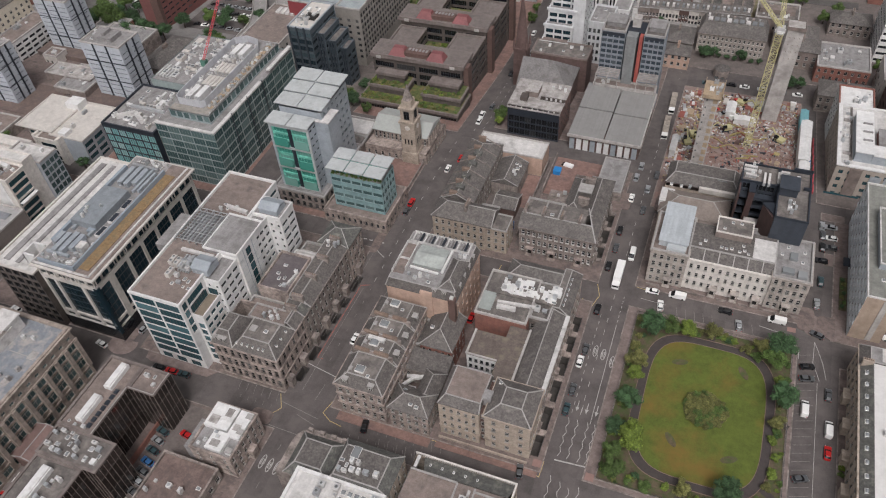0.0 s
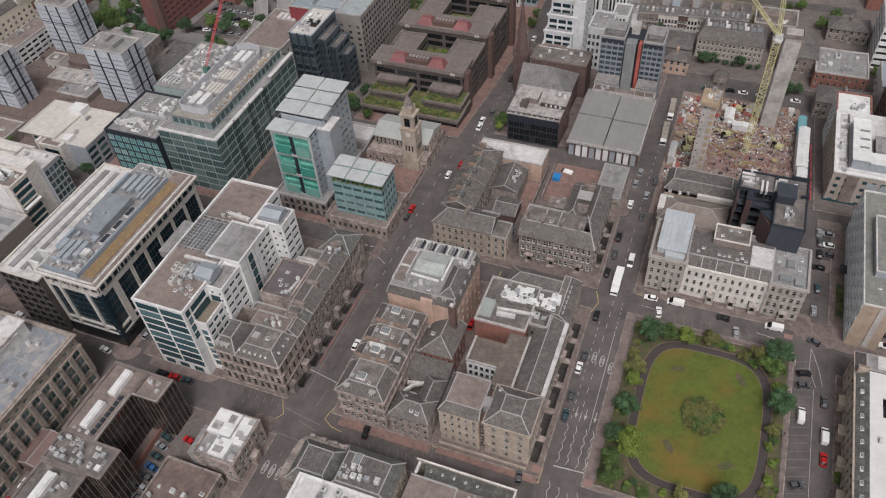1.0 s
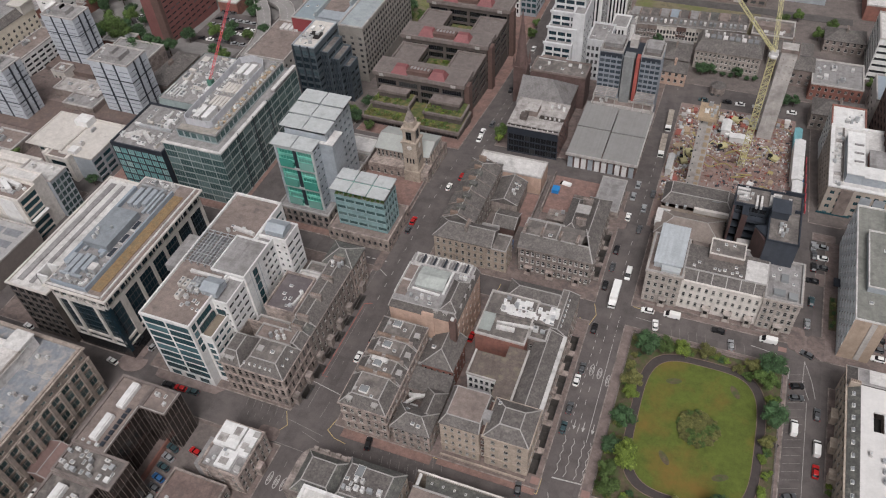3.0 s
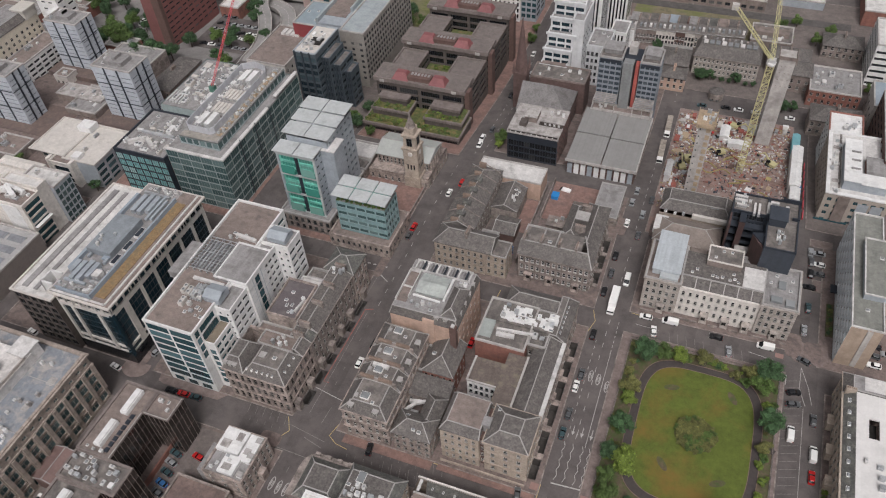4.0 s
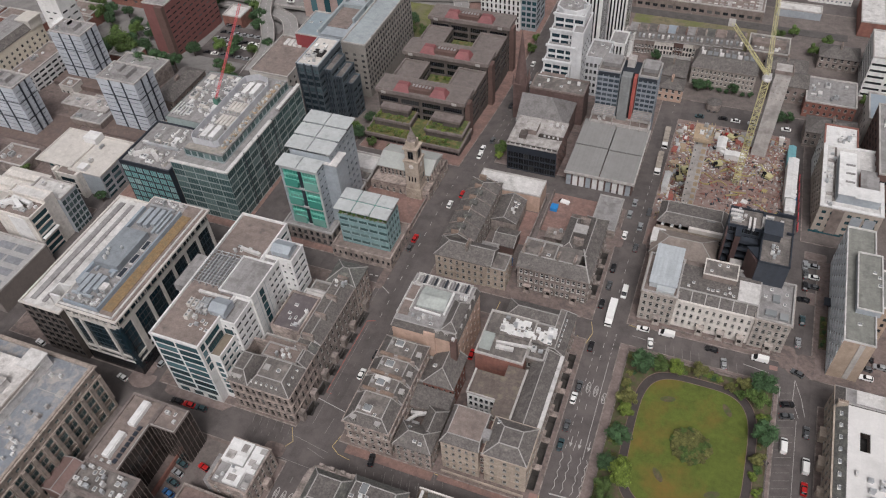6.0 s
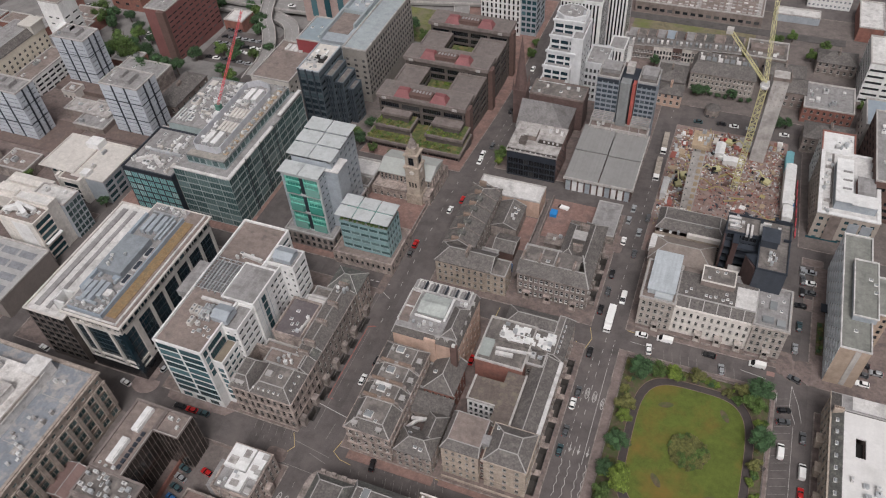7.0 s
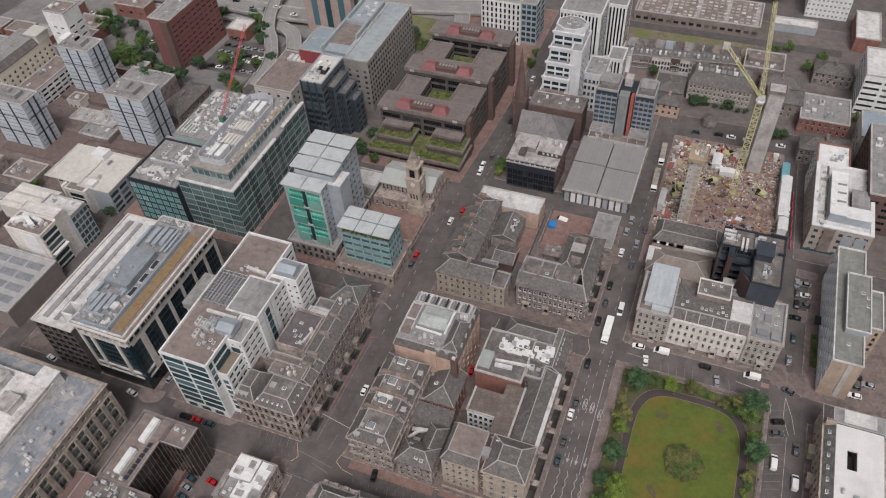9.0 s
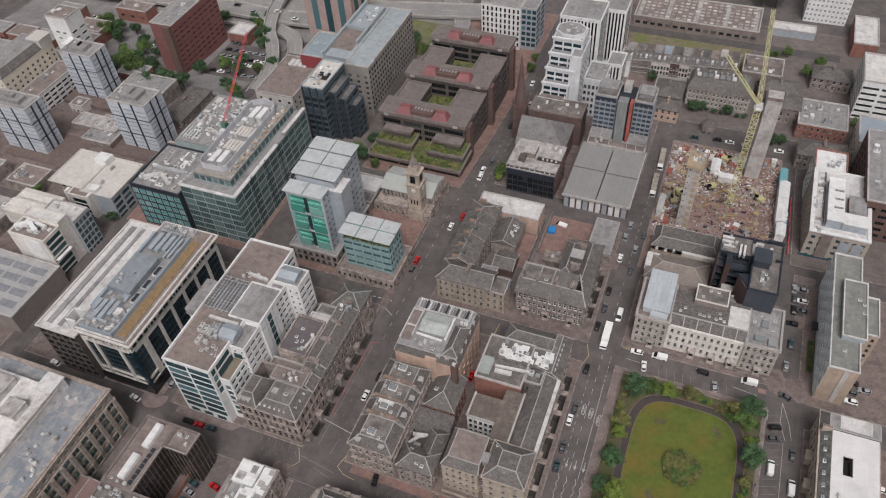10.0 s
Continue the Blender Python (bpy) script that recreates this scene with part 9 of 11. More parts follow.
b = building("white_roofed_office", "buff brick office with stepped white roofs", 45, 70, 233, 288, -4)
walls(b, 47.4, 69, 239, 277, -9, 9.6, BRICK_BUFF, s=(7, 1.5, rows(4, 5.6, 3.3, 1.6), 0.6), w=(13, 1.6, rows(4, 5, 3.4, 1.8)), frame_m=FRAMED, glass_m=GLASS_TEAL, style="cross")
flat_roof(b, 47.4, 69, 239, 277, 10.2, MEMBRANE, WHITE, 1.3, 0.4)
for y in (246, 256, 266):
    part("roof_step", Shape().box(49.2, 51.6, y, y + 1.2, 9.8, 10.6), STAINED, b)
part("roof_gully", Shape().box(51.4, 52.2, 243, 276, 9.8, 9.95), FELT, b)
walls(b, 47.4, 60, 277, 291, -11, 9.0, WHITE, w=(4, 1.4, rows(4, 7, 3.4, 1.7)), frame_m=FRAMED)
flat_roof(b, 47.4, 60, 277, 291, 9.6, WHITE, BRICK_RED, 0.5, 0.4)
part("upper_block", Shape().box(52.6, 58, 243, 268, 9.8, 13.8), GREYCLAD, b)
part("upper_roof", Shape().box(52.3, 58.3, 242.8, 268.2, 13.8, 14.1), WHITE, b)
part("upper_block", Shape().box(58.1, 67, 243, 249, 9.8, 13.2), GREYCLAD, b)
part("upper_roof", Shape().box(58.4, 67.2, 242.8, 249.2, 13.2, 13.5), WHITE, b)
part("corner_band", Shape().box(52, 56, 238.6, 239, -4, 9.4), BROWN_CONC, b)
for k in range(2):
    part("mesh_panel", Shape().box(59 + 4.6 * k, 62.6 + 4.6 * k, 238.8, 239, 1.5, 7.5), GREYCLAD, b)
part("red_wall", Shape().box(60.4, 66.4, 250, 260.6, 5, 12.4), BRICK_RED, b)
part("upper_roof", Shape().box(60.2, 66.6, 249.8, 260.8, 12.4, 12.7), FELT_GREY, b)
for k in range(3):
    part("roof_grille", Shape().box(54.6, 57.8, 250 + 5.0 * k, 250.7 + 5.0 * k, 14.1, 14.5), FELT_GREY, b)
part("shopfront", Shape().box(46.6, 58, 238.2, 238.95, -7, -2.4), GLASS_TEAL, b)
clutter(47.8, 52, 238, 275, 9.9, 9, 113, 1.6)
clutter(52, 59, 279, 287, 9.3, 6, 114, 1.8)
for k in range(6):
    solo("street_barrier", Shape().box(42.7, 43.0, 236 + 7 * k, 240.5 + 7 * k, gz(43, 236 + 7 * k) - 0.5, gz(43, 236 + 7 * k) + 1.1), REDSTEEL, "red plastic street works barrier along the road", "barrier", "street barriers")

# ---- the near corner, south of the first cross street ----
PILLAR_STONE = mat("weathered_pink_sandstone", (0.325, 0.270, 0.235), 0.9, 0.4, 0.2, 2.2, stain=(0.17, 0.14, 0.12), stain_amount=0.4, stain_scale=0.4, bump=0.25, cell=(1.1, 1.1, 0.45), cell_amount=0.2, streak=0.3)
before = listed()
b = building("pillared_office", "large sandstone office with tall pilasters and patched roof", -215, -160.8, 30, 87, -6.6)
sh = Shape()
ops = [(u, v, 2.9, h) for v, h in ((1.2, 3.0), (6.4, 3.4), (10.4, 3.2), (14.3, 3.2)) for u in bays(57, 13, 2.9)] + [(u, 18.7, 1.5, 1.4) for u in bays(57, 17, 1.5)]
facade(sh, b, (-160.8, 30), (-160.8, 87), -6.6, 15.8, ops, 0.4, 0, STONE_PALE, GLASS_GREY, "cross")
facade(sh, b, (-215, 30), (-160.8, 30), -6.6, 15.8)
facade(sh, b, (-160.8, 87), (-215, 87), -6.6, 15.8)
facade(sh, b, (-215, 87), (-215, 30), -6.6, 15.8)
part("wall", sh, PILLAR_STONE, b)
for u in range(14):
    y = 30.6 + u * 55.8 / 13
    part("pilaster", Shape().box(-160.8, -159.9, y - 0.65, y + 0.65, -1.2, 11.1), PILLAR_STONE, b)
cornice(b, -215, -160.8, 30, 87, 15.4, PILLAR_STONE, 0.7, 0.5)
cornice(b, -215, -160.8, 30, 87, 11.0, PILLAR_STONE, 0.5, 0.4, "string_course")
cornice(b, -215, -160.8, 30, 87, -1.8, PILLAR_STONE, 0.4, 0.5, "string_course")
flat_roof(b, -215, -160.8, 30, 87, 16.2, mat("patched_blue_grey_roof", (0.20, 0.215, 0.24), 0.7, 0.3, 0.1, 1.5, stain=(0.38, 0.345, 0.32), stain_amount=0.5, stain_scale=0.3), PILLAR_STONE, 0.8, 0.6)
part("upper_storey", Shape().box(-200, -174, 40, 80, 15.4, 19.4), MEMBRANE, b)
part("upper_roof", Shape().box(-200.4, -173.6, 39.6, 80.4, 19.4, 19.9), mat("stained_pale_roof", (0.58, 0.55, 0.53), 0.8, 0.35, 0.12, 1.5, stain=(0.20, 0.18, 0.165), stain_amount=0.4, stain_scale=0.2), b)
part("roof_tower", Shape().box(-180, -174.2, 78, 84, 15.4, 20.6).box(-180.4, -173.8, 77.6, 84.4, 20.6, 21.1), MEMBRANE, b)
for k in range(3):
    y = 41 + 17.0 * k
    part("flashing", Shape().box(-172.6, -162.2, y, y + 0.22, 15.55, 15.75), LEAD, b)
for k in range(5):
    part("roof_patch", Shape().box(-170 + 1.1 * k, -168.2 + 1.3 * k, 36 + 9.6 * k, 40.5 + 9.2 * k, 15.55, 15.66), STAINED, b)
for x0, x1, y0, y1, h in ((-198, -188, 62, 78, 2.4), (-186, -176, 44, 52, 1.6), (-197, -191, 44, 58, 1.8), (-184, -178, 66, 72, 2.6)):
    part("roof_house", Shape().box(x0, x1, y0, y1, 19.8, 19.9 + h), MEMBRANE, b)
    part("roof_house_top", Shape().box(x0 - 0.2, x1 + 0.2, y0 - 0.2, y1 + 0.2, 19.9 + h, 20.15 + h), STAINED, b)
part("parapet_wall", Shape().box(-174.2, -173.7, 40, 78, 19.8, 20.9).box(-200, -174.2, 39.8, 40.2, 19.8, 20.9), STONE_LIGHT, b)
clutter(-199, -190, 42, 43.6, 19.9, 3, 132, 1.2)
clutter(-172, -163, 44, 84, 15.6, 16, 133, 1.0, [STAINED, MEMBRANE, UNIT])
resize(before, 0.9776, (-0.1, 0.8, 198.7), (0, 0, 1.9))

MIRROR = mat("smoked_mirror_glass", (0.030, 0.024, 0.022), 0.08, 0.3, 0.3, 2, bump=0)
before = listed()
b = building("mirror_office", "L-shaped office of smoked mirror glass with felt roof", -146, -125, 30, 86, -3.5)
for x0, x1, y0, y1, z in ((-146, -134.4, 62, 85.6, 14.4), (-134.4, -125.6, 77.6, 85.6, 14.4), (-146, -126.4, 53, 62, 14.0), (-146, -131, 20, 53, 13.2)):
    part("wall", Shape().box(x0, x1, y0, y1, -3.5, z), MIRROR, b)
    s = Shape()
    n = int((x1 - x0) / 1.5)
    for k in range(n + 1):
        s.box(x0 + (x1 - x0) * k / n - 0.05, x0 + (x1 - x0) * k / n + 0.05, y0 - 0.09, y0, -3.5, z)
    n = int((y1 - y0) / 1.5)
    for k in range(n + 1):
        s.box(x1, x1 + 0.09, y0 + (y1 - y0) * k / n - 0.05, y0 + (y1 - y0) * k / n + 0.05, -3.5, z)
    part("mullion_grid", s, mat("bronze_mullion", (0.27, 0.225, 0.20), 0.5, 0.2, metal=0.3), b)
    flat_roof(b, x0, x1, y0, y1, z + 0.6, FELT_BROWN if y0 > 60 else FELT, FASCIA, 0.7, 0.35)
    part("slab_line", Shape().box(x1, x1 + 0.05, y0, y1, 3.3, 3.5).box(x0, x1, y0 - 0.05, y0, 3.3, 3.5).box(x1, x1 + 0.05, y0, y1, 10.1, 10.3).box(x0, x1, y0 - 0.05, y0, 10.1, 10.3), BROWN_DARK, b)
for x, y, lx, ly in ((-139.4, 79.6, 2.4, 8.4), (-140.2, 68.4, 2.4, 8.4), (-139.6, 45.6, 2.8, 10), (-139.6, 34, 2.8, 6)):
    z = 14.65 if y > 60 else 13.45
    solo("roof_vault", Shape().box(x - lx / 2, x + lx / 2, y - ly / 2, y + ly / 2, z, z + 1.5).box(x - lx / 2 + 0.3, x + lx / 2 - 0.3, y - ly / 2 + 0.3, y + ly / 2 - 0.3, z + 1.5, z + 1.9), WHITE, "white boxed plant enclosure on a felt roof", "plant enclosure", "white plant enclosures")
for k in range(7):
    part("roof_grille", Shape().box(-137.6 + 0.05 * k, -136.4 + 0.05 * k, 63.4 + 1.9 * k, 64.8 + 1.9 * k, 14.65, 15.1, 0, True), DARKCLAD, b)
part("edge_rail", Shape().box(-134.7, -134.5, 62, 77.4, 15.2, 15.4).box(-134.3, -125.8, 77.7, 77.9, 15.2, 15.4).box(-126.0, -125.8, 77.7, 85.4, 15.2, 15.4), CONCRETE, b)
clutter(-145, -128, 54, 61.4, 14.25, 20, 122, 1.9)
clutter(-144.6, -136, 62.6, 64, 14.65, 3, 123, 1.0)
clutter(-137.4, -132, 36, 50, 13.4, 9, 124, 1.4)
clutter(-133.6, -127, 79, 84.4, 14.65, 3, 125, 1.6)
resize(before, 0.974, (-0.1, 0.8, 198.7), (0, 0, -1.8))
b = building("link_house", "pinkish lane house between two offices", -160, -147, 52, 72)
walls(b, -157, -148, 52, 62, 0, 6.2, BRICK_DARK, e=(3, 1, rows(1, 2, 3, 1.5)))
hip_roof(b, -157, -148, 52, 62, 6.3, 2.0, mat("pink_brown_roof", (0.20, 0.130, 0.118), 0.8, 0.3), (0, 0))
solo("lane_floor", Shape().box(-160, -146.6, 20, 85, 0.0, 0.16), YARD, "dark service lane behind the offices", "lane")
for k, (c, x, y) in enumerate((("white", -152, 66), ("silver", -151.6, 70.2), ("white", -154.5, 48), ("red", -155.2, 42))):
    park("car", c, x, y, 5, 0.16)
solo("car_park", Shape().box(-125, -112, 40, 84.6, 0.0, 0.16), YARD, "stained asphalt car park behind the shops", "car park")
solo("brick_wall", Shape().box(-127.4, -126.9, 56, 76, 0, 2.2), BRICK_RED, "low red brick wall beside a car park", "wall")
before = listed()
b = building("white_roofed_shop", "old stone shop building with flaking white roof", -111, -98, 70, 85)
walls(b, -111, -98, 70, 85, -2.8, 6.8, STONE, e=(6, 1.1, rows(3, 0.8, 3.1, 1.9)), s=(3, 1, rows(3, 1, 3.1, 1.6)), frame_m=FRAMEW)
flat_roof(b, -111, -98, 70, 85, 7.2, FELT_GREY, STONE, 0.5, 0.5)
part("white_roof", Shape().box(-110.4, -103, 77, 84.4, 6.7, 8.2).box(-102.7, -98.7, 76, 84.4, 6.7, 7.7).box(-106.5, -101.5, 71, 76.6, 6.7, 7.9), WHITE, b)
for y in (72, 78, 83):
    dormer(b, -98.4, y, 6.6, 1.4, 1.8, 1.5, "e", WHITE)
part("porch", Shape().box(-98, -96.2, 76.4, 79, -2.8, 1.4), STONE, b)
part("rear_roof", Shape().box(-112.8, -111, 70, 79, -2.8, 6.4), FELT_GREY, b)
for x0, x1, y0, y1, z in ((-109.6, -106.8, 78, 80.6, 8.2), (-106, -104, 81, 83.6, 8.2), (-102, -100, 78, 80, 7.7), (-105.6, -103, 72, 74, 7.9)):
    part("roof_patch", Shape().box(x0, x1, y0, y1, z - 0.1, z + 0.12), STAINED, b)
clutter(-109.8, -103.4, 71, 76.6, 6.7, 4, 131, 1.1)
resize(before, 0.986, (-0.1, 0.8, 198.7))
b = building("brown_flat_shop", "low shop with stained brown flat roof", -119, -100, 40, 68)
walls(b, -117.8, -100.6, 38, 67.6, 0, 5.0, STONE_GREY, e=(9, 1.6, rows(1, 1.2, 3, 2.2)))
flat_roof(b, -117.8, -100.6, 38, 67.6, 5.4, RED_FELT, STONE_GREY)
clutter(-116.6, -102, 42, 66, 4.8, 14, 126, 1.4)

before = listed()
b = building("corner_bank", "rounded stone corner building with slate roofs", -86, -71, 70, 84.5)
poly = [(-86, 70), (-71, 70), (-71, 84), (-82, 84), (-84.4, 83), (-85.6, 81.2), (-86, 79)]
part("wall", Shape().prism(poly, 0, 10.4, 0, None, False), STONE_GREY, b)
part("roof", Shape().prism([(x * 1.0, y) for x, y in poly], 10.3, 10.5), STONE_GREY, b)
mansard(b, -83.8, -71.6, 70.6, 82.4, 10.5, 2.4, 2.6, SLATE_GREEN, SLATE)
for k in range(4):
    part("parapet_urn", Shape().box(-83 + 3.4 * k, -81.6 + 3.4 * k, 83.0, 83.8, 10.4, 11.6), STONE_GREY, b)
b = building("slate_front_office", "pale stone office with slate mansard and dome lights", -71, -54.6, 72, 83.6)
walls(b, -71, -55, 72, 83.4, 0, 12.6, STONE_CLEAN, n=(7, 1.1, rows(3, 1.2, 3.8, 2.2)), e=(4, 1.1, rows(3, 1.2, 3.8, 2.2)))
mansard(b, -71, -55, 72, 83.4, 12.7, 2.4, (1.6, 0.4, 2.6, 2.8), SLATE_GREEN, SLATE)
skylight(-66.4, 79.4, 15.1, 2.2, 3.2)
clutter(-70, -58, 73, 77.4, 15.1, 10, 127, 1.5)
b = building("white_roofed_hall", "large building with pale membrane roof and plant", -80, -54.6, 40, 72)
walls(b, -79.6, -55, 40, 71.8, 0, 13.0, STONE, w=(10, 1.3, rows(3, 1.2, 3.9, 2.2)), e=(10, 1.3, rows(3, 1.2, 3.9, 2.2)))
flat_roof(b, -79.6, -55, 40, 71.8, 13.6, MEMBRANE, WHITE, 0.7, 0.5)
clutter(-74, -66, 60, 71, 13.1, 10, 128, 2.2)
for i in range(4):
    for j in range(4):
        skylight(-65.4 + 1.8 * i, 63.2 + 2.0 * j, 13.1, 1.3, 1.3, 0.8)
s = Shape()
for k in range(5):
    s.box(-58 + 0.6 * k - 0.25, -58 + 0.6 * k + 0.1, 50, 71, 13.1, 13.9)
solo("pipe_run", s, METAL, "bundle of metal pipes along a flat roof edge", "pipes")
resize(before, 1, (0, 0, 0), (2.6, 0.3, 0))
b = building("street_front_office", "buff stone office with slate slope and railed roof edge", -51, -23, 74, 88)
walls(b, -51, -23.4, 60, 87.6, 0, 8.6, STONE_CLEAN, n=(11, 1.1, rows(2, 1.2, 3.8, 2.2)), e=(8, 1.1, rows(2, 1.2, 3.8, 2.2)), w=(8, 1.1, rows(2, 1.2, 3.8, 2.2)))
part("roof", Shape().face([(-47, 83, 10.2), (-24.4, 83, 10.2), (-23.6, 87.2, 8.8), (-48.4, 87.2, 8.8)]).box(-50.6, -23.8, 60.4, 83, 8, 9.9), SLATE_GREEN, b)
part("flat_felt", Shape().box(-50.4, -24.2, 61, 82.8, 9.9, 10.05), FELT_BROWN, b)
s = Shape()
for k in range(46):
    s.box(-50.9 + 0.6 * k, -50.6 + 0.6 * k, 87.4, 87.7, 8.6, 9.5)
for k in range(44):
    s.box(-23.7, -23.4, 60.6 + 0.6 * k, 60.9 + 0.6 * k, 8.6, 9.5)
s.box(-51, -23.3, 87.3, 87.8, 9.5, 9.65).box(-23.8, -23.3, 60, 87.3, 9.5, 9.65)
part("balustrade", s, STONE_PALE, b)
part("party_wall", Shape().box(-50.4, -37.6, 82.4, 82.8, 9.9, 10.6).box(-37.8, -37.4, 76, 82.4, 9.9, 10.6).box(-33, -32.6, 76, 82.4, 9.9, 10.6).box(-37.4, -33, 76, 76.4, 9.9, 10.6).box(-32.6, -26, 81.4, 81.8, 9.9, 10.6), LEAD, b)
for k in range(5):
    skylight(-46 + 3.2 * k, 85.2, 9.5, 0.5, 0.7)
plant_unit(-35, 78.6, 10.05, 1.8, 1.8, 1.2, "fan", MEMBRANE)
plant_unit(-34, 80.6, 10.05, 0.7, 1.6, 0.9, "louvre", MEMBRANE)
plant_unit(-49.6, 85.0, 9.2, 0.8, 3.4, 1.0, "louvre", MEMBRANE)
clutter(-32, -26, 74, 80.6, 10.05, 4, 129, 1.6)

# ---- the city beyond ----
FLATW = mat("pale_grey_panel", (0.43, 0.455, 0.495), 0.6, 0.2, 0.1, 1.5, cell=(2.6, 2.6, 2.95), cell_amount=0.12, streak=0.1)


def far_block(name, label, x0, x1, y0, y1, z0, z1, m, s=None, e=None, w=None, roof=FELT_GREY, edge=CONCRETE, frame_m=FRAMED, glass_m=GLASS, style="strip", n_plant=0, seed=0, slate=0.0):
    b = building(name, label, x0, x1, y0, y1, z0)
    walls(b, x0, x1, y0, y1, z0 - 2, z1, m, s=s, e=e, w=w, frame_m=frame_m, glass_m=glass_m, style=style)
    if slate:
        hip_roof(b, x0, x1, y0, y1, z1 + 0.1, slate, roof, (1, 1), trim=False)
    else:
        flat_roof(b, x0, x1, y0, y1, z1 + 0.6, roof, edge, 0.5, 0.5)
    if n_plant:
        clutter(x0 + 1.5, x1 - 1.5, y0 + 1.5, y1 - 1.5, z1 + 0.1, n_plant, seed, 2.8)
    return b


FLATF = mat("grey_flat_frame", (0.40, 0.41, 0.43), 0.6, 0.1, bump=0)
GLASS_FLAT = glass_mat("flat_window_glass", (0.20, 0.215, 0.24), 0.12, 1.2, (0.32, 0.33, 0.34))


def flats(x0, x1, y0, y1, z0, z1):
    """A tower of flats: pale panels with banded windows and dark strips laid on the face."""
    b = far_block("tower_flats", "tower of flats in pale panels with dark strips", x0, x1, y0, y1, z0, z1, FLATW, s=(3, (x1 - x0) / 3 - 1.6, rows(int((z1 - z0) / 2.3), 2.3, 2.3, 0.7)), e=(2, (y1 - y0) / 2 - 1.8, rows(int((z1 - z0) / 2.3), 2.3, 2.3, 0.7)), frame_m=FLATF, glass_m=GLASS_FLAT)
    for k in (1, 2):
        x = x0 + (x1 - x0) * k / 3
        part("dark_strip", Shape().box(x - 0.4, x + 0.4, y0 - 0.25, y0, z0 - 2, z1 + 0.4), DARKCLAD, b)
    for k in (0.36, 0.68):
        y = y0 + (y1 - y0) * k
        part("dark_strip", Shape().box(x1, x1 + 0.25, y - 0.4, y + 0.4, z0 - 2, z1 + 0.4), DARKCLAD, b)
    for f in (0.36, 0.7):
        z = z0 + (z1 - z0) * f
        part("band", Shape().box(x0 - 0.12, x1 + 0.12, y0 - 0.12, y0, z, z + 0.35).box(x1, x1 + 0.12, y0, y1, z, z + 0.35), DARKCLAD, b)
    part("plant_house", Shape().box(x0 + 5, x1 - 6, y0 + 3, y1 - 3, z1, z1 + 2.0).box(x0 + 9, x1 - 10, y0 + 4.5, y1 - 4, z1 + 2.0, z1 + 3.4), FELT_GREY, b)
    clutter(x0 + 1, x0 + 5, y0 + 1, y1 - 1, z1 + 0.1, 3, int(x0), 2.0)


flats(-254, -233.4, 210.4, 223.6, -1, 26)
flats(-309, -285.6, 192.6, 203.6, -1, 25.4)
flats(-305, -286, 238, 250, -4, 24.6)
far_block("long_white_block", "long white slab block with gridded windows", -323, -311.5, 214, 250, -2, 8.6, WHITE, e=(8, 3.6, rows(4, 2.4, 2.5, 1.2)), s=(2, 4, rows(4, 2.4, 2.5, 1.2)), roof=FELT_BROWN, n_plant=4, seed=201)
b = far_block("white_slab_tower", "white slab tower with stepped sides", -327.5, -314.5, 257, 268.5, -6, 30, WHITE, s=(2, 2.4, rows(8, 4, 3.6, 0.9), 2), e=(2, 3.6, rows(8, 4, 3.6, 1.0)), roof=FELT_BROWN, n_plant=3, seed=202)
part("side_wing", Shape().box(-317, -309, 250.4, 257, -8, 20), WHITE, b)
b = far_block("cream_hotel", "cream rendered hotel with slate mansard roof", -352, -334, 222, 259, -3, 13, mat("cream_render", (0.60, 0.54, 0.45), 0.85, 0.2), e=(10, 1.5, rows(5, 1.6, 2.9, 1.6)), s=(5, 1.5, rows(5, 1.6, 2.9, 1.6)), style="cross", frame_m=FRAMEW)
mansard(b, -352, -334, 222, 259, 13.6, 3.2, 2.8, SLATE, FELT_GREY)
part("turret", Shape().box(-341, -333.4, 251, 259.4, 13, 17.6).box(-341.6, -332.8, 250.4, 260, 17.6, 18.4), mat("pale_turret_stone", (0.48, 0.45, 0.41), 0.8, 0.2), b)
b = far_block("white_roof_office", "office with broad white roof and grey clad sides", -241, -224.5, 167.6, 190.5, -2, 11.4, GREYCLAD, s=None, e=(4, 4.6, rows(4, 3.4, 2.9, 1.9)), roof=CREAM, edge=CREAM, glass_m=GLASS_TEAL, n_plant=2, seed=203)
walls(b, -258.6, -241.1, 172.6, 190.5, -4, 11.4, CREAM, s=(5, 2.4, rows(4, 3.4, 2.9, 1.6)), frame_m=FRAMED, glass_m=GLASS_TEAL, style="strip", name="west_wall")
flat_roof(b, -259, -241, 168.6, 190.8, 12.0, CREAM, CREAM, 0.4, 0.3)
walls(b, -245.4, -235.6, 165.0, 172.4, -4, 11.0, STONE_PALE, s=(1, 7.4, rows(5, 2.6, 2.8, 2.4)), frame_m=FRAMED, glass_m=GLASS_NAVY, style="strip", name="glazed_bay")
flat_roof(b, -245.6, -235.4, 164.8, 172.6, 11.6, FELT_BROWN, STONE_PALE, 0.5, 0.3)
part("stone_pier", Shape().box(-235.4, -234.0, 164.6, 167.6, -4, 12.6), STONE_PALE, b)
part("stone_pier", Shape().box(-246.8, -245.6, 164.6, 167.6, -4, 12.6), STONE_PALE, b)
part("upper_box", Shape().box(-246, -239.6, 184.5, 189.8, 11.6, 14.4), WHITE, b)
part("upper_box", Shape().box(-236.6, -233, 168.4, 172, 11.6, 13.2), WHITE, b)
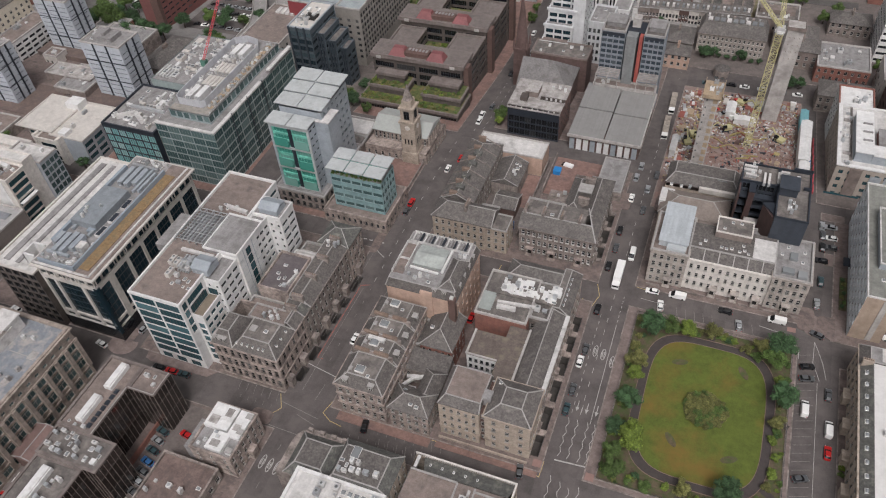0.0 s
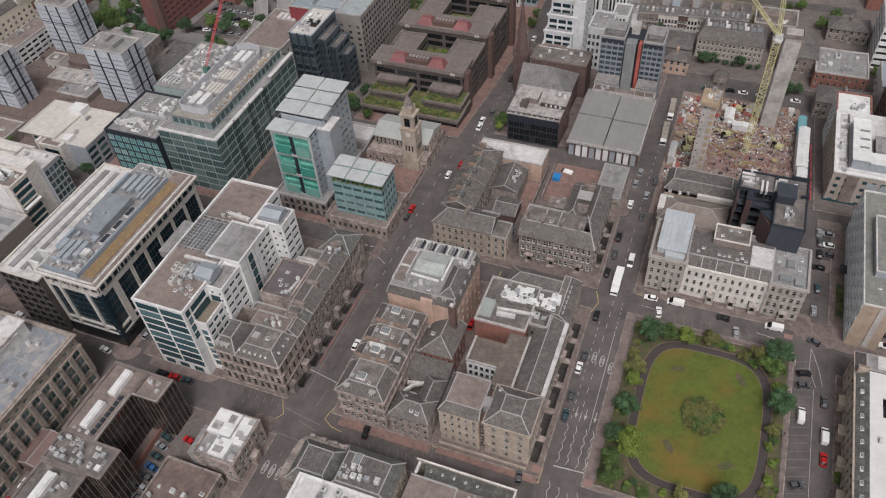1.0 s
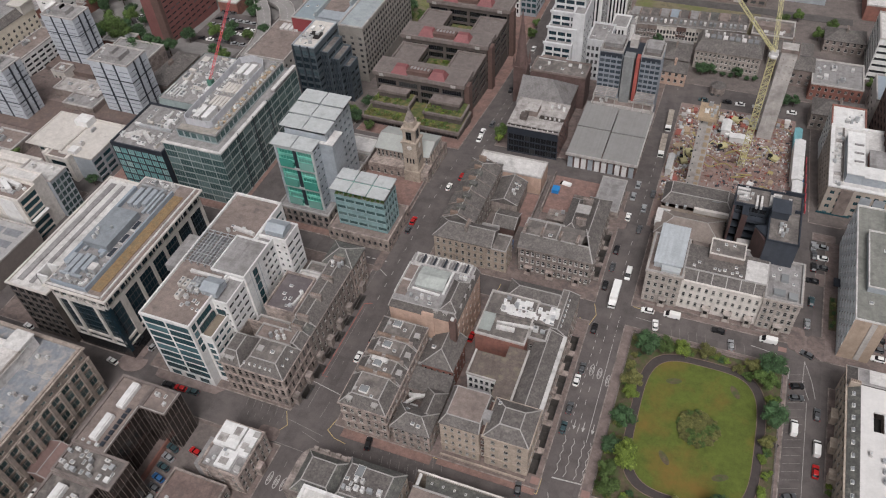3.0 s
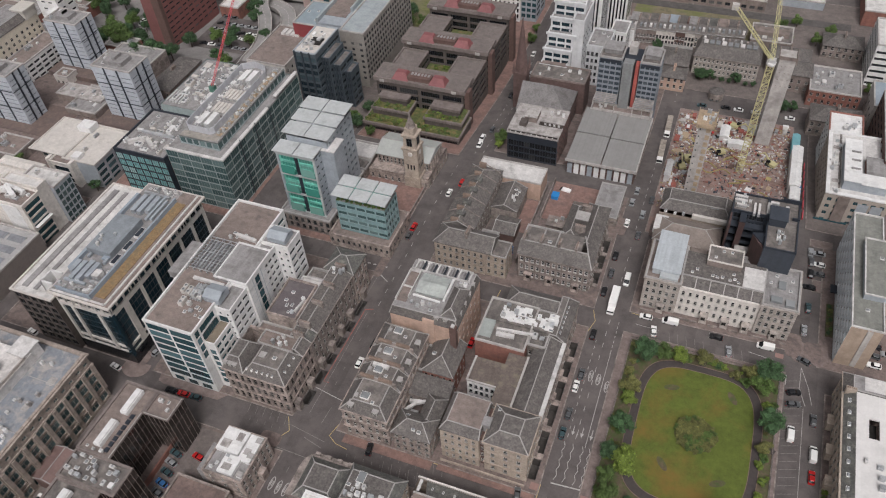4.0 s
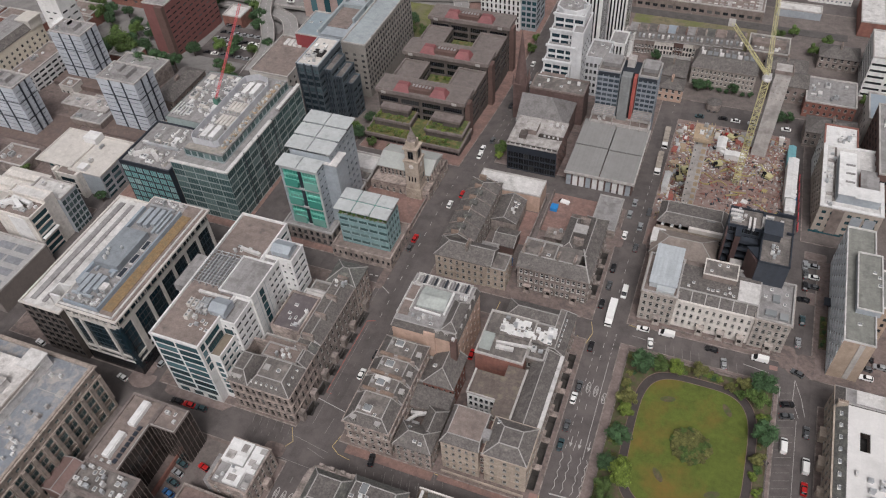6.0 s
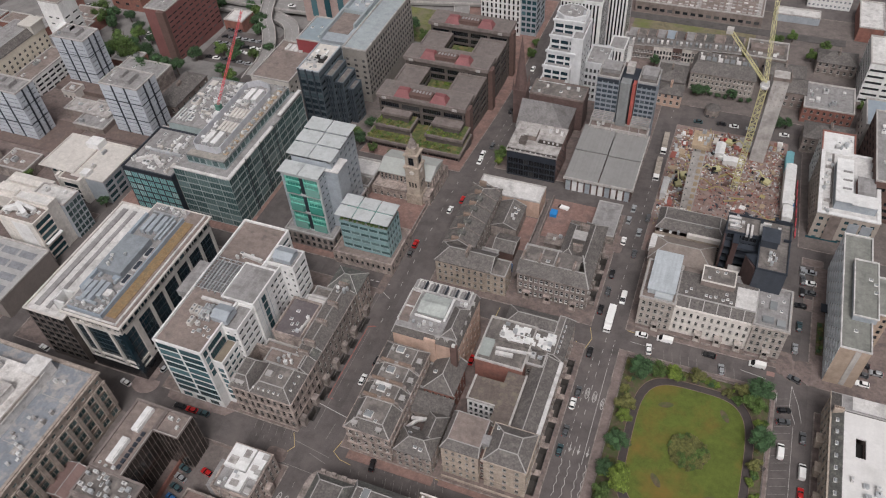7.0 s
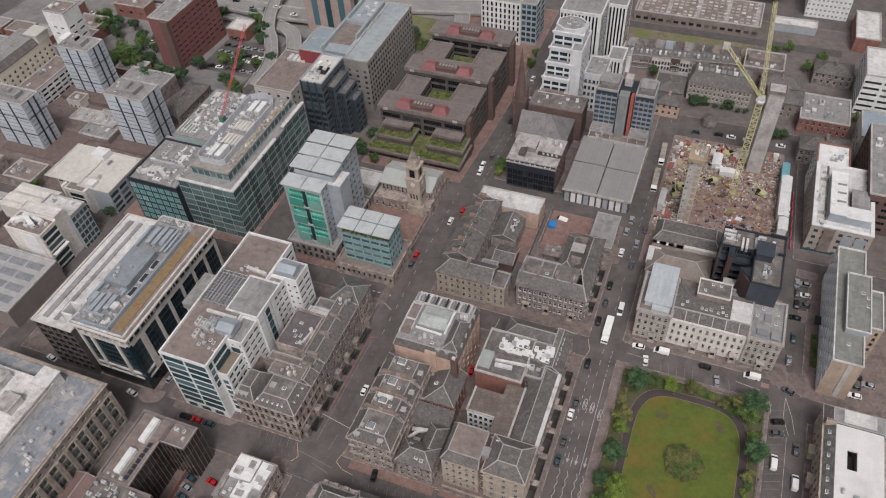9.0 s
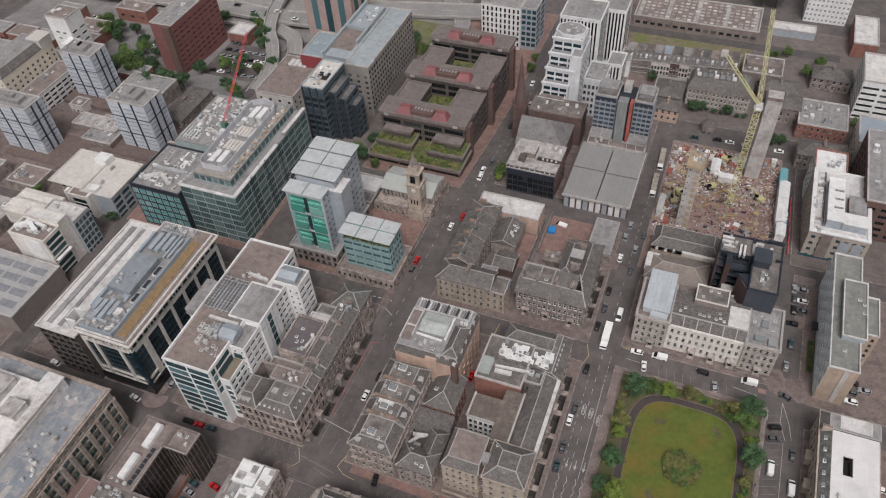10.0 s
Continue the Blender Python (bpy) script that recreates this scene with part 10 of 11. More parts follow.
b = far_block("plant_topped_office", "pale stone office with teal glazing and big roof plant", -243, -225.4, 132.4, 141.4, -1, 20, STONE_PALE, s=None, e=(1, 7.6, rows(7, 2.2, 2.95, 2.2)), roof=FELT_BROWN, edge=STONE_PALE, glass_m=GLASS_TEAL, n_plant=9, seed=205)
part("end_panel", Shape().box(-236, -228, 132.15, 132.4, 2, 19.4), WHITE, b)
duct([(-241, 135, 21.6), (-236, 138, 22.4), (-231, 135.4, 21.6)], 0.9, WHITE)
duct([(-239, 139.8, 21.4), (-229, 138.6, 21.4)], 0.7, WHITE)
part("glass_canopy", Shape().box(-225.3, -223.8, 133, 141, 9.4, 9.7, 0, True), WHITE, b)
walls(b, -243, -225.6, 141.5, 146.4, -3, 21.6, STONE_PALE, e=None, name="core_wall")
flat_roof(b, -243, -225.6, 141.5, 146.4, 22.0, MEMBRANE, STONE_PALE)
b = far_block("teal_office", "grey clad office with teal glazing", -241, -224, 146.6, 155.4, -1, 17.6, GREYCLAD, s=None, e=(4, 1.85, rows(6, 2.2, 3.0, 2.3)), glass_m=GLASS_GREY, n_plant=2, seed=206, roof=MEMBRANE)
part("roof_step", Shape().box(-262, -241.2, 146, 160, -3, 14.5).box(-260, -243, 148, 152, 14.5, 16.6, 1).box(-260, -243, 154, 157, 14.5, 15.8, 1), [CREAM, STONE_PALE], b)
b = far_block("solar_roofed_block", "low grey block with solar panels on the roof", -262, -221.6, 104, 130.6, 0, 9.2, mat("brown_grey_wall", (0.215, 0.185, 0.17), 0.85, 0.2), roof=mat("pale_grey_deck", (0.34, 0.33, 0.325), 0.8, 0.25, 0.15, 1.5))
PVDULL = mat("dull_solar_panel", (0.20, 0.205, 0.22), 0.45, 0.3, 0.3, 2.0, cell=(0.95, 1.6, 9), cell_amount=0.2)
for i in range(4):
    for j in range(4):
        x, y = -257 + 8.4 * i, 107.5 + 5.6 * j
        part("solar_panel", Shape().face([(x, y, 9.42), (x + 7.2, y, 9.42), (x + 7.2, y + 3.0, 9.7), (x, y + 3.0, 9.7)]).box(x, x + 7.2, y + 3.0, y + 3.06, 9.3, 9.7), PVDULL, b)


def tenement(x0, x1, y0, y1, z0, z1, m=STONE_GREY, h=3.0, n=6, e=3, seed=1, label="weathered stone tenement with slate roof and chimneys"):
    b = far_block("tenement", label, x0, x1, y0, y1, z0, z1, m, s=(n, 1.3, [(1.6 + 3.3 * k + 2, 1.7) for k in range(int((z1 - z0) / 3.4))]) if n else None, e=(e, 1.3, [(1.6 + 3.3 * k + 2, 1.7) for k in range(int((z1 - z0) / 3.4))]) if e else None, frame_m=FRAMEW, style="sash", roof=SLATE, slate=h)
    lx = x1 - x0
    for k in range(1, max(2, int(lx / 9))):
        chimney(b, x0 + lx * k / max(2, int(lx / 9)), (y0 + y1) / 2, z1 + h - 0.4, 0.9, 3.2, 1.6, 4, m)
    return b


tenement(-246, -234, 229, 256, -4, 4.4, BROWN_CONC, 2.4, 3, 6, label="dark stone workshop row with patched roof")
far_block("stone_yard_block", "brown stone block with pale flat roof", -228, -216, 232, 250, -4, 3.6, STONE_GREY, e=(5, 1.6, rows(2, 2.4, 3.2, 1.7)), roof=MEMBRANE)
far_block("yard_block", "dark stone block with parapet behind the flats", -284, -258, 243, 260, -5, 3, STONE_GREY, s=(4, 3, rows(1, 3, 3, 1.5)), roof=FELT_GREY, n_plant=4, seed=207)
far_block("court_block", "low brown block between the towers", -275, -258, 205, 224, -1, 3, BROWN_CONC, s=(4, 3, rows(1, 2, 3, 1.5)), roof=FELT_GREY, n_plant=5, seed=208)
far_block("court_block", "low brown block between the towers", -232, -220, 200, 216, -1, 3, BROWN_CONC, s=(3, 3, rows(1, 2, 3, 1.5)), roof=FELT_BROWN, n_plant=3, seed=209)

b = far_block("red_brick_slab", "tall red brick slab block with ranked windows", -284, -270.5, 281, 322, -10, 19.6, mat("deep_red_brick", (0.185, 0.078, 0.072), 0.9, 0.25), e=(9, 3.2, rows(9, 4, 2.9, 0.9)), roof=FELT_GREY, n_plant=7, seed=210)
part("stair_wing", Shape().box(-275, -270.4, 278.6, 281, -12, 20), BRICK_DARK, b)
far_block("brick_annex", "low red brick office by the car park", -266, -254, 318, 330, -12, -5, BRICK_RED, s=(3, 2, rows(1, 3, 3, 1.4)), roof=MEMBRANE)

b = far_block("long_stone_office", "long grey stone office with ranks of square windows", -166, -153.6, 275, 329, -9, 20.4, mat("grey_stone_panel", (0.25, 0.228, 0.208), 0.85, 0.3), e=(20, 1.9, rows(8, 7.0, 2.95, 2.0)), s=(3, 1.5, rows(7, 7.2, 3.0, 1.4)), roof=mat("pale_blue_grey_roof", (0.30, 0.33, 0.34), 0.6, 0.3, stain=(0.22, 0.24, 0.25), stain_amount=0.3), n_plant=0, style="cross")
part("west_block", Shape().box(-180, -166.1, 279, 329, -12, 20.6), GREYCLAD, b)
part("west_roof", Shape().box(-179, -168, 286, 304, 20.6, 20.9), FELT_BROWN, b)
part("plant_screen", Shape().box(-180, -178.8, 279, 329, 20.6, 22.6).box(-168, -167, 292, 326, 20.6, 22.8).box(-180, -167, 304.5, 306, 20.6, 22.4), mat("blue_grey_plant_screen", (0.29, 0.325, 0.335), 0.5, 0.2), b)
clutter(-178, -168.6, 307, 327, 20.6, 7, 211, 2.6)
far_block("red_annex", "dark red panelled annex with blue roof", -196.5, -182, 284, 306, -10, 14.6, mat("dark_red_panel", (0.25, 0.05, 0.055), 0.6, 0.2), roof=mat("grey_blue_roof", (0.24, 0.285, 0.31), 0.6, 0.2), n_plant=3, seed=212)
GLASS_DEEP = glass_mat("deep_blue_glass", (0.020, 0.032, 0.042), 0.08, 0.6, (0.10, 0.14, 0.155))
b = building("black_office", "stepped black glass office with vertical fins", -176, -148, 246, 268, -5)
SLATEBLUE = mat("slate_blue_cladding", (0.075, 0.092, 0.105), 0.45, 0.3, 0.3, 2.0, streak=0.15)
for x0, x1, y0, y1, z in ((-173.6, -162.6, 246.6, 269, 25.4), (-162.6, -158.6, 250.6, 264.6, 21.4), (-158.6, -154.6, 252.2, 264.6, 17.6), (-154.6, -151.4, 255, 263, 13)):
    walls(b, x0, x1, y0, y1, -8, z, SLATEBLUE, s=(1, x1 - x0 - 0.8, rows(int((z + 6) / 3.3), 3, 3.3, 2.2)), e=(2, (y1 - y0) / 2 - 0.8, rows(int((z + 6) / 3.3), 3, 3.3, 1.7)), frame_m=FRAMED, glass_m=GLASS_DEEP, style="strip")
    flat_roof(b, x0, x1, y0, y1, z + 0.5, CREAM if z > 25 else FELT, GREYCLAD if z > 25 else SLATEBLUE, 0.5, 0.4)
    for k in range(3):
        xx = x0 + (x1 - x0) * k / 3 + 0.4
        part("fin", Shape().box(xx, xx + 0.6, y0 - 0.6, y0, -6, z + 0.8), mat("steel_blue_fin", (0.040, 0.050, 0.062), 0.5, 0.2) if k + x0 == -173.6 else bpy.data.materials["steel_blue_fin"], b)
clutter(-173, -164, 248, 266, 25.5, 12, 213, 2.6)
# raised near-black box stands in for the shade of a sunken well
part("roof_well", Shape().box(-169.6, -164.4, 254, 259, 25.4, 26.2), DARK, b)
b = far_block("flat_roofed_depot", "long cream depot with brown flat roof", -209, -188, 258, 291, -7, 7.6, CREAM, s=(4, 1.6, rows(4, 3, 3.2, 1.7)), e=(8, 1.6, rows(4, 3, 3.2, 1.6)), roof=FELT_BROWN)
for k in range(4):
    part("roof_vault", Shape().box(-204 + 2.6 * k, -202 + 2.6 * k, 283, 288, 7.6, 8.6), MEMBRANE, b)

far_block("gridded_hotel", "grey hotel with staggered vertical windows", -126, -104, 358.5, 374, -12, 13.4, WHITE, s=(9, 1.0, rows(7, 4, 3.3, 2.4)), e=None, glass_m=GLASS_BLACK, roof=FELT_GREY, n_plant=3, seed=214, style="bare")
far_block("teal_hotel_wing", "teal glass wing of a hotel", -104, -95.5, 360.5, 378, -12, 12.4, GREYCLAD, s=(3, 2.2, rows(7, 4, 3.3, 2.2)), e=(2, 7, rows(7, 4, 3.3, 2.2)), glass_m=GLASS_TEAL, roof=FELT_GREY)
for x0, x1, y0, y1, z in ((-76, -56, 331, 350, 29), (-61, -48.5, 360, 376, 19), (-52, -44, 338, 350, 2)):
    b = far_block("striped_tower", "white office tower with dark vertical stripes", x0, x1, y0, y1, -12, z, WHITE, roof=FELT_GREY, edge=WHITE)
    n = int((x1 - x0) / 1.7)
    for k in range(n):
        part("window_strip", Shape().box(x0 + 0.5 + 1.7 * k, x0 + 1.3 + 1.7 * k, y0 - 0.08, y0, -10, z - 1), GLASS_BLACK, b)
    for k in range(int((y1 - y0) / 2.4)):
        part("window_strip", Shape().box(x1, x1 + 0.08, y0 + 0.8 + 2.4 * k, y0 + 1.7 + 2.4 * k, -10, z - 1), GLASS_BLACK, b)
far_block("terrace_podium", "low white podium with roof terrace", -47.5, -42, 350, 362, -12, -2, WHITE, roof=FELT_GREY)

# old terraces and stone buildings
FRONTS = [STONE_GREY, STONE_GREY, BROWN_CONC, STONE_PALE, STONE_PALE, BRICK_DARK, STONE_PALE, STONE_LIGHT, STONE_PALE, STONE, STONE, STONE_GREY]
BACKROOF = [FELT_GREY, FELT, SLATE, FELT_GREY, SCREEN, SLATE, FELT_GREY, SLATE, SLATE_GREEN, FELT_BROWN, SLATE, SLATE]


def row_house(x0, x1, y, m, roof, n=3):
    """One house of a terraced row: front of three storeys, slate slope, rear roof, chimney on the party wall."""
    b = building("row_house", "narrow stone terraced house with slate front slope", x0, x1, y, y + 12, -12, "terraced houses")
    walls(b, x0, x1 - 0.05, y, y + 12, -14, -3.6, m, s=(n, 1.05, rows(3, 3.0, 2.9, 1.75)), frame_m=FRAME_BRIGHT if m is not STONE_PALE else FRAMED, glass_m=GLASS)
    part("front_slope", Shape().face([(x0, y - 0.3, -3.5), (x1, y - 0.3, -3.5), (x1, y + 3.6, -0.9), (x0, y + 3.6, -0.9)]).box(x0, x1, y - 0.3, y + 3.6, -3.9, -3.6), SLATE, b)
    part("rear_roof", Shape().box(x0, x1, y + 3.6, y + 12.2, -3.6, -1.2), roof, b)
    part("gutter", Shape().box(x0, x1, y - 0.5, y - 0.2, -3.8, -3.45), LEAD, b)
    chimney(b, x1, y + 6, -1.2, 0.7, 4.6, 1.3, 5, m if m is not STONE_PALE else STONE_GREY)
    for k in range(2):
        part("dormer_light", Shape().box(x0 + 0.9 + 2.0 * k, x0 + 2.0 + 2.0 * k, y + 0.8, y + 2.6, -2.9, -1.4), MEMBRANE if (int(x0) + k) % 3 == 0 else GLASS_SKY, b)


for k in range(12):
    row_house(-46 + 4.7 * k, -41.3 + 4.7 * k, 354.6 + 0.5 * k, FRONTS[k], BACKROOF[k])
b = building("stone_institute", "long grey stone institute with ranked windows and slate roof", -10.8, 19, 336, 350, -12)
walls(b, -10.8, 19, 336, 350, -14, -2.4, STONE_LIGHT, s=(15, 1.05, rows(3, 3.4, 2.8, 1.5), 0.4), e=(6, 1.05, rows(3, 3.4, 2.8, 1.5)), frame_m=STONE_PALE)
cornice(b, -10.8, 19, 336, 350, -2.7, STONE_GREY, 0.4, 0.35)
part("roof", Shape().face([(-11.2, 335.7, -2.2), (19.4, 335.7, -2.2), (17.4, 341.6, 1.0), (-9.2, 341.6, 1.0)]).face([(-11.2, 350, -2.2), (-11.2, 335.7, -2.2), (-9.2, 341.6, 1.0), (-9.2, 350, 1.0)]).face([(19.4, 335.7, -2.2), (19.4, 350, -2.2), (17.4, 350, 1.0), (17.4, 341.6, 1.0)]).face([(-9.2, 341.6, 1.0), (17.4, 341.6, 1.0), (17.4, 350, 1.0), (-9.2, 350, 1.0)]), SLATE, b)
for k in range(9):
    part("rooflight", Shape().box(-8 + 2.8 * k, -6 + 2.8 * k, 342.6, 345.4, 0.8, 1.6), GLASS_SKY if k % 3 else MEMBRANE, b)
    part("vent_box", Shape().box(-8.4 + 2.8 * k, -7.4 + 2.8 * k, 346.4, 347.8, 0.8, 1.9), [MEMBRANE, STONE_GREY, FELT_GREY][k % 3], b)
tenement(-23.6, -12, 318.4, 327.6, -12, -5.0, TAN, 2.6, 4, 2, label="buff stone corner house with slate roof")
b = tenement(-26.4, -12.4, 328.2, 343, -12, -4.2, STONE_GREY, 2.6, 4, 3)
part("skew_coping", Shape().box(-26.6, -26.1, 328, 343.2, -4.4, -3.6).box(-26.4, -12.4, 342.8, 343.3, -4.4, -2.6), LEAD, b)
b = far_block("dark_roofed_depot", "low dark roofed depot behind the terraces", 12.6, 32, 361, 377, -12, -4.6, BROWN_CONC, s=(5, 2, rows(1, 4, 3, 1.6)), roof=FELT, n_plant=7, seed=221)
part("roof_step", Shape().box(14, 30, 366, 371, -4.4, -2.4), BROWN_CONC, b)
tenement(26, 42, 333, 345, -12, -3, BROWN_CONC, 3.0, 5, 2)
tenement(22, 41, 347, 358, -12, -4, STONE_GREY, 3.0, 6, 2)
b = far_block("red_terrace", "dark red painted block with grey flat roof", 41.4, 63, 324.4, 345, -12, -4, BRICK_RED, s=(8, 1.2, rows(2, 4, 3.2, 1.8)), w=(6, 1.2, rows(2, 4, 3.2, 1.8)), roof=FELT_GREY, n_plant=9, seed=222, frame_m=FRAMEW)
tenement(42.6, 63, 301, 313, -11, -3, STONE_GREY, 3.0, 7, 0, label="stone hall with slate hipped roof")
tenement(-74, -55, 378, 392, -12, -3, STONE, 3.0, 6, 2)
b = building("domed_kiosk", "low stone kiosk with a shallow dome", -4, 10, 314, 322, -12)
part("drum", Shape().tube((3, 318.4, -12.5), (3, 318.4, -8), 3.4, 10), STONE_GREY, b)
part("dome", Shape().tube((3, 318.4, -8), (3, 318.4, -6.4), 3.6, 10, 0, 0.5), SLATE, b)
b = far_block("brown_tower_block", "dark brown brick block with deep window bands", 66, 92, 258, 304, -8, 14, BRICK_DARK, s=(5, 3.4, rows(6, 3, 3.3, 1.7)), w=(8, 4, rows(6, 3, 3.3, 1.7)), roof=FELT_GREY, edge=CONCRETE, n_plant=6, seed=215, glass_m=GLASS_BLACK)
far_block("steel_roof_hall", "hall with blue grey roof behind the offices", 66, 90, 310, 330, -12, 2, CREAM, w=(4, 2, rows(2, 5, 4, 2)), roof=SCREEN)
far_block("white_ribbon_block", "white slab block with ribbon windows", 65.4, 90, 347.6, 372, -12, 9, WHITE, s=(3, 7, rows(6, 3, 3.2, 1.3)), w=(5, 7.4, rows(6, 3, 3.2, 1.3)), roof=MEMBRANE, n_plant=3, seed=216)
far_block("white_grid_tower", "white gridded tower block far off", 39, 61, 432, 450, -12, 18, WHITE, s=(10, 1.1, rows(8, 3, 2.9, 1.2)), w=None, roof=MEMBRANE, frame_m=FLATF, glass_m=GLASS_FLAT)
far_block("pale_shed", "low pale roofed shed", 24, 46, 412, 420, -12, -8, GREYCLAD, roof=MEMBRANE)
far_block("brick_shed", "brick shed with pale roof", 64, 76, 402, 430, -12, -4, BRICK_RED, roof=MEMBRANE)
b = far_block("long_works", "long brown works with ranked rooflights", -50, 17.4, 402, 428, -12, -6, BROWN_CONC, s=(16, 2.6, rows(1, 3.4, 3, 1.8), 0.4), roof=FELT_BROWN)
for k in range(5):
    part("roof_strip", Shape().box(-48.6 + 15.6 * k, -46.4 + 15.6 * k, 402.8, 427.4, -5.9, -5.6), STAINED, b)
for j in range(7):
    lights = Shape()
    for k in range(20):
        if (k * 7 + j * 3) % 5:
            lights.box(-45.4 + 3.05 * k, -43.4 + 3.05 * k, 404 + 3.4 * j, 405 + 3.4 * j, -5.9, -5.45, int((k + j) % 4 == 0))
    part("rooflight_rank", lights, [STAINED, MEMBRANE], b)
solo("waste_ground", Shape().box(-48, 16, 372, 394, -13, -11.8), mat("weedy_waste_ground", (0.17, 0.145, 0.09), 0.95, 0.5, 0.1, 1.2, stain=(0.13, 0.15, 0.045), stain_amount=0.5, stain_scale=0.08), "weedy brown and green waste ground", "waste ground")

# ---- motorway, ramps and car parks in the distance ----
DECK = mat("motorway_deck", (0.25, 0.238, 0.23), 0.9, 0.25, 0.05, 1.0)


def deck(name, label, pts, w, m=DECK, piers=True, zg=-12.0):
    t = thing(name, label, "road bridge", pts[0][0], pts[0][1], zg)
    s, p, lines = Shape(), Shape(), Shape()
    q = [Vector(a) for a in pts]
    nrm = []
    for i, a in enumerate(q):
        d = (q[min(i + 1, len(q) - 1)] - q[max(i - 1, 0)])
        nrm.append(Vector((-d.y, d.x, 0)).normalized())
    for i in range(len(q) - 1):
        for o, side in ((w / 2, 0),):
            a, b, c, d = q[i] + nrm[i] * o, q[i] - nrm[i] * o, q[i + 1] - nrm[i + 1] * o, q[i + 1] + nrm[i + 1] * o
            s.face([b, c, d, a])
            low = Vector((0, 0, -1.3))
            s.face([b + low, c + low, c, b]).face([d + low, a + low, a, d]).face([a + low, d + low, c + low, b + low])
        for sg in (-1, 1):
            u, v = q[i] + nrm[i] * sg * (w / 2 - 0.25), q[i + 1] + nrm[i + 1] * sg * (w / 2 - 0.25)
            p.bar(u + Vector((0, 0, 0.5)), v + Vector((0, 0, 0.5)), 0.4, 1.1)
        u, v = q[i] + Vector((0, 0, 0.02)), q[i + 1] + Vector((0, 0, 0.02))
        lines.bar(u, u + (v - u) * 0.5, 0.25, 0.03)
    part("carriageway", s, m, t)
    part("parapet", p, CONCRETE, t)
    part("lane_line", lines, PAINT, t)
    if piers:
        for i in range(0, len(q), 2):
            if q[i].z > zg + 2:
                part("pier", Shape().box(q[i].x - 0.8, q[i].x + 0.8, q[i].y - 0.8, q[i].y + 0.8, zg - 1, q[i].z - 1.2), CONCRETE, t)
    return t


VERGE = mat("rough_verge", (0.13, 0.135, 0.05), 0.95, 0.6, 0.15, 1.5, stain=(0.17, 0.15, 0.10), stain_amount=0.5, stain_scale=0.12, bump=0.5)
FAR_ROAD = mat("worn_pale_asphalt", (0.19, 0.178, 0.172), 0.92, 0.35, 0.06, 1.2, stain=(0.25, 0.235, 0.225), stain_amount=0.45, stain_scale=0.08)
for a in ((-420, -232, 266, 420), (-232, -146, 332, 420)):
    tagged(new("road", sheet([a[0], (a[0] + a[1]) / 2, a[1]], [a[2]] + [y for y in SLOPE_Y if a[2] < y < a[3]] + [a[3]], 0.05, (), 0.3).mesh("road", FAR_ROAD)), "broad worn asphalt of motorway and yards", "road", kind="structure")
def bend(pts, n=4):
    """A smooth run of points through the turning points of a road."""
    p = [pts[0]] + list(pts) + [pts[-1]]
    out = []
    for a, b, c, d in zip(p, p[1:], p[2:], p[3:]):
        for k in range(n):
            t = k / n
            out.append(tuple(0.5 * (2 * b[i] + (c[i] - a[i]) * t + (2 * a[i] - 5 * b[i] + 4 * c[i] - d[i]) * t * t + (3 * b[i] - a[i] - 3 * c[i] + d[i]) * t ** 3) for i in range(3)))
    return out + [tuple(pts[-1])]


deck("flyover", "grey concrete motorway flyover with parapets", bend([(-480, 333, -6), (-400, 340, -6), (-324, 343.5, -6), (-293, 345.4, -6), (-254, 345, -6.5), (-226, 350, -9), (-200, 352, -10.5)]), 13)
deck("flyover", "grey concrete motorway flyover with parapets", bend([(-480, 362, -9), (-330, 366, -9), (-257, 362, -9.5), (-207, 372, -9.5), (-120, 392, -10)]), 15)
deck("slip_road", "curving concrete slip road on piers", bend([(-257, 376, -4.5), (-254, 354, -5), (-250, 341, -5.4), (-244, 327, -5.8), (-235.5, 315.7, -6), (-228, 302, -6.6), (-225, 290, -7.4), (-225.6, 281, -8.4), (-225, 270, -9.6)]), 7.5)
deck("loop_road", "curving concrete loop road", bend([(-330, 336, -9), (-288, 338, -9), (-254, 337.4, -9), (-241.6, 335, -9), (-231, 330, -9), (-225, 322, -9.2), (-221.8, 314.5, -9.6), (-220, 302, -10.4)]), 8.5)
deck("loop_road", "curving concrete loop road", bend([(-172, 408, -10.6), (-160, 398, -10.8), (-148, 384, -11), (-142, 370, -11.1), (-143.6, 357, -11.2), (-150, 344, -11.4)]), 9, DECK, False)
mark("motorway_lane", "white broken lines on the motorway", [seg(-440 + 9 * k, 296 + 3.2 * k, -436 + 9 * k, 297.4 + 3.2 * k, 0.3) for k in range(22)])
solo("verge", Shape().box(-185, -146, 338, 372, -12.6, -11.9), VERGE, "rough green verge beside the slip roads", "verge")
solo("verge", Shape().box(-222, -196, 346, 372, -12.6, -11.9), VERGE, "rough green verge beside the slip roads", "verge")
solo("car_park", Shape().box(-264, -214, 282, 316, -12.4, -9.4), ASPHALT, "asphalt car park among trees far off", "car park")
q = random.Random(9)
for k in range(14):
    far_car(q.choice(["white", "silver", "grey", "black", "white", "red"]), -258 + 5.0 * (k % 8), 288 + 9 * (k // 8), 100, -9.4)
for k in range(8):
    far_car(q.choice(["white", "silver", "grey", "white"]), -380 + 15 * k, 309 + 5.3 * k + (5 if k % 2 else -4), -70, -12)
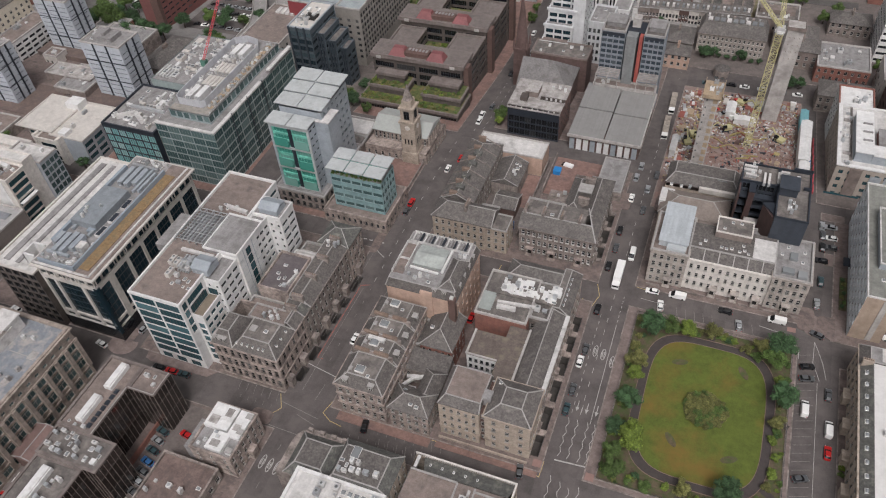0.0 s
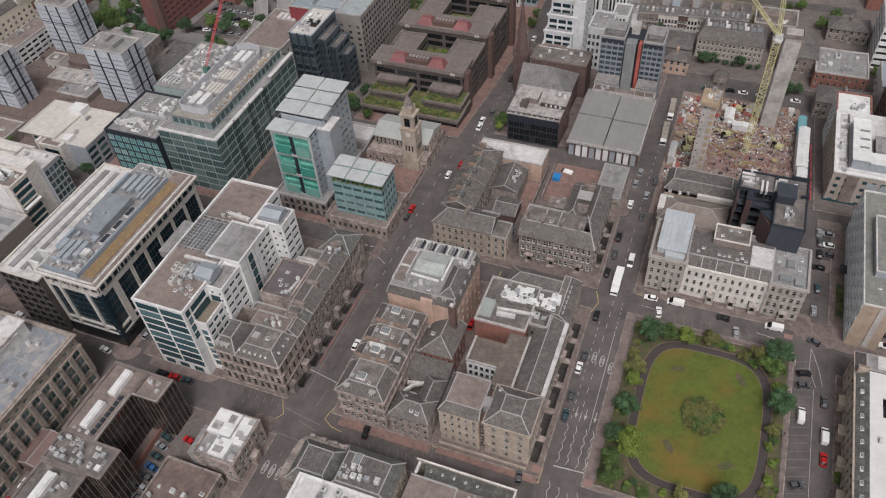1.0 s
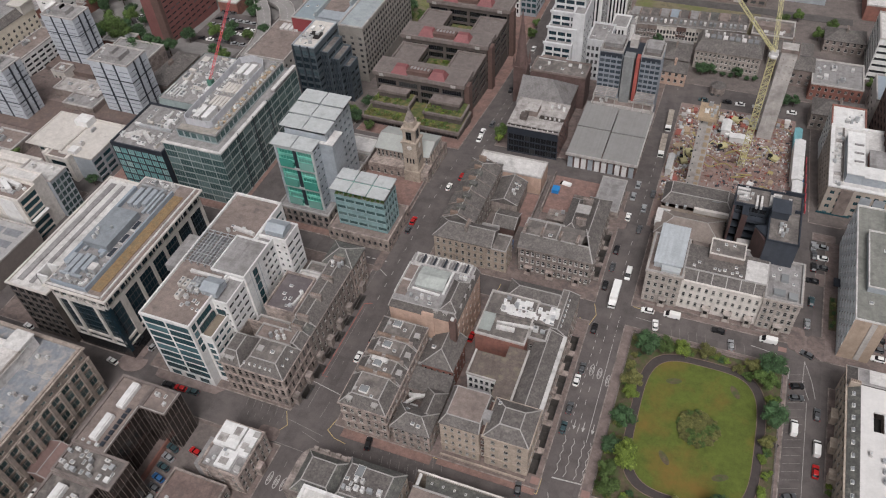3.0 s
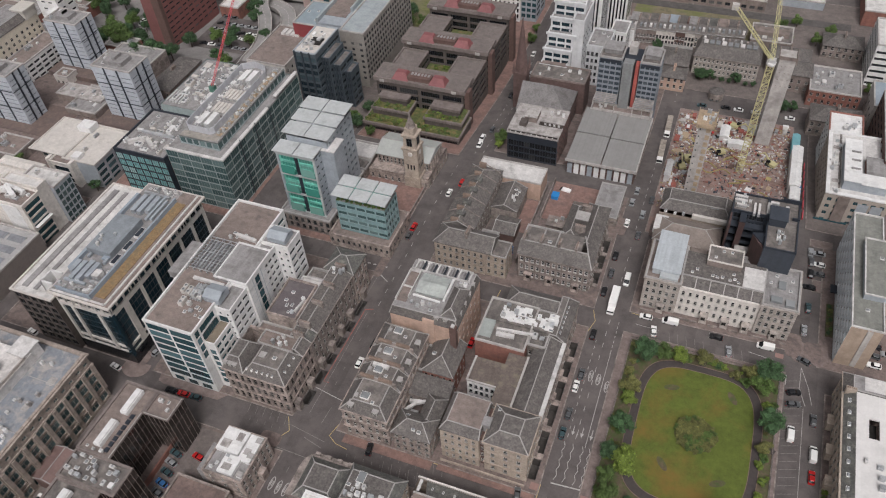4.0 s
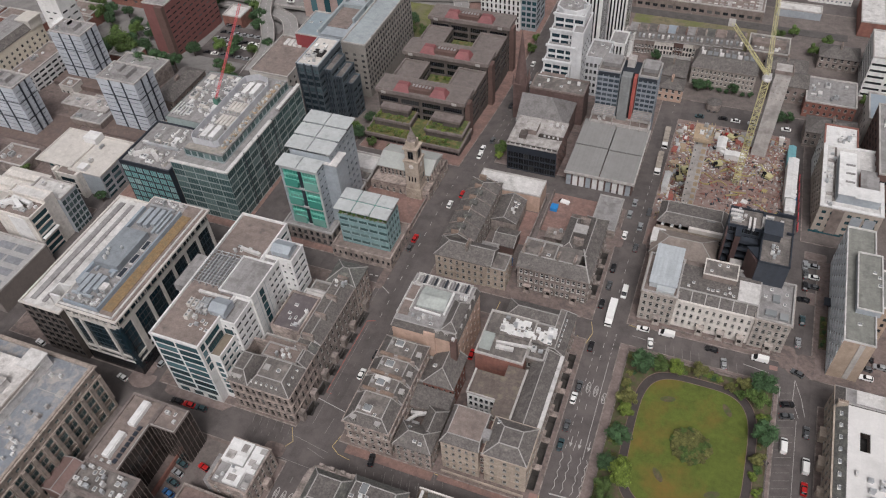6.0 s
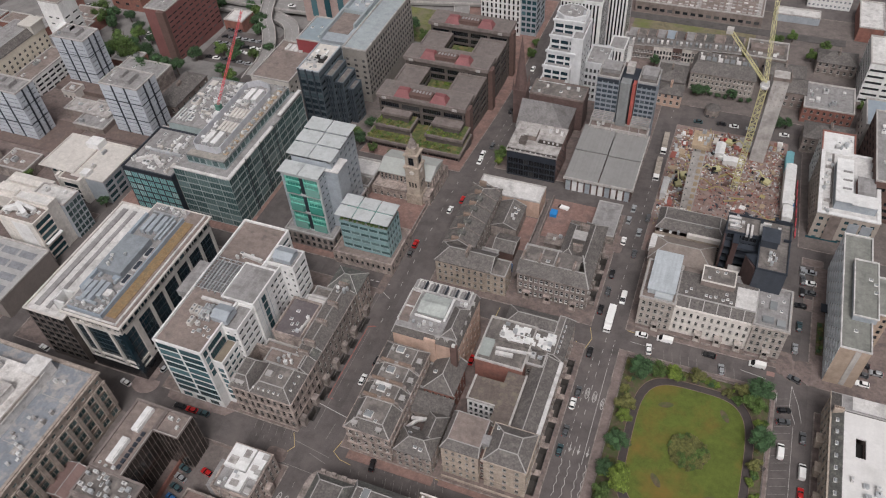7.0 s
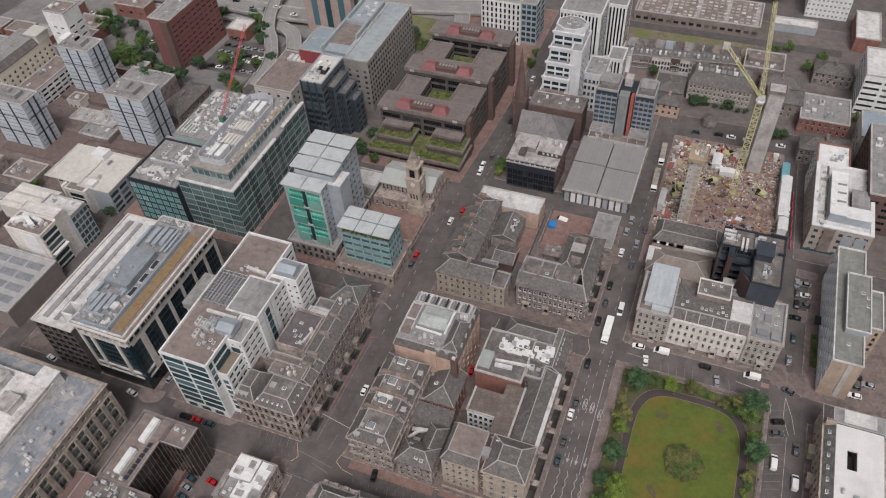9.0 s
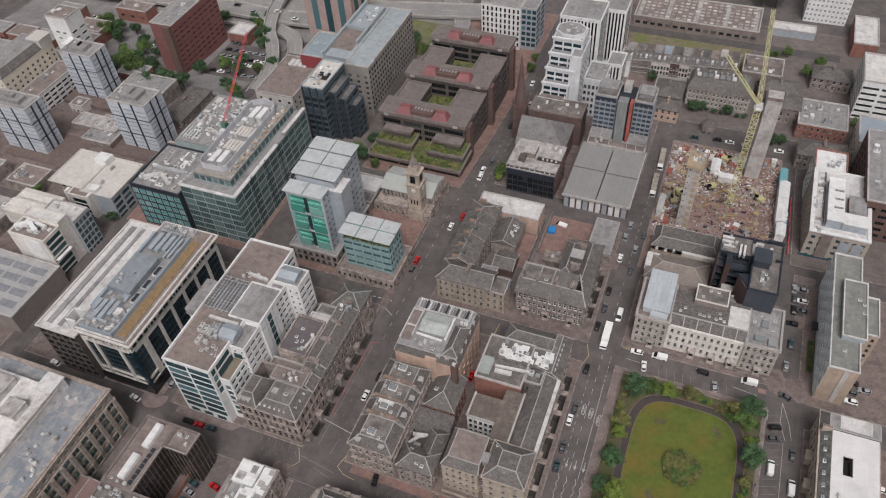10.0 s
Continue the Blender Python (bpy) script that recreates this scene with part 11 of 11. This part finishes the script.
for x, y, r in ((-268, 262, 5.5), (-276, 258, 5), (-261, 266, 4.5), (-262, 283, 4), (-251, 292, 4.2), (-241, 289, 4), (-232, 292, 3.6), (-243, 318, 4), (-248, 326, 4.4), (-256, 334, 4), (-300, 300, 4), (-306, 292, 4), (-312, 300, 3.6), (-340, 302, 5), (-346, 310, 5), (-205, 356, 4), (-200, 364, 4.4), (-214, 362, 3.6), (-192, 350, 4), (-168, 342, 4), (-162, 346, 4.4), (-158, 338, 4), (-152, 340, 3.4), (-6, 331, 3), (-2, 332.4, 2.6), (10, 332.6, 2.6), (17, 440, 6), (24, 442, 6), (32, 316, 3), (36, 317, 2.6), (-30, 350, 3), (-226, 165, 2.6), (-268, 168, 3)):
    tree(x, y, r, q.choice([0, 0, 1, 1]), group="distant trees")
for k in range(9):
    x0 = -430 + 18 * (k % 5)
    y0 = 262 + 17 * (k // 5)
    far_block("brick_shed", "low red brick block with grey roof far off", x0, x0 + 15, y0, y0 + 11, -10, -4.5, BRICK_RED, s=(3, 2.6, rows(1, 3, 3, 1.6)), roof=FELT_BROWN if k % 2 else FELT_GREY)

for k in range(18):
    far_car(q.choice(["white", "silver", "grey", "black", "white"]), -460 + 14 * k, 340.5 + (4.6 if k % 2 else 0) + min(k, 8) * 0.35, -86, -5.9)
# brick podiums and low blocks round the towers of flats
for x0, x1, y0, y1 in ((-262, -226, 203, 228), (-308, -270, 187, 208), (-309, -280, 231, 255)):
    tagged(new("podium", Shape().box(x0, x1, y0, y1, -6, 0.5).mesh("podium", mat("red_brown_podium", (0.140, 0.102, 0.090), 0.9, 0.4, 0.15, 1.5, stain=(0.11, 0.085, 0.078), stain_amount=0.45, stain_scale=0.2))), "reddish brick paved podium at the foot of the flats", "podium", kind="structure")
q = random.Random(31)
for x0, y0, lx, ly, h in ((-287, 213, 26, 9, 3.4), (-256, 188, 16, 9, 4), (-330, 176, 18, 12, 6), (-338, 196, 16, 14, 5), (-286, 168, 16, 12, 5), (-308, 164, 14, 14, 6), (-262, 146, 18, 16, 7), (-284, 140, 16, 18, 6), (-300, 226, 8, 7, 2.4), (-222, 236, 12, 16, 5), (-218, 214, 8, 14, 3.6), (-330, 140, 30, 16, 6)):
    far_block("low_block", "low brown city block with patched flat roof", x0, x0 + lx, y0, y0 + ly, -2, h, q.choice([BROWN_CONC, STONE_GREY, BRICK_RED, CREAM]), s=(3, lx / 3 - 1.4, rows(1, 2.6, 3, 1.4)), roof=q.choice([FELT_GREY, FELT_BROWN, FELT, STAINED]), n_plant=4, seed=int(-x0))
for x, y, r in ((-263, 196, 2.2), (-240, 170, 2.2), (-300, 274, 7.0), (-294, 270, 5.6), (-306, 268, 5.0), (-288, 276, 4.6), (-224, 262, 3.4), (-230, 268, 3.6), (-238, 272, 3.8), (-246, 300, 3.4), (-228, 302, 3.4), (-288, 332, 4.4), (-280, 336, 4)):
    tree(x, y, r, q.choice([0, 1]), group="distant trees")
for k in range(22):
    far_car(q.choice(["white", "silver", "grey", "black", "white", "grey", "silver"]), -260 + 4.4 * (k % 10), 302 + 6.5 * (k // 10), 100, -9.4)
# pink office with teal glass beyond the long stone office
b = far_block("pink_office", "tall pinkish office with teal glazed strips", -226, -196, 341, 362, -12, 30, mat("pink_panel", (0.36, 0.27, 0.245), 0.8, 0.25), roof=FELT_BROWN)
for x in (-221, -212.5, -204):
    part("glass_strip", Shape().box(x, x + 3.6, 340.8, 341, -8, 29), GLASS_TEAL, b)
for y in (345, 353):
    part("glass_strip", Shape().box(-196, -195.8, y, y + 4, -8, 29), GLASS_TEAL, b)

for k in range(8):
    tree(-7 + 3.6 * k, 331.5 + 0.4 * (k % 3), 1.2 + 0.25 * (k % 2), 0, group="distant trees")
for x, y, r in ((20, 378, 3), (26, 384, 3.4), (30, 376, 2.8), (44, 376, 3.2), (50, 386, 3), (-46, 354, 2.6), (68, 340, 2.6), (-92, 340, 2.6), (-92, 350, 2.4), (34, 392, 3)):
    tree(x, y, r, 1 if k % 2 else 0, group="distant trees")
solo("railway_bed", Shape().box(-60, 60, 394.4, 400.6, -13, -11.7), mat("railway_ballast", (0.085, 0.078, 0.074), 0.95, 0.4, 0.2, 2.0), "dark ballast railway cutting before the works", "railway")
tenement(46, 64, 366, 378, -12, -5, STONE_GREY, 3.0, 6, 0)

# cars, trees and brick blocks along the road beside the red slab block
q = random.Random(61)
for k in range(16):
    x, y = -322 + 2.6 * k + q.uniform(-1.5, 1.5), 276 + 4.2 * k
    far_car(q.choice(["white", "white", "silver", "grey", "black"]), x + (4.5 if k % 2 else 0), y, -32, gz(x, y) + 0.06)
for x, y, r in ((-302, 284, 3.2), (-297, 291, 3), (-292, 299, 2.8), (-330, 300, 4), (-336, 308, 4.4), (-326, 310, 3.6), (-262, 340, 3.6), (-256, 346, 3.4)):
    tree(x, y, r, 0, group="distant trees")
for x0, y0, lx, ly, h in ((-352, 276, 20, 14, 4), (-356, 294, 18, 12, 2), (-348, 322, 22, 10, 1), (-300, 262, 16, 10, 3), (-296, 312, 10, 10, 0), (-380, 300, 16, 16, 3)):
    far_block("brick_shed", "low red brick block with grey roof far off", x0, x0 + lx, y0, y0 + ly, -10, h - 5, BRICK_RED, s=(3, 2.6, rows(1, 3, 3, 1.6)), roof=q.choice([FELT_GREY, FELT_BROWN]), n_plant=2, seed=int(-x0) + 7)

solo("rooftop_plant", FAR_PLANT, FAR_MATS, "small ventilation units and boxes on distant flat roofs", "roof plant", kind="stuff")
